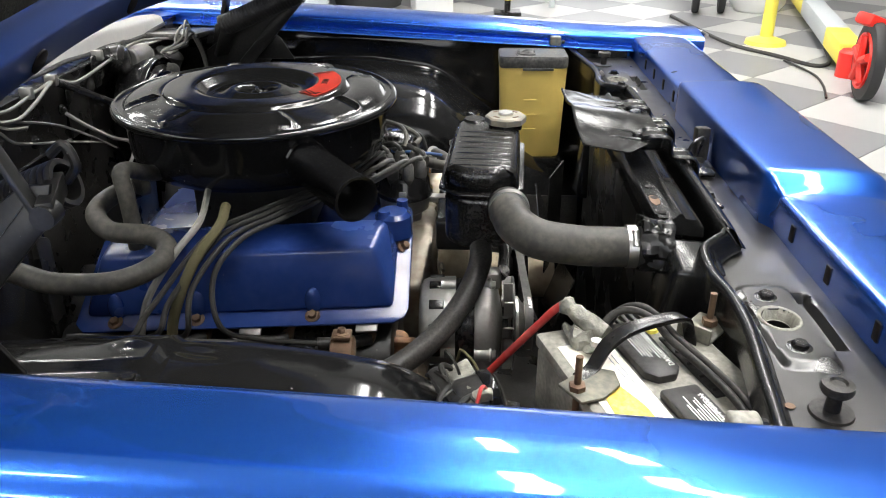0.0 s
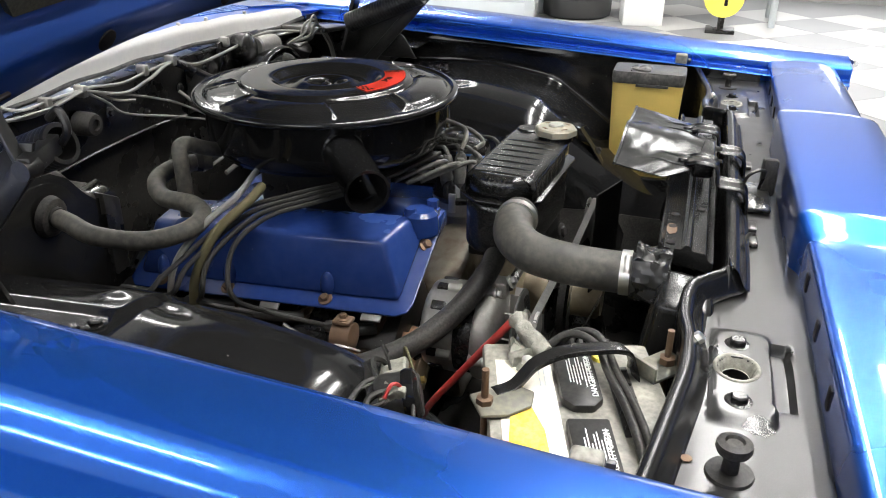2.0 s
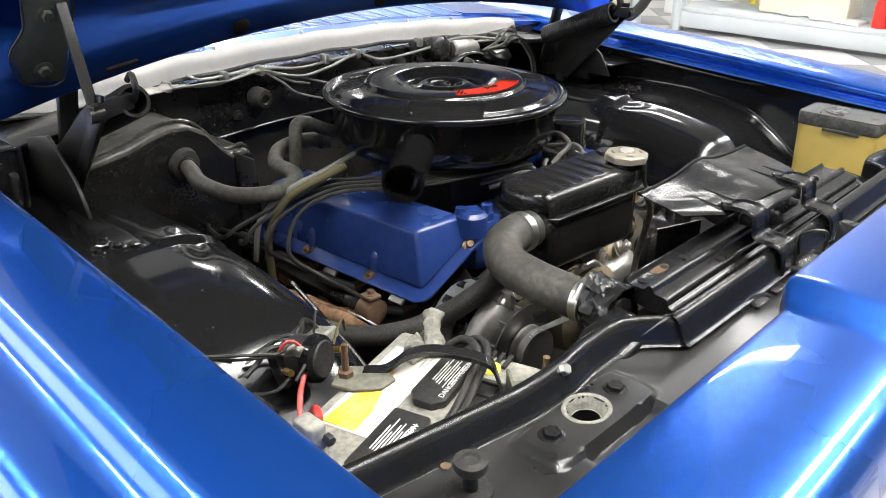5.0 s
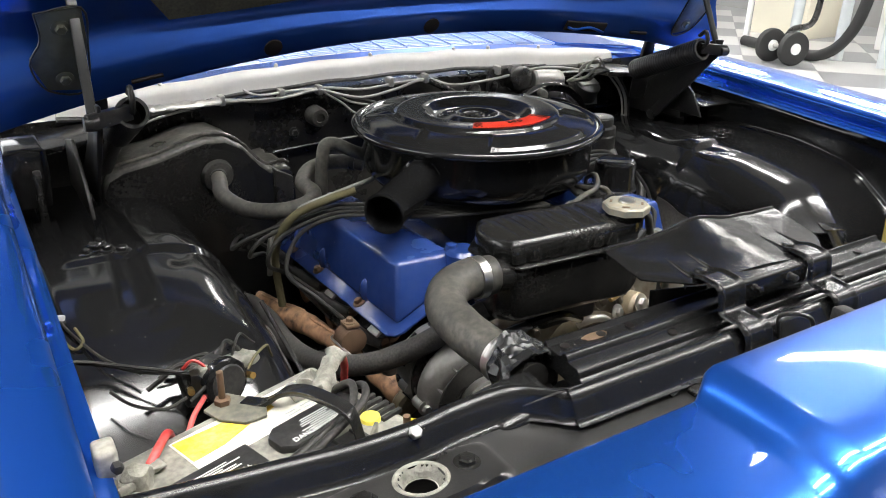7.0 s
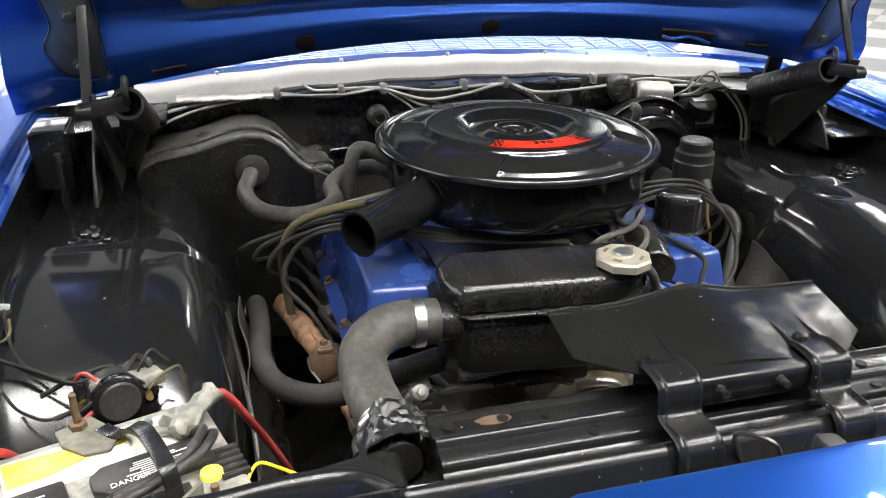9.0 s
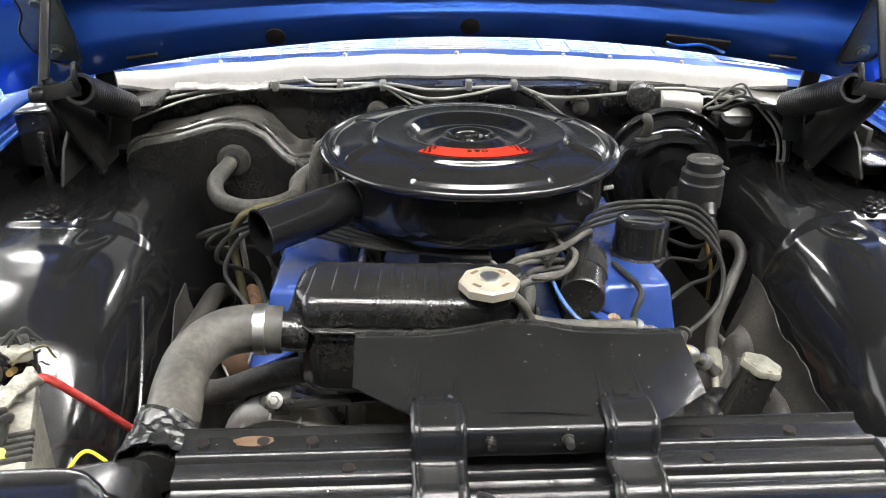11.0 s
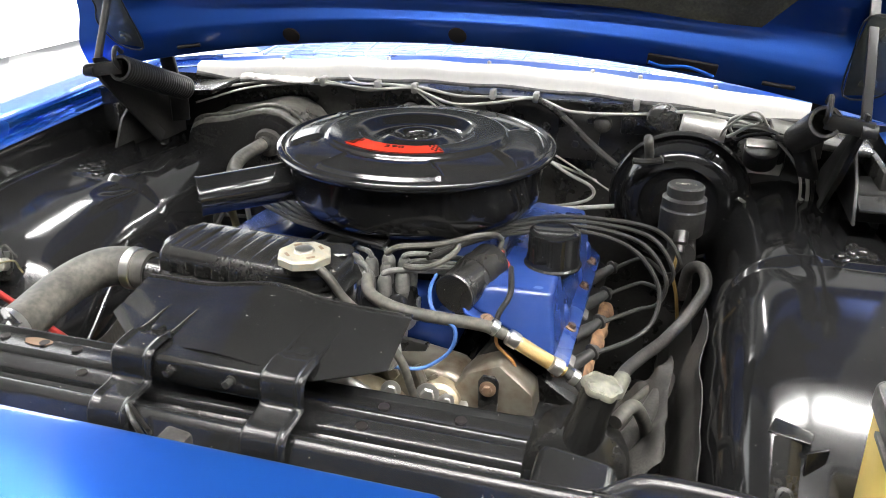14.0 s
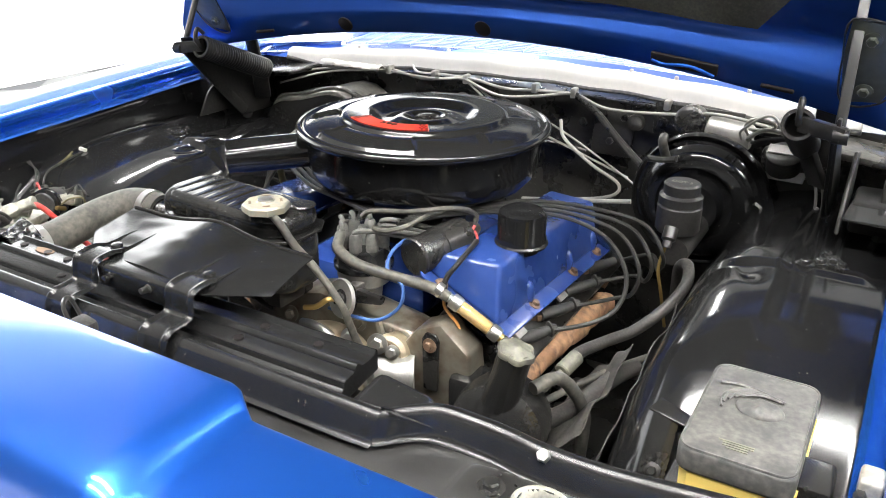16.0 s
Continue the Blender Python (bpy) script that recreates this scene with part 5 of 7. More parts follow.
def expansion_tank():
    root = thing("coolant_tank", (-0.095, 0.0, 0.83), "semi-gloss black ribbed coolant tank with an eight-sided cap", "coolant tank")
    m = Matrix.Translation((-0.105, -0.028, 0)) @ pose(0, 0, 0, 0, 0, -4)

    def outline(g):
        return [(-0.131 - g, -0.030), (-0.104, -0.058 - g), (0.084 + g, -0.058 - g), (0.120 + g, -0.032), (0.120 + g, 0.026), (0.100 + g, 0.048 + g), (-0.108, 0.048 + g), (-0.131 - g, 0.022)]
    part("lower_shell", prism(outline(-0.002), 0.082, m @ Matrix.Translation((0, 0, 0.832)), 0.018, 4), TANKB, root)
    part("seam", prism(outline(0.006), 0.004, m @ Matrix.Translation((0, 0, 0.915)), 0.0015), TANKB, root)
    part("upper_shell", prism(outline(-0.002), 0.036, m @ Matrix.Translation((0, 0, 0.916)), 0.017, 6), TANKB, root)
    # pressed bands that wrap over the roof, parted by narrow grooves
    roof = [(-0.0565, 0.922), (-0.0560, 0.936), (-0.0520, 0.946), (-0.0430, 0.9515), (-0.030, 0.9525), (0.0, 0.9528), (0.020, 0.9525), (0.033, 0.9515), (0.042, 0.946), (0.0460, 0.936), (0.0465, 0.922)]
    for k in range(7):
        x = -0.103 + 0.0245 * k

        def band(u, v):
            q = u * (len(roof) - 1)
            i = min(int(q), len(roof) - 2)
            w = q - i
            y, z = roof[i][0] * (1 - w) + roof[i + 1][0] * w, roof[i][1] * (1 - w) + roof[i + 1][1] * w
            rise = 0.0046 * math.sin(math.pi * min(0.5, 1.6 * min(v, 1 - v)))
            side = Vector((y + 0.005, z - 0.915)).normalized()
            return x - 0.0115 + 0.023 * v, y + side.x * (rise - 0.0038), z + side.y * (rise - 0.0038)
        bm = surface(band, 30, 12, 0.0)
        bm.transform(m)
        part("pressed_band", bm, TANKB, root, sharp=60)
    c = Vector((-0.027, -0.066, 0.953))
    neck = part("filler_neck", lathe([(0.026, -0.006), (0.026, 0.004), (0.022, 0.004)], c, seg=28), TANKB, root)
    cap = part("filler_cap", lathe([(0.030, 0.003), (0.0325, 0.004), (0.0325, 0.0125), (0.0300, 0.0150), (0.0130, 0.0158), (0.0115, 0.0175), (0, 0.018)], c, seg=8), ZINC, root, "weathered eight-sided zinc filler cap")
    part("cap_boss", lathe([(0.0115, 0.0150), (0.0105, 0.0195), (0, 0.0200)], c, seg=20), STEEL, cap)
    for k in range(4):
        a = radians(45 + 90 * k)
        part("cap_print", box(c + Vector((0.021 * math.cos(a), 0.021 * math.sin(a), 0.0158)), (0.010, 0.0035, 0.0006), pose(0, 0, 0, 0, 0, 45 + 90 * k + 90)), BOLT, cap)
    part("outlet", bar((-0.222, -0.056, 0.901), (-0.262, -0.062, 0.909), 0.0215, 24), TANKB, root)
    part("overflow_disc", lathe([(0.018, 0), (0.016, 0.002), (0, 0.002)], (-0.002, -0.018, 0.9525), seg=20), SATIN, root)
    part("bracket", box((-0.09, 0.0, 0.81), (0.10, 0.08, 0.05), r=0.006), SOOT, root)
    return root


expansion_tank()


def clamp_ring(p, d, r, name, root, w=0.012):
    part(name, lathe([(r, -w / 2), (r + 0.0015, -w / 2), (r + 0.0015, w / 2), (r, w / 2)], p, d, 32), STEEL, root, "bright steel hose clamp")


def radiator_hose():
    root = thing("radiator_hose", (-0.32, -0.1, 0.86), "thick grey-black moulded radiator hose with steel clamps", "radiator hose")
    pts = [(-0.246, -0.0605, 0.908), (-0.285, -0.062, 0.911), (-0.314, -0.070, 0.907), (-0.334, -0.096, 0.899), (-0.338, -0.140, 0.893), (-0.334, -0.185, 0.889), (-0.332, -0.235, 0.889)]
    part("hose", tube(pts, 0.0255, 24), DUSTY, root)
    clamp_ring((-0.268, -0.0618, 0.910), (-1, 0, 0.03), 0.026, "clamp", root)
    clamp_ring((-0.3325, -0.212, 0.889), (0, -1, 0.02), 0.026, "clamp", root)
    part("clamp_screw", bar((-0.356, -0.214, 0.899), (-0.342, -0.214, 0.915), 0.005, 10), STEEL, root)

    def crumple(u, v):
        a = 2 * math.pi * u
        r = 0.030 + 0.004 * v + 0.0055 * noise.noise((3 * math.cos(a), 3 * math.sin(a), 3 * v))
        return -0.332 + r * math.cos(a), -0.222 - 0.040 * v + 0.008 * noise.noise((2 * math.cos(a), 2 * math.sin(a), 9)), 0.889 + r * math.sin(a)
    part("tape_wrap", surface(crumple, 40, 8, 0.001), TAPE, root, "crumpled dull black tape", 20)
    flap = surface(lambda u, v: (-0.352 + 0.052 * u + 0.004 * noise.noise((2 * u, 2 * v, 1)), -0.222 - 0.034 * v, 0.914 + (0.014 + 0.010 * noise.noise((7 * u, 0.5, 2))) * math.sin(3 * u + 0.5) * (1 - v) + 0.004 * noise.noise((5 * u, 4 * v, 3)) + 0.0010 * noise.noise((13 * u, 11 * v, 5))), 28, 22, 0.001)
    part("tape_flap", flap, TAPE, root, "", 20)
    return root


radiator_hose()


def battery():
    root = thing("battery", (-0.605, -0.205, 0.66), "dusty black car battery with worn yellow label and lead clamps", "car battery")
    u = Vector((-0.955, -0.297, 0)).normalized()
    v = Vector((0.297, -0.955, 0)).normalized()
    c = Vector((-0.600, -0.203, 0))
    m = Matrix(((u.x, v.x, 0, c.x), (u.y, v.y, 0, c.y), (0, 0, 1, 0), (0, 0, 0, 1)))

    def at(a, b, z):
        return m @ Vector((a, b, z))

    def lbox(a, b, z, s, r=0.0, seg=2):
        bm = box((0, 0, 0), s, r=r, seg=seg)
        bm.transform(m @ Matrix.Translation((a, b, z)))
        return bm
    part("case", lbox(0, 0, 0.755, (0.258, 0.172, 0.19), 0.006), CASE, root)
    part("top", lbox(0, 0, 0.857, (0.262, 0.176, 0.016), 0.005), CASE, root)
    for k, a in enumerate((-0.060, 0.062)):
        capb = part("vent_cover", prism([(-0.052, -0.020), (0.040, -0.020), (0.052, -0.010), (0.052, 0.010), (0.040, 0.020), (-0.052, 0.020)], 0.010, m @ Matrix.Translation((a, 0.003, 0.864)), 0.003), BLACKP, root, "black vent cover with white warning print")
        tm = m @ Matrix.Translation((a + 0.002, 0.003, 0.8744)) @ pose(0, 0, 0, 0, 0, 180)
        part("print", words("DANGER / POISON", 0.0085, tm @ Matrix.Translation((0, -0.013, 0)), 0.0003), INK, capb)
        for i in range(8):
            part("print_bar", lbox(a - 0.010 + 0.006 * (i % 3), 0.016 - 0.0030 * i, 0.8745, (0.05 - 0.009 * (i % 2) - 0.004 * (i % 3), 0.0011, 0.0006)), INK, capb)
    part("label", lbox(-0.020, -0.048, 0.8655, (0.152, 0.056, 0.0008)), PAPER, root, "worn white paper label")
    part("label_panel", prism([(-0.050, -0.062), (0.054, -0.073), (0.054, -0.036), (0.020, -0.037), (-0.015, -0.046), (-0.050, -0.052)], 0.0008, m @ Matrix.Translation((0, 0, 0.8662)), 0), YELLOW, root, "yellow label panel")
    for k in range(6):
        part("label_print", lbox(-0.080 + 0.022 * k, -0.0285, 0.8664, (0.020 - 0.003 * (k % 3), 0.0010, 0.0006)), GREYS, root)
        part("label_print", lbox(-0.078 + 0.022 * k, -0.0335, 0.8664, (0.017 - 0.004 * (k % 2), 0.0008, 0.0006)), GREYS, root)
    ribs = [lbox(-0.122, 0.008 + 0.0095 * k, 0.866, (0.026, 0.005, 0.006), 0.001) for k in range(5)]
    for bm in ribs:
        part("top_rib", bm, BLACKP, root)
    part("channel", lbox(-0.028, 0.046, 0.8655, (0.110, 0.022, 0.004), 0.001), BLACKP, root, "black ribbed channel")
    for k in range(5):
        part("channel_rib", lbox(-0.074 + 0.023 * k, 0.046, 0.8685, (0.003, 0.020, 0.004), 0.001), BLACKP, root)
    part("yellow_cap", lathe([(0.011, 0), (0.010, 0.005), (0, 0.006)], at(-0.103, 0.035, 0.864), seg=16), YELP, root)
    # hold-down strap between two long bolts
    p, q = Vector((-0.612, -0.112, 0.868)), Vector((-0.486, -0.272, 0.868))
    d = (q - p)
    st = [Vector(w) for w in ((-0.592, -0.116, 0.868), (-0.578, -0.130, 0.869), (-0.568, -0.138, 0.876), (-0.558, -0.149, 0.888), (-0.546, -0.172, 0.898), (-0.534, -0.204, 0.902), (-0.527, -0.224, 0.902), (-0.523, -0.234, 0.897), (-0.5205, -0.239, 0.884), (-0.518, -0.244, 0.866))]
    bm = bmesh.new()
    cc = curve_points(st, 6)
    side = d.cross(Vector((0, 0, 1))).normalized()
    rows = [[bm.verts.new(w + side * e + Vector((0, 0, z))) for e, z in ((-0.008, -0.003), (-0.008, 0.003), (0.008, 0.003), (0.008, -0.003))] for w in cc]
    for a, b in zip(rows, rows[1:]):
        for k in range(4):
            bm.faces.new((a[k], a[(k + 1) % 4], b[(k + 1) % 4], b[k]))
    bm.faces.new(rows[0]), bm.faces.new(rows[-1][::-1])
    part("hold_down_strap", round_edges(bm, 0.0028, 3), SATIN, root)
    part("strap_plate", prism([(-0.026, -0.014), (-0.004, -0.026), (0.024, -0.026), (0.040, -0.010), (0.030, 0.014), (-0.016, 0.020)], 0.004, pose(-0.604, -0.120, 0.8668, 0, 0, -40), 0.0015), PLATE, root, "corroded grey hold-down plate")
    foot = box((0, 0, 0), (0.058, 0.038, 0.004), r=0.0015)
    add(foot, box((-0.027, 0, 0.008), (0.004, 0.038, 0.018), r=0.0012))
    foot.transform(pose(-0.490, -0.266, 0.866, 0, 0, -40))
    part("strap_plate", foot, PLATE, root, "corroded hold-down bracket")
    for b in (p, q):
        bolt = part("hold_down_bolt", bar((b.x, b.y, 0.70), (b.x, b.y, 0.908), 0.0036, 10), BOLT, root, "rusty threaded hold-down bolt")
        part("nut", lathe([(0.0085, 0), (0.0085, 0.007), (0.006, 0.008)], (b.x, b.y, 0.8695), seg=6), BOLT, bolt)
    # terminals
    for a, b, nm in ((-0.095, -0.050, 1), (0.103, -0.048, 2)):
        post = at(a, b, 0.864)
        bm = lathe([(0.013, 0), (0.013, 0.006), (0.013, 0.012), (0.009, 0.017), (0, 0.017)], post, seg=16)
        add(bm, lbox(a - 0.016, b - 0.004, 0.871, (0.024, 0.014, 0.009), 0.003, 3))
        add(bm, lbox(a + 0.014, b + 0.004, 0.870, (0.022, 0.014, 0.009), 0.003, 3))
        for w in bm.verts:
            w.co += 0.0045 * Vector((noise.noise(w.co * 90), noise.noise(w.co * 90 + Vector((5, 0, 0))), noise.noise(w.co * 90 + Vector((0, 7, 0)))))
        if nm == 1:
            add(bm, lathe([(0, 0), (0.008, 0.001), (0.011, 0.004), (0.0082, 0.012), (0.0088, 0.020), (0.0095, 0.028), (0.0102, 0.036), (0.011, 0.044), (0.0115, 0.050), (0.010, 0.056), (0.007, 0.060), (0, 0.060)], Vector((-0.484, -0.110, 0.893)), Vector((-0.042, -0.046, -0.018)).normalized(), 22))
            for w in bm.verts:
                w.co += 0.0045 * Vector((noise.noise(w.co * 120), noise.noise(w.co * 120 + Vector((3, 0, 0))), noise.noise(w.co * 120 + Vector((0, 4, 0)))))
        cl = part("terminal_clamp", bm, LEAD, root, "corroded lead terminal clamp")
        part("clamp_bolt", lathe([(0.006, 0), (0.006, 0.006), (0, 0.007)], at(a + 0.026, b + 0.004, 0.880), seg=6), STEEL, cl)
    part("tray", lbox(0, 0, 0.655, (0.28, 0.20, 0.012), 0.003), SATIN, root)
    return root


battery()


cable("battery_cable", [(-0.500, -0.125, 0.888), (-0.482, -0.114, 0.889), (-0.474, -0.104, 0.878), (-0.466, -0.090, 0.856), (-0.459, -0.072, 0.830), (-0.452, -0.058, 0.808), (-0.439, -0.029, 0.763), (-0.426, 0.002, 0.715), (-0.41, 0.03, 0.66)], 0.0046, REDC, "red battery cable hanging down beside the engine", "battery cable", 10)
cable("battery_cable", [(-0.700, -0.178, 0.872), (-0.684, -0.160, 0.880), (-0.674, -0.142, 0.876), (-0.668, -0.124, 0.856), (-0.662, -0.104, 0.826), (-0.648, -0.078, 0.812), (-0.630, -0.054, 0.826), (-0.612, -0.038, 0.836)], lambda q: 0.0046 - 0.0016 * q, REDC, "short red battery cable with a thick boot", "battery cable", 10)
for k in range(2):
    e = 0.0046 * (2 * k - 1)
    cable("battery_cable", [(-0.505 - e, -0.150 + e, 0.868), (-0.492 - e, -0.168 + e, 0.886), (-0.494 - e, -0.188 + e, 0.893), (-0.506 - e, -0.206 + 0.5 * e, 0.889), (-0.536, -0.221 + e, 0.881), (-0.582, -0.243 + e, 0.8775), (-0.625, -0.259 + e, 0.8755), (-0.660, -0.271 + e, 0.866), (-0.70, -0.282 + e, 0.845)], 0.0042, RUBBER, "black battery cable lying over the battery top", "battery cable", 10, "black battery cables")
cable("yellow_wire", [(-0.476, -0.150, 0.765), (-0.464, -0.137, 0.790), (-0.455, -0.124, 0.800), (-0.446, -0.120, 0.801), (-0.431, -0.130, 0.800), (-0.411, -0.148, 0.800), (-0.398, -0.160, 0.799), (-0.380, -0.182, 0.792), (-0.365, -0.215, 0.780)], 0.0019, YELC, "thin yellow wire arching beside the battery", "wire", 8)


def starter_relay():
    o = Vector((-0.592, -0.015, 0.83))
    root = thing("starter_relay", o, "corroded starter relay with wires on the wheel apron", "relay")
    part("body", lathe([(0.022, -0.02), (0.026, -0.014), (0.026, 0.02), (0.020, 0.026), (0, 0.026)], o + Vector((0, 0, 0.01)), (0.35, -0.93, 0.15), 24), BLACKP, root)
    part("rim", lathe([(0.022, 0.024), (0.0275, 0.020), (0.0285, 0.012), (0.027, 0.008)], o + Vector((0, 0, 0.01)), (0.35, -0.93, 0.15), 24), GLOSS, root)
    part("bracket", box(o + Vector((0.0, 0.02, 0.005)), (0.085, 0.014, 0.045), pose(0, 0, 0, -20, 0, 25), 0.004), WORN, root)
    for dx in (-0.03, 0.034):
        part("terminal", bar(o + Vector((dx, 0.0, 0.005)), o + Vector((dx * 1.1, -0.018, 0.012)), 0.004, 8), BRASS, root)
    lump = box(o + Vector((0.012, 0.006, 0.020)), (0.075, 0.030, 0.016), pose(0, 0, 0, -12, 8, 22), 0.005, 3)
    bmesh.ops.subdivide_edges(lump, edges=lump.edges[:], cuts=2, use_grid_fill=True)
    for w in lump.verts:
        w.co += 0.006 * Vector((noise.noise(w.co * 70), noise.noise(w.co * 70 + Vector((3, 0, 0))), noise.noise(w.co * 70 + Vector((0, 4, 0)))))
    part("corroded_top", lump, LEAD, root, "corroded grey-green top plate")
    part("cap", lathe([(0.009, 0), (0.008, 0.014), (0.004, 0.018), (0, 0.018)], o + Vector((-0.01, 0.01, 0.016)), (0.2, -0.3, 1), 12), LEAD, root)
    return root


starter_relay()
for k, (pts, mat) in enumerate((([(-0.742, 0.215, 0.885), (-0.733, 0.180, 0.872), (-0.722, 0.130, 0.866), (-0.704, 0.070, 0.862), (-0.690, 0.045, 0.858), (-0.665, 0.020, 0.850)], WIRE),
                                ([(-0.744, 0.050, 0.878), (-0.722, 0.044, 0.868), (-0.697, 0.036, 0.862), (-0.668, 0.012, 0.858), (-0.643, -0.010, 0.860), (-0.622, -0.018, 0.858)], WIRE),
                                ([(-0.742, 0.044, 0.876), (-0.715, 0.040, 0.870), (-0.690, 0.026, 0.866), (-0.662, 0.006, 0.864), (-0.632, -0.016, 0.862), (-0.612, -0.010, 0.860)], WIRE),
                                ([(-0.703, 0.000, 0.850), (-0.690, -0.018, 0.842), (-0.676, -0.030, 0.838), (-0.655, -0.044, 0.838), (-0.632, -0.040, 0.842)], WIRE),
                                ([(-0.735, 0.14, 0.872), (-0.730, 0.115, 0.862), (-0.722, 0.095, 0.860), (-0.712, 0.100, 0.866), (-0.716, 0.125, 0.872)], FABRIC),
                                ([(-0.628, -0.016, 0.864), (-0.618, -0.020, 0.874), (-0.608, -0.024, 0.868), (-0.604, -0.026, 0.856)], REDC))):
    cable("relay_wire", pts, 0.0020, mat, "thin wire from the fender to the starter relay", "wire", 6, "relay wires")


solo("wire_tie", box((-0.729, 0.160, 0.872), (0.016, 0.006, 0.008), pose(0, 0, 0, 0, 20, 30), 0.002), SEAL, "pale tie round the wires on the fender", "wire tie")
random.seed(5)
for k in range(9):
    a = Vector((-0.60 + 0.05 * random.random(), -0.03 + 0.04 * random.random(), 0.842 + 0.012 * random.random()))
    b = a + Vector((-0.07 + 0.11 * random.random(), -0.035 + 0.07 * random.random(), -0.012 + 0.016 * random.random()))
    mid = (a + b) / 2 + Vector((0.012 * random.random(), 0.015 * random.random(), 0.008 + 0.012 * random.random()))
    cable("relay_wire", [a, a * 0.6 + mid * 0.4 + Vector((0, 0, 0.005)), mid, b * 0.6 + mid * 0.4, b], 0.0016 + 0.0008 * (k % 3), (WIRE, GREYW, WIRE, FABRIC, WIRE, WIRE, BOOTG, WIRE, WIRE)[k], "short tangled wire at the starter relay", "wire", 6, "relay wires")


def alternator():
    o = Vector((-0.262, 0.008, 0.732))
    root = thing("alternator", (-0.262, 0.01, 0.65), "grey cast aluminium alternator with slotted housing", "alternator")
    part("rear_housing", lathe([(0.0, 0.050), (0.052, 0.050), (0.060, 0.046), (0.064, 0.038), (0.066, 0.012), (0.066, 0.0)], o, (0, 1, 0), 40), ALLOY, root)
    part("stator", lathe([(0.062, -0.004), (0.0635, 0.0), (0.0635, 0.024), (0.062, 0.028)], o + Vector((0, -0.026, 0)), (0, 1, 0), 40), SOOT, root)
    part("front_housing", lathe([(0.068, 0.0), (0.070, 0.004), (0.070, 0.018), (0.066, 0.026), (0.050, 0.034), (0.02, 0.040), (0, 0.040)], o + Vector((0, -0.026, 0)), (0, -1, 0), 40), ALLOY, root)
    for k in range(12):
        a = radians(30 * k + 8)
        d = Vector((math.cos(a), 0, math.sin(a)))
        # black blocks stand for the shade in uncut vent slots
        part("vent", box(o + d * 0.0645 + Vector((0, 0.026, 0)), (0.006, 0.020, 0.013), pose(0, 0, 0, 0, -math.degrees(a), 0), 0.001), SOOT, root)
        part("fan_fin", box(o + d * 0.050 + Vector((0, -0.073, 0)), (0.034, 0.012, 0.0022), pose(0, 0, 0, 0, -math.degrees(a) + 12, 0)), ALLOY, root)
        if k % 3 == 0:
            lug = part("bolt_lug", bar(o + d * 0.068 + Vector((0, -0.048, 0)), o + d * 0.068 + Vector((0, -0.026, 0)), 0.009, 12), ALLOY, root)
            part("through_bolt", hexbolt(o + d * 0.068 + Vector((0, -0.048, 0)), 0.0065, (0, -1, 0)), STEEL, lug)
            part("rear_lug", bar(o + d * 0.065, o + d * 0.065 + Vector((0, 0.020, 0)), 0.008, 12), ALLOY, root)
    part("fan_plate", lathe([(0.067, 0), (0.067, 0.0025), (0.02, 0.003)], o + Vector((0, -0.079, 0)), (0, -1, 0), 40), WORN, root)
    part("pulley", lathe([(0.038, 0), (0.038, 0.004), (0.028, 0.011), (0.038, 0.018), (0.038, 0.022), (0.012, 0.022), (0, 0.022)], o + Vector((0, -0.084, 0)), (0, -1, 0), 32), STEEL, root)
    part("bracket", tube([(-0.262, -0.055, 0.806), (-0.20, -0.06, 0.815), (-0.12, -0.05, 0.81), (-0.06, -0.03, 0.78)], 0.007, 8), WORN, root)
    part("bracket_bolt", hexbolt((-0.262, -0.058, 0.815), 0.006, (0, -0.8, 0.6)), ALLOY, root)
    part("lug", box((-0.258, -0.035, 0.802), (0.028, 0.04, 0.026), r=0.006), ALLOY, root)
    return root


alternator()


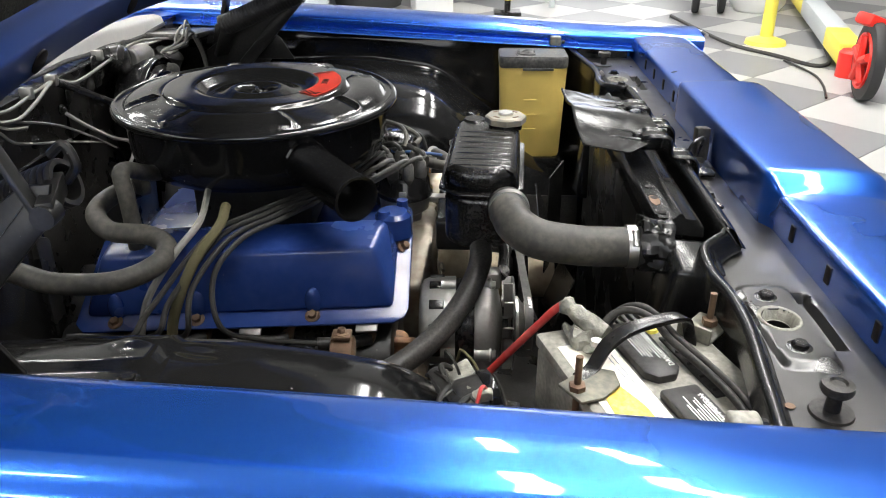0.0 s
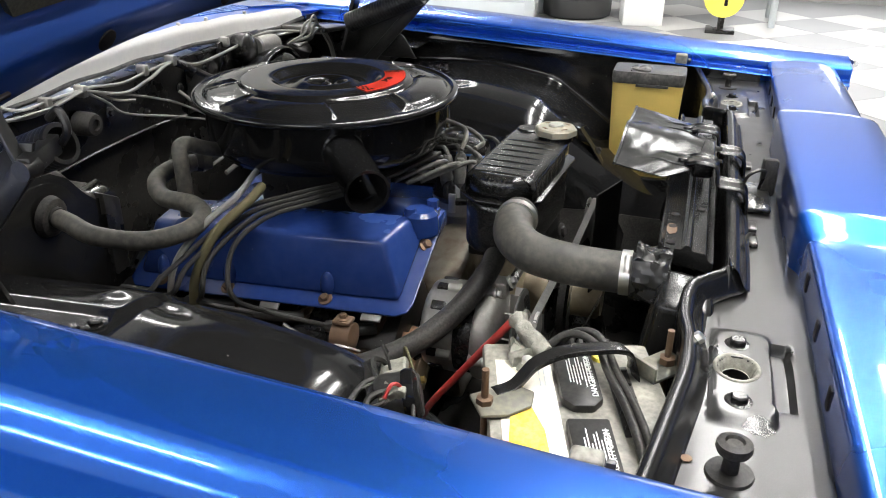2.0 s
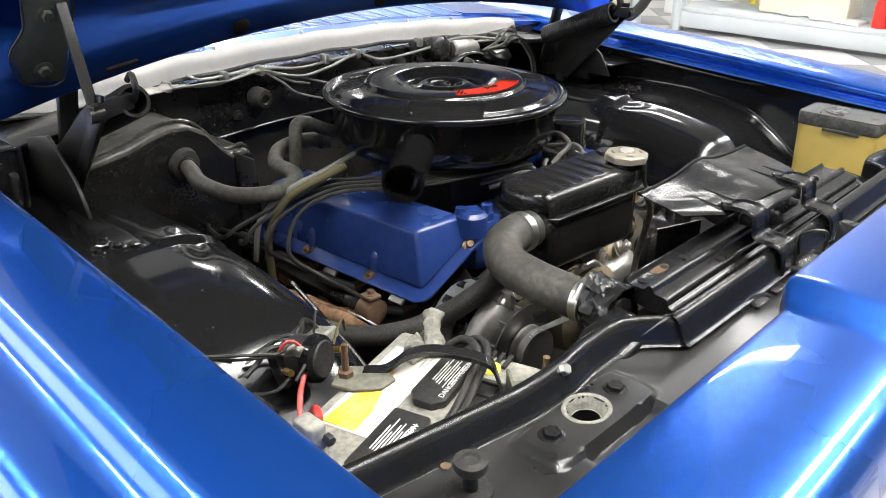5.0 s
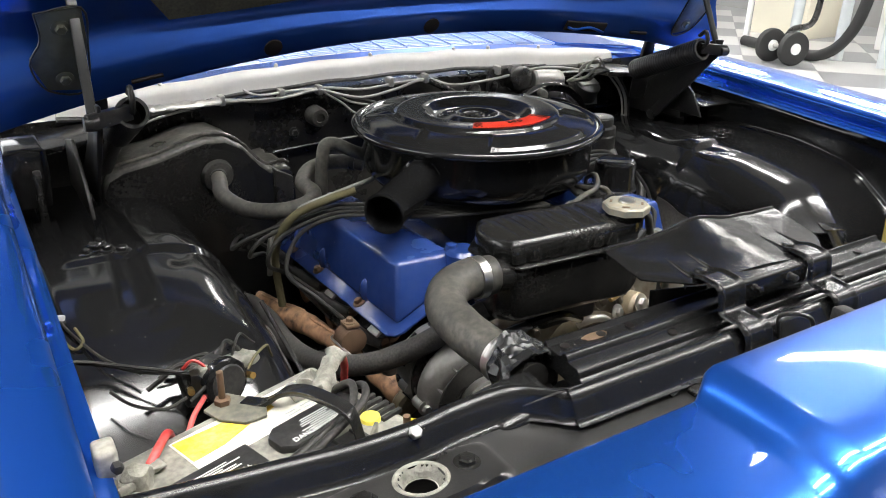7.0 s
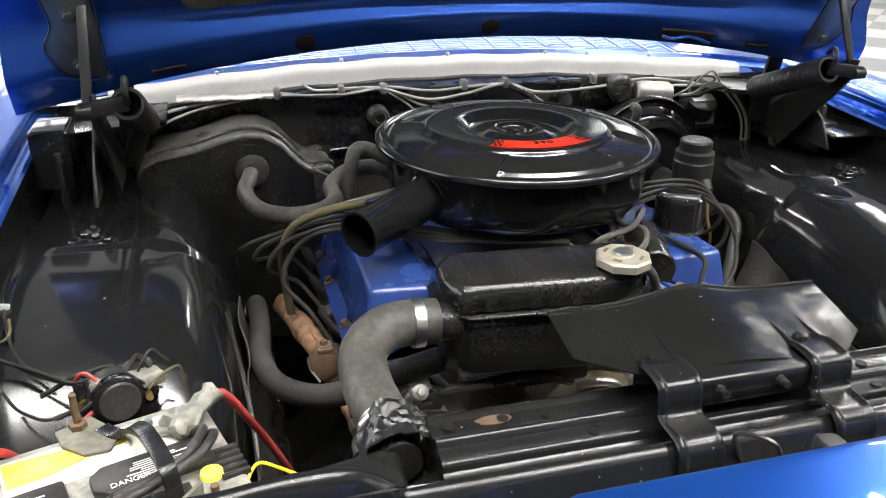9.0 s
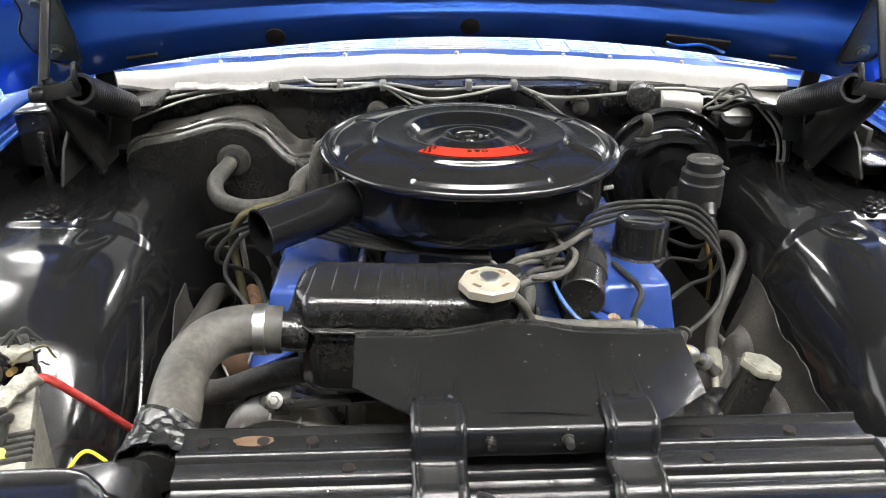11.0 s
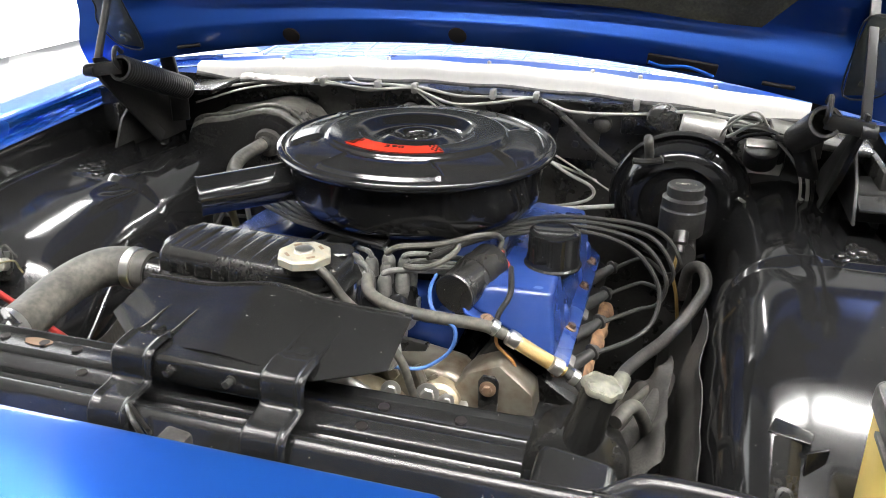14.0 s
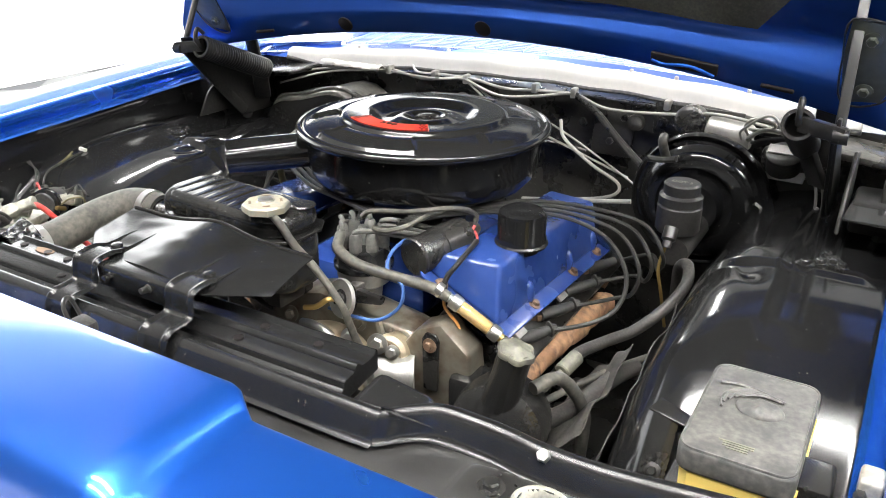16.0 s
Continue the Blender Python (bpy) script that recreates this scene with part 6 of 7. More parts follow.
def fan_drive():
    root = thing("cooling_fan", (0.005, -0.12, 0.5), "black fan with pulleys and rubber belts", "cooling fan")
    part("pulley", lathe([(0.075, 0), (0.075, 0.004), (0.062, 0.012), (0.075, 0.02), (0.062, 0.028), (0.075, 0.036), (0.03, 0.036), (0, 0.036)], (0.005, -0.075, 0.665), (0, -1, 0), 40), WORN, root)
    part("hub", lathe([(0.035, 0), (0.035, 0.05), (0, 0.05)], (0.005, -0.11, 0.665), (0, -1, 0), 20), OILY, root)
    for k in range(5):
        a = radians(72 * k + 20)
        d, e = Vector((math.cos(a), 0, math.sin(a))), Vector((-math.sin(a), 0, math.cos(a)))
        part("blade", surface(lambda u, v: Vector((0.005, -0.155, 0.665)) + d * (0.03 + 0.175 * u) + e * (0.075 * (v - 0.5)) + Vector((0, 0.03 * (v - 0.5), 0)), 6, 4, 0.002), SATIN, root)

    def belt(c1, r1, c2, r2, y):
        pts = []
        a0 = math.atan2(c2[1] - c1[1], c2[0] - c1[0])
        for k in range(13):
            a = a0 + radians(90 + 180 * k / 12)
            pts.append((c1[0] + r1 * math.cos(a), y, c1[1] + r1 * math.sin(a)))
        for k in range(13):
            a = a0 + radians(-90 + 180 * k / 12)
            pts.append((c2[0] + r2 * math.cos(a), y, c2[1] + r2 * math.sin(a)))
        bm = bmesh.new()
        c = [Vector(p) for p in pts]
        mid = sum(c, Vector()) / len(c)
        rows = []
        for p in c:
            o = (p - mid).normalized()
            rows.append([bm.verts.new(p + o * h + Vector((0, w, 0))) for h, w in ((0.003, -0.006), (0.003, 0.006), (-0.004, 0.004), (-0.004, -0.004))])
        for i in range(len(rows)):
            a, b = rows[i], rows[(i + 1) % len(rows)]
            for k in range(4):
                bm.faces.new((a[k], a[(k + 1) % 4], b[(k + 1) % 4], b[k]))
        return bm
    part("belt", belt((-0.262, 0.732), 0.036, (0.005, 0.665), 0.072, -0.094), BOOTG, root)
    part("belt", belt((0.005, 0.665), 0.072, (0.31, 0.66), 0.06, -0.10), RUBBER, root)
    return root


fan_drive()


def distributor():
    root = thing("distributor", (0.032, 0.095, 0.78), "grey-black distributor cap with plug lead boots", "distributor")
    o = Vector((0.014, 0.098, 0.787))
    part("body", lathe([(0.026, -0.03), (0.03, 0), (0.041, 0.008), (0.043, 0.028), (0.042, 0.032)], o, seg=32), ALLOY, root)
    part("cap", lathe([(0.044, 0.030), (0.0475, 0.033), (0.0475, 0.040), (0.044, 0.044), (0.042, 0.062), (0.038, 0.068), (0, 0.069)], o, seg=48), GLOSS, root)
    for k in range(2):
        part("spring_clip", box(o + Vector((0.046 * (1 - 2 * k), 0, 0.034)), (0.004, 0.012, 0.034), r=0.0015), STEEL, root)
    for k in range(8):
        a = radians(45 * k + 15)
        d = Vector((math.cos(a), math.sin(a), 0))
        p = o + d * 0.033 + Vector((0, 0, 0.052))
        b = part("tower", lathe([(0.0105, -0.016), (0.0098, 0.002), (0.0085, 0.022), (0.0075, 0.022)], p, seg=14), BLACKP, root)
        part("boot", lathe([(0.0098, 0.016), (0.0100, 0.018), (0.0098, 0.036), (0.0082, 0.041), (0.0060, 0.044), (0, 0.044)], p, seg=14), BOOTG, b)
        q = p + Vector((0, 0, 0.040))
        away = Vector((0.080 if d.x > 0 else -0.050, 0.045, -0.014)) + Vector((0, 0.02 * k / 8, 0))
        part("lead", tube([q, q + Vector((0, 0, 0.007)), q + Vector((0, 0, 0.011)) + away * 0.16, q + Vector((0, 0, 0.010)) + away * 0.45, q + away + Vector((0, 0.02, -0.004))], 0.0040, 8), BOOTG, b)
    part("coil_tower", lathe([(0.010, 0), (0.0095, 0.024), (0.006, 0.032), (0, 0.032)], o + Vector((0, 0, 0.066)), seg=14), BOOTG, root)
    c, way = Vector((0.040, 0.006, 0.806)), Vector((-0.30, -0.92, 0.25)).normalized()
    vac = part("vacuum_advance", lathe([(0.010, -0.022), (0.022, -0.012), (0.028, -0.004), (0.028, 0.0), (0.0255, 0.003), (0.022, 0.001), (0.010, 0.004), (0.008, 0.012), (0, 0.012)], c, way, 36), BARB, root)
    part("rim", lathe([(0.0262, -0.003), (0.0295, -0.002), (0.0300, 0.001), (0.0285, 0.004), (0.0262, 0.003)], c, way, 36), ALLOY, vac)
    part("pipe", tube([c + way * 0.010, c + way * 0.026, c + way * 0.036 + Vector((-0.012, 0, -0.014)), c + way * 0.040 + Vector((-0.03, 0, -0.02))], 0.0042, 10), BRASS, vac)
    part("arm", box((0.030, 0.045, 0.803), (0.018, 0.07, 0.012), r=0.003), ALLOY, vac)
    return root


distributor()


def coil():
    root = thing("ignition_coil", (0.127, 0.14, 0.80), "dusty black cylindrical ignition coil in a bracket", "ignition coil")
    p, q = Vector((0.114, 0.088, 0.858)), Vector((0.142, 0.190, 0.866))
    d = q - p
    part("can", lathe([(0.0, 0), (0.027, 0.0), (0.029, 0.003), (0.029, d.length - 0.004), (0.024, d.length), (0, d.length)], p, d.normalized(), 32), WORN, root)
    part("tower", lathe([(0.018, 0), (0.015, 0.015), (0.008, 0.03), (0, 0.03)], q, d.normalized(), 16), BLACKP, root)
    part("end_rim", lathe([(0.024, -0.001), (0.0285, -0.0015), (0.0300, 0.001), (0.0295, 0.004)], p, d.normalized(), 32), WORN, root)
    part("strap", lathe([(0.0292, 0), (0.031, 0.001), (0.031, 0.018), (0.0292, 0.019)], p + d * 0.45, d.normalized(), 32), WORN, root)
    part("bracket", box((0.128, 0.142, 0.822), (0.05, 0.03, 0.04), r=0.004), SOOT, root)
    part("terminal", bar(q + Vector((0.012, 0.0, 0.006)), q + Vector((0.015, 0.008, 0.014)), 0.0026, 8), REDC, root)
    return root


coil()


def fuel_filter():
    root = thing("fuel_filter", (0.235, 0.066, 0.78), "inline fuel filter with amber glass and chrome ends", "fuel filter")
    p, q = Vector((0.190, 0.058, 0.826)), Vector((0.272, 0.072, 0.774))
    d = (q - p).normalized()
    L = (q - p).length
    part("glass", lathe([(0.0090, 0.020), (0.0100, 0.022), (0.0100, L - 0.022), (0.0090, L - 0.02)], p, d, 20), AMBER, root)
    part("paper_element", lathe([(0, 0.024), (0.0062, 0.024), (0.0066, 0.026), (0.0066, L - 0.026), (0.0062, L - 0.024), (0, L - 0.024)], p, d, 16), FILTER, root, "cream pleated paper element")
    for h in (0.006, L - 0.022):
        part("end_cap", lathe([(0.008, h), (0.0112, h + 0.001), (0.0118, h + 0.004), (0.0118, h + 0.013), (0.0112, h + 0.016), (0.009, h + 0.017)], p, d, 12), STEEL, root)
    part("barb", bar(p - d * 0.012, p + d * 0.008, 0.007, 12), STEEL, root)
    part("barb", bar(q - d * 0.008, q + d * 0.012, 0.007, 12), BRASS, root)
    for e in (p - d * 0.016, q + d * 0.014):
        part("hose_clamp", lathe([(0.0095, -0.005), (0.011, -0.005), (0.011, 0.005), (0.0095, 0.005)], e, d, 16), STEEL, root)
    return root


fuel_filter()
cable("fuel_hose", [(0.000, 0.060, 0.880), (0.015, 0.035, 0.868), (0.06, 0.024, 0.858), (0.117, 0.035, 0.848), (0.165, 0.05, 0.838), (0.192, 0.058, 0.825)], 0.0085, DUSTY, "black rubber fuel hose leading to the filter", "fuel hose", 12)
cable("fuel_hose", [(0.272, 0.072, 0.774), (0.288, 0.072, 0.764), (0.30, 0.07, 0.75)], 0.0075, RUBBER, "short black fuel hose below the filter", "fuel hose", 12)
cable("overflow_hose", [(-0.005, -0.078, 0.956), (0.008, -0.076, 0.942), (0.022, -0.070, 0.916), (0.050, -0.062, 0.884), (0.086, -0.056, 0.836), (0.098, -0.040, 0.775), (0.108, -0.030, 0.745), (0.11, -0.025, 0.70)], 0.0055, DUSTY, "thin rubber overflow hose from the filler cap", "hose", 10)
cable("blue_wire", [(0.080, 0.125, 0.870), (0.084, 0.075, 0.866), (0.100, 0.038, 0.856), (0.131, 0.030, 0.838), (0.124, 0.030, 0.803), (0.089, 0.026, 0.774), (0.05, 0.020, 0.772), (0.0, 0.022, 0.772)], 0.0027, BLUEC, "blue wire looping in front of the engine", "wire", 8)
cable("dark_wire", [(0.175, 0.17, 0.868), (0.190, 0.09, 0.868), (0.179, 0.070, 0.845), (0.179, 0.068, 0.815)], 0.0040, WIRE, "dark sleeve over a copper wire", "wire", 8)
cable("orange_wire", [(0.179, 0.068, 0.832), (0.179, 0.066, 0.806), (0.190, 0.064, 0.794), (0.203, 0.064, 0.782), (0.210, 0.064, 0.760)], 0.0024, ORANGE, "orange wire beside the fuel filter", "wire", 8)
cable("dark_wire", [(0.210, 0.064, 0.762), (0.209, 0.060, 0.735), (0.196, 0.055, 0.690)], 0.0034, WIRE, "dark sleeve on the lower end of the orange wire", "wire", 8)
cable("red_wire", [(0.158, 0.195, 0.872), (0.168, 0.186, 0.864), (0.168, 0.176, 0.852), (0.158, 0.172, 0.845)], 0.0022, REDC, "short red wire at the ignition coil", "wire", 6)


def steering_pump():
    root = thing("power_steering_pump", (0.315, 0.01, 0.62), "dull black power steering pump with a capped filler neck", "power steering pump")
    part("reservoir", lathe([(0.0, -0.05), (0.045, -0.048), (0.066, -0.03), (0.070, 0.0), (0.066, 0.03), (0.04, 0.05), (0, 0.052)], (0.300, 0.02, 0.675), (0.15, -1, 0.15), 36), SATIN, root)
    p, q = Vector((0.305, 0.005, 0.72)), Vector((0.324, 0.004, 0.800))
    neck = part("filler_neck", lathe([(0.030, 0), (0.026, 0.02), (0.0235, 0.05), (0.0235, 0.086)], p, (q - p).normalized(), 28), SATIN, root)
    cap = lathe([(0.0225, 0), (0.0250, 0.001), (0.0255, 0.006), (0.0235, 0.009), (0.0205, 0.0085), (0.0190, 0.0105), (0.008, 0.0115), (0.006, 0.014), (0, 0.014)], q, (q - p).normalized(), 48)
    axis = (q - p).normalized()
    for v in cap.verts:
        r = (v.co - q) - axis * (v.co - q).dot(axis)
        if r.length > 0.02:
            v.co += r * 0.07 * math.cos(6 * math.atan2(r.y, r.x))
    part("cap", cap, PLATE, neck, "dull grey scalloped metal filler cap", 60)
    part("pulley", lathe([(0.06, 0), (0.062, 0.003), (0.05, 0.012), (0.062, 0.021), (0.06, 0.024), (0.02, 0.024), (0, 0.024)], (0.31, -0.085, 0.66), (0, -1, 0), 36), WORN, root)
    part("bracket", box((0.25, 0.05, 0.66), (0.08, 0.06, 0.12), r=0.01), SATIN, root)
    part("bolt", hexbolt((0.262, -0.045, 0.665), 0.011, (-0.2, -1, 0.2)), WORN, root)
    return root


steering_pump()
cable("power_steering_hose", [(0.336, 0.15, 0.700), (0.345, 0.19, 0.712), (0.368, 0.245, 0.712), (0.398, 0.30, 0.715), (0.432, 0.345, 0.745), (0.452, 0.372, 0.78), (0.444, 0.405, 0.798), (0.425, 0.43, 0.78), (0.42, 0.45, 0.72)], 0.0095, RUBBER, "black power steering hose curving over the apron", "hose", 14)
cable("power_steering_hose", [(0.345, 0.02, 0.745), (0.362, 0.06, 0.745), (0.375, 0.09, 0.715), (0.388, 0.115, 0.66), (0.385, 0.12, 0.58)], 0.0095, DUSTY, "grey rubber return hose from the steering pump", "hose", 12)
cable("power_steering_hose", [(0.34, 0.06, 0.66), (0.37, 0.12, 0.665), (0.40, 0.20, 0.68), (0.41, 0.28, 0.66)], 0.013, RUBBER, "thick black hose low beside the engine", "hose", 12)
solo("splash_shield", surface(lambda u, v: (0.335 + 0.075 * u + 0.010 * noise.noise((3 * u, 3 * v, 7)), 0.02 + 0.20 * v + 0.03 * u, 0.60 + 0.085 * u + 0.03 * v + 0.014 * noise.noise((4 * u, 5 * v, 1)) + 0.010 * math.sin(9 * v)), 24, 24, 0.0015), RUBBER, "torn grey-black rubber splash shield beside the steering pump", "splash shield")
solo("hose_fitting", lathe([(0.0105, -0.004), (0.0125, -0.002), (0.0125, 0.036), (0.0105, 0.038)], (0.337, 0.150, 0.701), (0.2, 0.9, 0.2), 16), PLATE, "crimped grey sleeve on the steering hose", "hose fitting")
cable("steering_tube", [(0.338, 0.156, 0.702), (0.332, 0.130, 0.694), (0.322, 0.100, 0.684), (0.305, 0.065, 0.676)], 0.0052, PLATE, "grey steel tube below the steering hose sleeve", "tube", 10)
cable("steering_tube", [(0.318, 0.11, 0.655), (0.345, 0.15, 0.668), (0.375, 0.20, 0.676), (0.40, 0.26, 0.672), (0.415, 0.34, 0.65)], 0.0058, DUSTY, "thin dusty tube low beside the engine", "tube", 10)


def brake_booster():
    root = thing("brake_booster", (0.395, 0.66, 0.72), "round satin black brake booster with master cylinder", "brake booster")
    o = Vector((0.398, 0.640, 0.831))
    part("shell", lathe([(0.08, 0.075), (0.108, 0.06), (0.122, 0.02), (0.124, 0.0), (0.119, -0.006), (0.114, -0.006), (0.109, -0.016), (0.100, -0.030), (0.084, -0.040), (0.072, -0.042), (0.068, -0.034), (0.052, -0.034), (0.046, -0.060), (0, -0.060)], o, (0, 1, 0), 72), GLOSS, root)
    part("rim", lathe([(0.116, -0.002), (0.119, -0.008), (0.124, -0.010), (0.128, -0.006), (0.129, 0.002), (0.127, 0.008), (0.120, 0.010)], o, (0, 1, 0), 72), GLOSS, root)
    mc = part("master_cylinder", add(bar(o + Vector((0.012, -0.05, -0.03)), o + Vector((0.012, -0.20, -0.03)), 0.024, 24), lathe([(0.034, 0), (0.037, 0.004), (0.037, 0.045), (0.034, 0.048)], (0.404, 0.466, 0.832), seg=36)), BLACKP, root)
    cap = part("reservoir_cap", lathe([(0.036, 0.0), (0.036, 0.014), (0.030, 0.018), (0.030, 0.034), (0.027, 0.037), (0, 0.037)], (0.404, 0.466, 0.881), seg=36), BLACKP, root)
    part("cap_mark", words("DOT 3", 0.012, Matrix.Translation((0.404, 0.464, 0.9183)), 0.0004), CASE, cap)
    part("switch", lathe([(0.012, 0), (0.012, 0.02), (0.008, 0.024), (0.008, 0.036), (0, 0.036)], (0.405, 0.425, 0.85), (0, -0.6, -0.8), 12), WORN, root)
    part("vacuum_valve", tube([(0.337, 0.60, 0.915), (0.337, 0.585, 0.928), (0.334, 0.575, 0.95), (0.332, 0.59, 0.955)], 0.0085, 10), DUSTY, root)
    part("valve_wing", tube([(0.31, 0.575, 0.915), (0.335, 0.578, 0.915), (0.362, 0.575, 0.922)], 0.006, 8), BLACKP, root)
    return root


brake_booster()
cable("brake_line", [(0.405, 0.405, 0.83), (0.40, 0.39, 0.79), (0.41, 0.385, 0.75), (0.42, 0.40, 0.68)], 0.003, BRASS, "thin brake line below the master cylinder", "brake line", 6)
cable("brake_line", [(0.06, 0.585, 0.785), (0.12, 0.58, 0.796), (0.20, 0.58, 0.809), (0.285, 0.585, 0.822)], 0.0045, GREYW, "pale straight tube behind the engine", "tube", 8)
cable("vacuum_hose", [(0.09, 0.69, 0.93), (0.111, 0.665, 0.90), (0.177, 0.655, 0.858), (0.236, 0.65, 0.830), (0.228, 0.645, 0.805), (0.16, 0.645, 0.785), (0.08, 0.65, 0.775)], 0.0034, GREYW, "thin grey vacuum hose looping behind the engine", "vacuum hose", 8, "vacuum hoses")


def wiper_motor():
    root = thing("wiper_motor", (0.40, 0.70, 0.92), "grey wiper motor bolted to the firewall", "wiper motor")
    part("motor", lathe([(0.0, 0), (0.020, 0.0), (0.024, 0.004), (0.025, 0.075), (0.021, 0.082), (0, 0.083)], (0.385, 0.690, 0.957), (1, -0.06, -0.10), 28), ALLOY, root)
    part("gearbox", lathe([(0.030, -0.012), (0.031, 0.0), (0.030, 0.020), (0.026, 0.024), (0.012, 0.026), (0, 0.026)], (0.352, 0.702, 0.962), (0, -1, 0.15), 28), WORN, root)
    part("mounting_plate", box((0.36, 0.716, 0.955), (0.17, 0.006, 0.06), r=0.002), WORN, root)
    for x in (0.29, 0.435):
        part("bolt", hexbolt((x, 0.711, 0.948), 0.008, (0, -1, 0)), WORN, root)
    return root


wiper_motor()


def junction():
    root = thing("electrical_junction", (0.53, 0.68, 0.89), "black round electrical junction on the firewall", "electrical box")
    part("base", box((0.532, 0.69, 0.915), (0.085, 0.05, 0.05), r=0.008), WORN, root)
    part("flange", prism([(-0.036, -0.022), (0.040, -0.022), (0.044, 0.0), (0.040, 0.022), (-0.036, 0.022)], 0.004, pose(0.528, 0.672, 0.905, 62, 0, -4), 0.001), ALLOY, root, "pale metal mounting flange")
    part("dome", lathe([(0.030, 0), (0.030, 0.026), (0.031, 0.028), (0.031, 0.034), (0.026, 0.038), (0, 0.039)], (0.530, 0.668, 0.908), (0, -0.45, 0.9), 28), BLACKP, root)
    part("top_plate", box((0.528, 0.652, 0.945), (0.052, 0.022, 0.004), pose(0, 0, 0, 26, 0, 0), 0.0015), ALLOY, root)
    part("cover", box((0.525, 0.70, 0.962), (0.10, 0.04, 0.012), r=0.004), WORN, root)
    return root


junction()
for k, dx in enumerate((0.0, 0.008, -0.012)):
    pts = [(0.468 + dx, 0.645, 0.955), (0.474 + dx, 0.60, 0.972 - dx), (0.505, 0.60, 0.990 - 2 * dx), (0.55 + dx, 0.60, 0.975), (0.596 + dx, 0.60, 0.925), (0.611 + dx, 0.60, 0.873), (0.604 + dx, 0.60, 0.815), (0.575, 0.60, 0.797 - dx), (0.524, 0.605, 0.814 + 2 * dx), (0.50, 0.64, 0.82 + dx)]
    cable("vacuum_hose", pts, 0.0034 - 0.0005 * k, (GREYW, WIRE, GREYW)[k], "thin looping vacuum hose beside the booster", "vacuum hose", 8, "vacuum hoses")
cable("vacuum_hose", [(0.478, 0.62, 0.962), (0.464, 0.612, 0.985), (0.476, 0.604, 1.003), (0.505, 0.60, 1.004), (0.514, 0.60, 0.996), (0.496, 0.604, 0.986), (0.472, 0.610, 0.984)], 0.0030, GREYW, "small coil of thin vacuum hose behind the booster", "vacuum hose", 8, "vacuum hoses")
cable("vacuum_hose", [(0.510, 0.600, 0.828), (0.532, 0.595, 0.822), (0.560, 0.595, 0.826), (0.588, 0.597, 0.842), (0.604, 0.60, 0.868)], 0.0034, GREYW, "thin vacuum hose joining the loop beside the booster", "vacuum hose", 8, "vacuum hoses")
cable("vacuum_hose", [(0.520, 0.590, 0.815), (0.526, 0.585, 0.798), (0.540, 0.585, 0.786)], 0.0030, GREYW, "loose vacuum hose end beside the booster", "vacuum hose", 8, "vacuum hoses")
cable("vacuum_hose", [(0.525, 0.60, 0.838), (0.545, 0.595, 0.848), (0.562, 0.595, 0.862)], 0.0042, GREYP, "loose vacuum hose end beside the booster", "vacuum hose", 8, "vacuum hoses")
cable("vacuum_hose", [(0.50, 0.62, 0.85), (0.53, 0.60, 0.838), (0.545, 0.595, 0.822), (0.535, 0.595, 0.806), (0.55, 0.60, 0.79)], 0.0028, GREYW, "loose vacuum hose end beside the booster", "vacuum hose", 8, "vacuum hoses")


def heater_box():
    root = thing("heater_box", (-0.43, 0.64, 0.55), "dusty black heater blower housing on the firewall", "heater housing")
    prof = [(-0.60, 0.55), (-0.60, 0.885), (-0.59, 0.905), (-0.565, 0.917), (-0.50, 0.928), (-0.455, 0.942), (-0.42, 0.950), (-0.385, 0.947), (-0.355, 0.930), (-0.325, 0.895), (-0.305, 0.878), (-0.275, 0.882), (-0.262, 0.874), (-0.255, 0.80), (-0.255, 0.55)]
    m = Matrix(((1, 0, 0, 0), (0, 0, -1, 0.715), (0, 1, 0, 0), (0, 0, 0, 1)))
    # top keeps the paler paint, front is covered black: light painted by colour
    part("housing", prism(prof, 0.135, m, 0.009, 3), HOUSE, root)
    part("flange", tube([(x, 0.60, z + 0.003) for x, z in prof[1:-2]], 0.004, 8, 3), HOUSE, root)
    part("shade_plate", prism([(x * 0.985 - 0.006, z - 0.008) for x, z in prof], 0.004, Matrix.Translation((0, -0.137, 0)) @ m), SATIN, root)
    face = part("motor_face", lathe([(0.085, 0), (0.083, 0.008), (0.05, 0.012), (0, 0.012)], (-0.418, 0.580, 0.848), (0, -1, 0), 40), SATIN, root)
    part("bracket", prism([(-0.018, 0), (0.018, 0), (0.022, 0.28), (-0.014, 0.30)], 0.02, pose(-0.287, 0.585, 0.58, 90, 0, 0), 0.004), WORN, root)
    part("grommet", lathe([(0.030, 0), (0.027, 0.01), (0.018, 0.014)], (-0.408, 0.568, 0.885), (0.1, -1, -0.1), 24), RUBBER, root)
    part("screw", lathe([(0.011, 0), (0.010, 0.004), (0, 0.005)], (-0.30, 0.560, 0.70), (0, -1, 0), 16), ALLOY, root)
    return root


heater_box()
clamped_hose("heater_hose", [(-0.408, 0.565, 0.888), (-0.415, 0.53, 0.884), (-0.425, 0.48, 0.876), (-0.405, 0.42, 0.868), (-0.36, 0.385, 0.868), (-0.315, 0.385, 0.872), (-0.285, 0.42, 0.875), (-0.285, 0.47, 0.880), (-0.255, 0.50, 0.893), (-0.21, 0.49, 0.902), (-0.17, 0.46, 0.90)], 0.0135, DUSTY, "dusty grey heater hose looping to the engine", "heater hose")
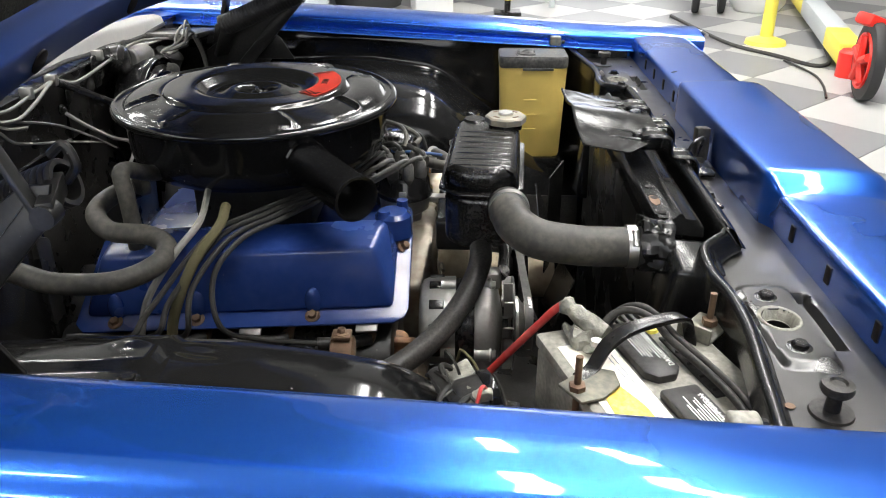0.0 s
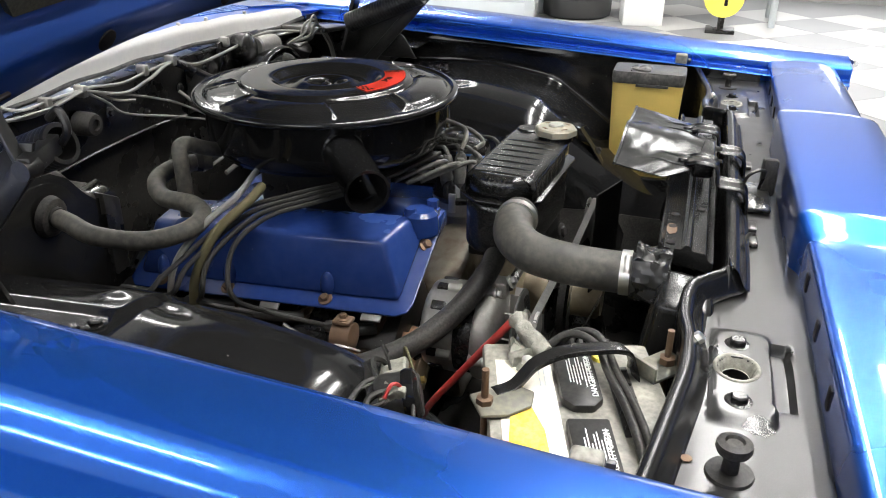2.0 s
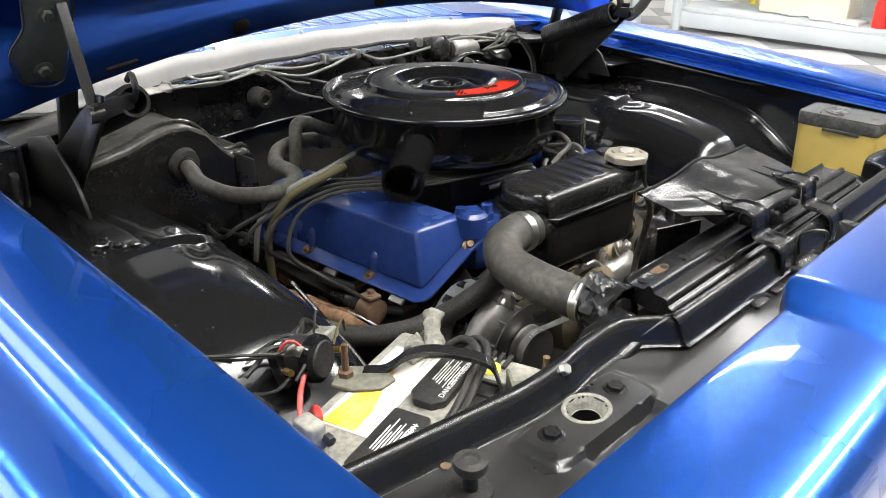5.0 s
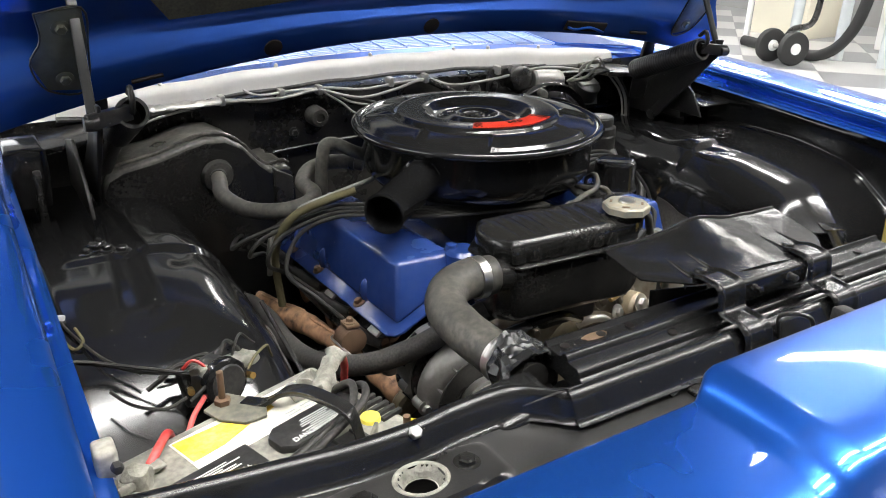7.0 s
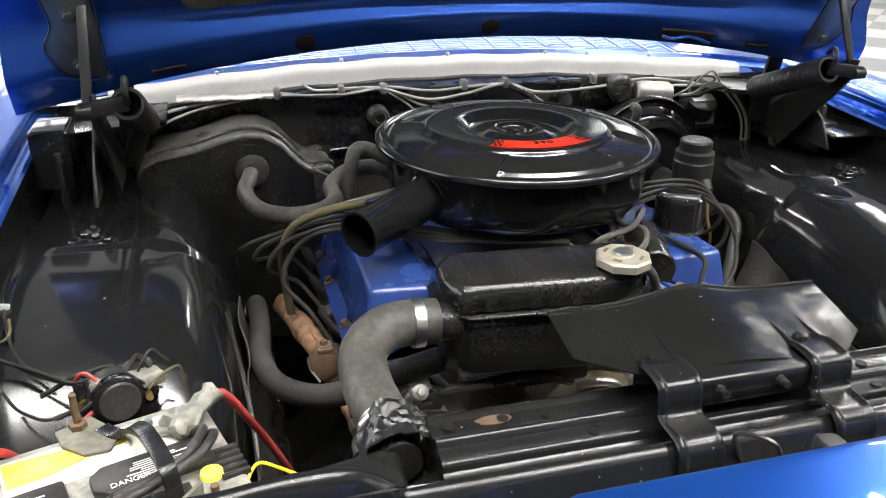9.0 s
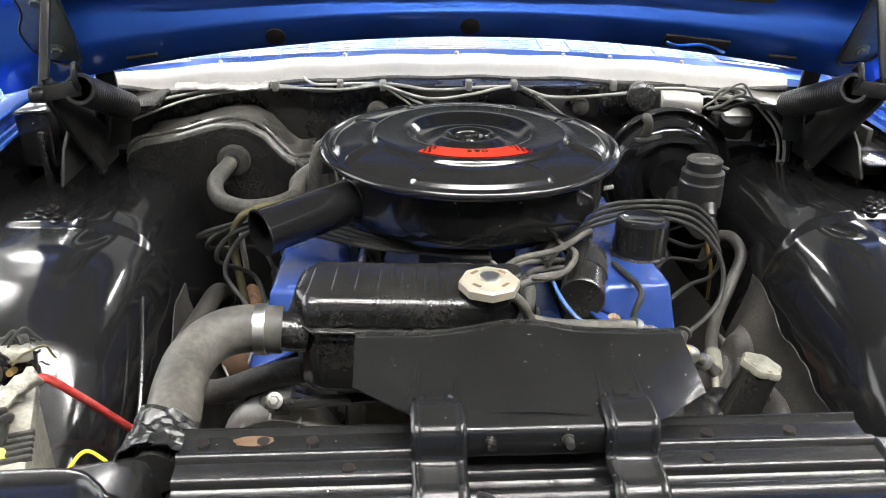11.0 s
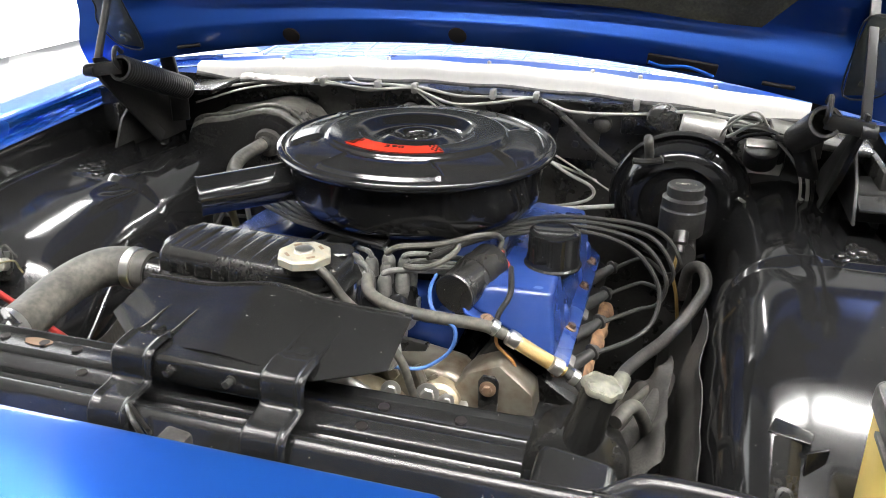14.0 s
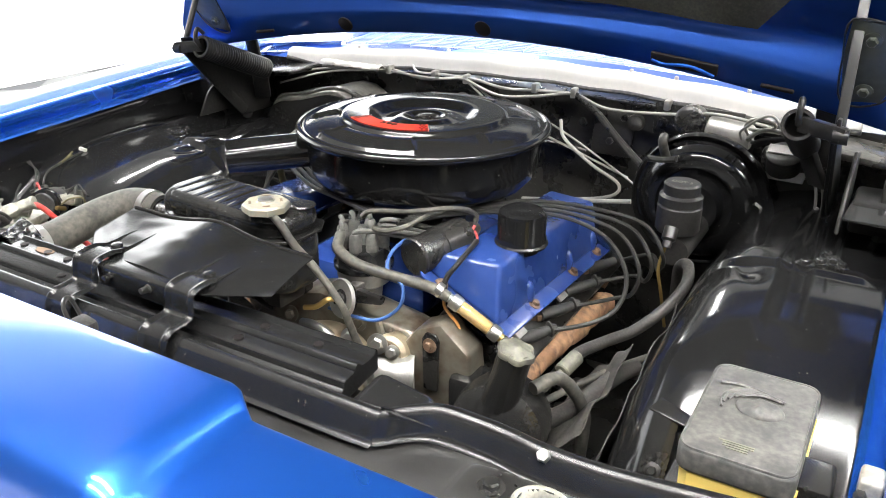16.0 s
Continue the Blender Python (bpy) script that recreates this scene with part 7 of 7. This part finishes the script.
cable("breather_hose", [(-0.262, 0.448, 0.84), (-0.258, 0.450, 0.875), (-0.252, 0.455, 0.92), (-0.242, 0.462, 0.943), (-0.222, 0.462, 0.944), (-0.195, 0.45, 0.93), (-0.17, 0.44, 0.92)], 0.0115, DUSTY, "short dusty breather hose beside the air cleaner", "hose", 14)
clamped_hose("heater_hose", [(-0.175, -0.015, 0.838), (-0.225, -0.026, 0.836), (-0.275, -0.022, 0.822), (-0.325, 0.005, 0.788), (-0.37, 0.055, 0.752), (-0.415, 0.12, 0.735), (-0.430, 0.20, 0.730), (-0.425, 0.30, 0.725), (-0.425, 0.42, 0.70), (-0.43, 0.52, 0.62)], 0.0155, RUBBER, "black heater hose sweeping past the manifold", "heater hose")


def plug_wires():
    for k, y in enumerate([0.14, 0.255, 0.37, 0.485]):
        a = [(0.0, 0.13 + 0.006 * k, 0.895), (-0.10, 0.170 + 0.007 * k, 0.889), (-0.17, 0.20 + 0.010 * k, 0.885 + 0.002 * k), (-0.24, 0.245 + 0.014 * k, 0.883 + 0.002 * k), (-0.30, 0.29 + 0.016 * k, 0.878),
             (-0.355 - 0.020 * k, 0.315 + 0.022 * k, 0.850 - 0.006 * k), (-0.385 - 0.018 * k, 0.305 + 0.035 * k, 0.795 + 0.004 * k), (-0.350 - 0.006 * k, (y + 0.13 - 0.012 * k), 0.755), (-0.325, y + 0.05, 0.733)]
        root = thing("plug_wire", (-0.3, y, 0.72), "dusty black spark plug wire looping over the valve cover", "spark plug wire", "spark plug wires")
        part("lead", tube(a, 0.0037, 8), WIRE, root)
        part("boot", tube([(-0.327, y + 0.055, 0.734), (-0.318, y + 0.01, 0.731), (-0.306, y - 0.015, 0.730)], 0.0088, 10), BLACKP, root)
        part("plug", lathe([(0.009, 0), (0.009, 0.012), (0.006, 0.014), (0.006, 0.03)], (-0.309, y - 0.012, 0.730), (0.9, -0.2, 0.1), 6), BOLT, root)
    for k, y in enumerate([0.14, 0.235, 0.335, 0.44]):
        a = [(0.07, 0.11 + 0.01 * k, 0.895), (0.12, 0.21 + 0.012 * k, 0.888), (0.185, 0.275 + 0.012 * k, 0.882 + 0.003 * k), (0.26, 0.30 + 0.02 * k, 0.882), (0.335 + 0.01 * k, 0.30 + 0.03 * k, 0.862),
             (0.378 + 0.010 * k, 0.285 + 0.032 * k, 0.815), (0.378 + 0.004 * k, 0.26 + 0.055 * k, 0.770), (0.350, y + 0.090, 0.748), (0.296, y + 0.042, 0.740)]
        root = thing("plug_wire", (0.3, y, 0.71), "dusty black spark plug wire looping over the valve cover", "spark plug wire", "spark plug wires")
        part("lead", tube(a, 0.0036, 8), WIRE, root)
        part("boot", tube([(0.303, y + 0.056, 0.742), (0.286, y + 0.028, 0.739), (0.262, y - 0.004, 0.735)], lambda q: 0.0068 + 0.0045 * q, 12), BLACKP, root)
        part("collar", lathe([(0.007, 0), (0.0125, 0.001), (0.0125, 0.004), (0.007, 0.006)], (0.299, y + 0.050, 0.7415), (-0.6, -0.75, -0.1), 14), BLACKP, root)
        part("plug", lathe([(0.009, 0), (0.009, 0.012), (0.006, 0.014), (0.006, 0.03)], (0.264, y, 0.734), (-0.6, -0.75, -0.1), 6), BOLT, root)


cable("coil_lead", [(0.014, 0.098, 0.900), (0.035, 0.095, 0.914), (0.085, 0.115, 0.916), (0.135, 0.175, 0.912), (0.150, 0.212, 0.892), (0.147, 0.207, 0.868)], 0.0042, DUSTY, "dusty grey coil lead from the distributor cap", "ignition lead", 8)
cable("coil_lead", [(0.046, 0.082, 0.893), (0.072, 0.075, 0.896), (0.096, 0.092, 0.902), (0.108, 0.12, 0.908), (0.10, 0.16, 0.90), (0.10, 0.22, 0.886)], 0.0042, DUSTY, "dusty grey plug lead bending over the distributor", "ignition lead", 8)
plug_wires()
cable("cloth_hose", [(-0.255, 0.32, 0.905), (-0.305, 0.315, 0.900), (-0.355, 0.335, 0.875), (-0.378, 0.355, 0.83), (-0.380, 0.37, 0.78), (-0.372, 0.375, 0.70)], 0.0068, FABRIC, "old cloth-covered hose over the valve cover", "hose", 10)
cable("vacuum_tube", [(-0.20, 0.36, 0.905), (-0.28, 0.35, 0.893), (-0.335, 0.37, 0.87), (-0.372, 0.40, 0.82), (-0.375, 0.42, 0.74)], 0.0048, GREYW, "thin tube beside the cloth hose", "tube", 8)


# wiring along the cowl
for k, pts in enumerate(([(-0.62, 0.64, 0.955), (-0.52, 0.68, 0.972), (-0.43, 0.70, 0.982), (-0.346, 0.712, 0.984), (-0.25, 0.708, 0.973), (-0.144, 0.708, 0.987), (-0.05, 0.706, 0.976), (0.03, 0.708, 0.98), (0.107, 0.712, 0.982)],
                         [(-0.60, 0.62, 0.94), (-0.50, 0.67, 0.968), (-0.40, 0.70, 0.978), (-0.346, 0.708, 0.98), (-0.22, 0.702, 0.978), (-0.144, 0.704, 0.984), (-0.08, 0.698, 0.955), (-0.04, 0.69, 0.945)],
                         [(-0.144, 0.704, 0.985), (-0.06, 0.695, 0.962), (0.02, 0.70, 0.968), (0.107, 0.708, 0.982), (0.18, 0.705, 0.962), (0.30, 0.70, 0.968), (0.40, 0.68, 0.985), (0.50, 0.67, 0.975), (0.60, 0.63, 0.955)],
                         [(-0.296, 0.757, 1.018), (-0.30, 0.738, 1.0), (-0.27, 0.715, 0.985), (-0.2, 0.71, 0.988), (-0.144, 0.71, 0.986)],
                         [(0.38, 0.748, 1.014), (0.378, 0.73, 0.99), (0.40, 0.71, 0.972), (0.46, 0.69, 0.966), (0.53, 0.67, 0.968)],
                         [(0.107, 0.71, 0.982), (0.16, 0.70, 0.955), (0.22, 0.67, 0.915), (0.28, 0.64, 0.88)])):
    cable("wiring", pts, (0.003, 0.0024, 0.0032, 0.0026, 0.0026, 0.007)[k], (GREYW, GREYW, GREYW, SEAL, SEAL, WORN)[k], "dusty grey wiring strung along the firewall top", "wiring", 8, "cowl wiring")
cable("wiring", [(-0.144, 0.704, 0.984), (-0.10, 0.70, 0.955), (-0.066, 0.70, 0.928), (0.0, 0.70, 0.905), (0.068, 0.70, 0.885), (0.15, 0.70, 0.858), (0.24, 0.70, 0.828)], 0.0024, GREYW, "thin dusty wire drooping across the firewall", "wiring", 6, "cowl wiring")
cable("wiring", [(-0.144, 0.702, 0.985), (-0.05, 0.698, 0.957), (0.03, 0.698, 0.930), (0.096, 0.698, 0.903), (0.192, 0.698, 0.853), (0.278, 0.698, 0.804)], 0.0022, GREYW, "thin dusty wire drooping across the firewall", "wiring", 6, "cowl wiring")
for x in (-0.346, -0.225, -0.144, 0.02, 0.107, 0.30):
    solo("wiring_clip", box((x, 0.712, 0.984), (0.012, 0.022, 0.020), r=0.003), ALLOY, "small metal wiring clip on the firewall", "clip", "", "wiring clips")
solo("wiring_cover", surface(lambda u, v: (-0.525 + 0.17 * u, 0.692 - 0.014 * math.cos(3.1 * v) + 0.003 * noise.noise((9 * u, 2 * v, 5)), 0.984 + 0.009 * math.sin(3.1 * v) + 0.004 * noise.noise((14 * u, 3 * v, 1))), 40, 8, 0.002), ALLOY, "worn foil-wrapped wiring bundle on the firewall", "wiring")


# ---- washer bottle ----
def washer_bottle():
    root = thing("washer_bottle", (0.64, -0.165, 0.68), "yellowed plastic washer bottle with a grey hinged lid", "washer bottle")
    c = Vector((0.640, -0.160, 0))
    bm = bmesh.new()
    rows = []
    for z, hx, hy in ((0.69, 0.042, 0.066), (0.70, 0.045, 0.069), (0.80, 0.047, 0.073), (0.905, 0.049, 0.077)):
        rows.append([bm.verts.new(c + Vector((x * hx, y * hy, z))) for x, y in ((-1, -0.8), (-0.8, -1), (0.8, -1), (1, -0.8), (1, 0.8), (0.8, 1), (-0.8, 1), (-1, 0.8))])
    for a, b in zip(rows, rows[1:]):
        for k in range(8):
            bm.faces.new((a[k], a[(k + 1) % 8], b[(k + 1) % 8], b[k]))
    bm.faces.new(rows[0][::-1]), bm.faces.new(rows[-1])
    part("bottle", bm, TANKY, root)
    for k in range(3):
        part("level_mark", box((0.592, -0.155, 0.76 + 0.035 * k), (0.003, 0.03, 0.003)), TANKY, root)
    corner = [(a * 0.0495 + 0.014 * (math.cos(t) - a), b * 0.079 + 0.014 * (math.sin(t) - b)) for a, b, k in ((1, 1, 0), (-1, 1, 1), (-1, -1, 2), (1, -1, 3)) for t in [radians(90 * k + 15 * i) for i in range(7)]]
    lid = part("lid", prism(corner, 0.026, Matrix.Translation((0.638, -0.160, 0.904)), 0.0045, 3), GREYP, root, "dusty grey moulded lid")
    for k in range(4):
        part("lid_print", box((0.634 + 0.002 * (k % 2), -0.212 - 0.0032 * k, 0.9305), (0.030 - 0.004 * k, 0.0016, 0.0008)), PLATE, lid, "faint tan print")
    bm = bmesh.new()
    bmesh.ops.create_uvsphere(bm, u_segments=28, v_segments=14, radius=1.0)
    bm.transform(Matrix.Translation((0.642, -0.150, 0.9285)) @ Matrix.Diagonal((0.021, 0.018, 0.009, 1)))
    for w in bm.verts:
        w.co += 0.004 * Vector((noise.noise(w.co * 75), noise.noise(w.co * 75 + Vector((3, 0, 0))), 0.7 * noise.noise(w.co * 110)))
    part("emblem", bm, GREYP, lid)
    for k in range(5):
        # raised strokes that fan out above and beside the emblem
        r = 0.026 + 0.0032 * k
        part("raised_stroke", tube([(0.645 + r * math.cos(t), -0.150 + 0.85 * r * math.sin(t), 0.9322) for t in [radians(60 + 14 * k + 22 * i) for i in range(5)]], 0.0011 + 0.0001 * k, 6, 3), GREYP, lid)
    part("raised_stroke", tube([(0.600, -0.122, 0.9322), (0.620, -0.119, 0.9326), (0.640, -0.1225, 0.9326), (0.660, -0.130, 0.9322)], 0.0016, 6), GREYP, lid)
    part("lid_edge", tube([(0.638 + 0.965 * x, -0.160 + 0.975 * y, 0.9298) for x, y in corner + corner[:1]], 0.0012, 6, 1), GREYP, lid)
    part("hinge_tab", box((0.588, -0.17, 0.903), (0.006, 0.07, 0.006), r=0.001), GREYP, lid)
    part("stay", box((0.69, -0.19, 0.86), (0.05, 0.05, 0.10), r=0.006), SATIN, root)
    part("stand", box((0.64, -0.16, 0.674), (0.10, 0.15, 0.03), r=0.004), SATIN, root)
    root.location.z -= 0.010
    return root


washer_bottle()
for s in (-1, 1):
    b = thing("hood_bumper", (s * 0.742, -0.19, 0.915), "pale grey rubber hood bumper block on the fender flange", "rubber bumper", "fender bumpers")
    part("block", box((s * 0.738, -0.222, 0.926), (0.018, 0.026, 0.026), r=0.004, seg=3), CASE, b)
    part("screw", hexbolt((s * 0.732, -0.236, 0.926), 0.005, (0, -1, 0), False), WORN, b)

# tube clip and bracket on the apron behind the washer bottle
brk = thing("apron_bracket", (0.55, -0.05, 0.77), "satin black bent bracket on the wheel apron", "bracket")
part("top_flange", prism([(-0.022, -0.004), (0.024, -0.004), (0.026, 0.014), (-0.018, 0.020)], 0.004, pose(0.535, -0.030, 0.801, 14, 4, -12), 0.0015), SATIN, brk)
part("upright", surface(lambda u, v: (0.520 + 0.030 * v, -0.032 - 0.020 * math.sin(1.6 * u) - 0.055 * u, 0.800 - 0.115 * u + 0.006 * math.sin(3.1 * v)), 16, 8, 0.003), SATIN, brk)
part("gusset", prism([(0, 0), (0.030, 0), (0.026, -0.05), (0.004, -0.062)], 0.004, pose(0.552, -0.045, 0.795, 90, 0, 30), 0.0015), SATIN, brk)
part("screw", hexbolt((0.536, -0.072, 0.752), 0.006, (0, -0.8, 0.6)), HINGEB, brk)


# ---- floor tiles ----
def floor_tiles():
    size = 0.60
    turn = Matrix.Translation((4.16, -1.94, 0)) @ pose(0, 0, 0, 0, 0, 42)
    shared = []
    for mat in (TILE, TILE2):
        bm = box((0, 0, -0.003), (size - 0.004, size - 0.004, 0.006))
        me = bpy.data.meshes.new("tile")
        bm.to_mesh(me)
        bm.free()
        me.materials.append(mat)
        shared.append(me)
    rest = [bmesh.new(), bmesh.new()]
    for i in range(-28, 29):
        for j in range(-28, 29):
            m = turn @ Matrix.Translation((size * (i + 0.5), size * (j + 0.5), 0))
            p = m.translation
            if not (-9.3 < p.x < 8.3 and -7 < p.y < 10):
                continue
            k = (i + j) % 2
            if 2.0 < p.x < 7.6 and -4.2 < p.y < 5.2 and p.x - abs(p.y) > -0.2:
                ob = new("tile", shared[k])
                ob.parent = FLOOR
                ob.matrix_parent_inverse = Matrix.Translation(-FLOOR.location)
                ob.matrix_basis = m
            else:
                q = [rest[k].verts.new(m @ Vector((a * (size - 0.004), b * (size - 0.004), 0.0))) for a, b in ((-0.5, -0.5), (0.5, -0.5), (0.5, 0.5), (-0.5, 0.5))]
                rest[k].faces.new(q)
    for bm, mat in zip(rest, (TILE, TILE2)):
        ob = mesh_object("distant_tiles", bm, mat, FLOOR.location)
        ob.parent = FLOOR
        tagged(ob, kind="stuff")


floor_tiles()
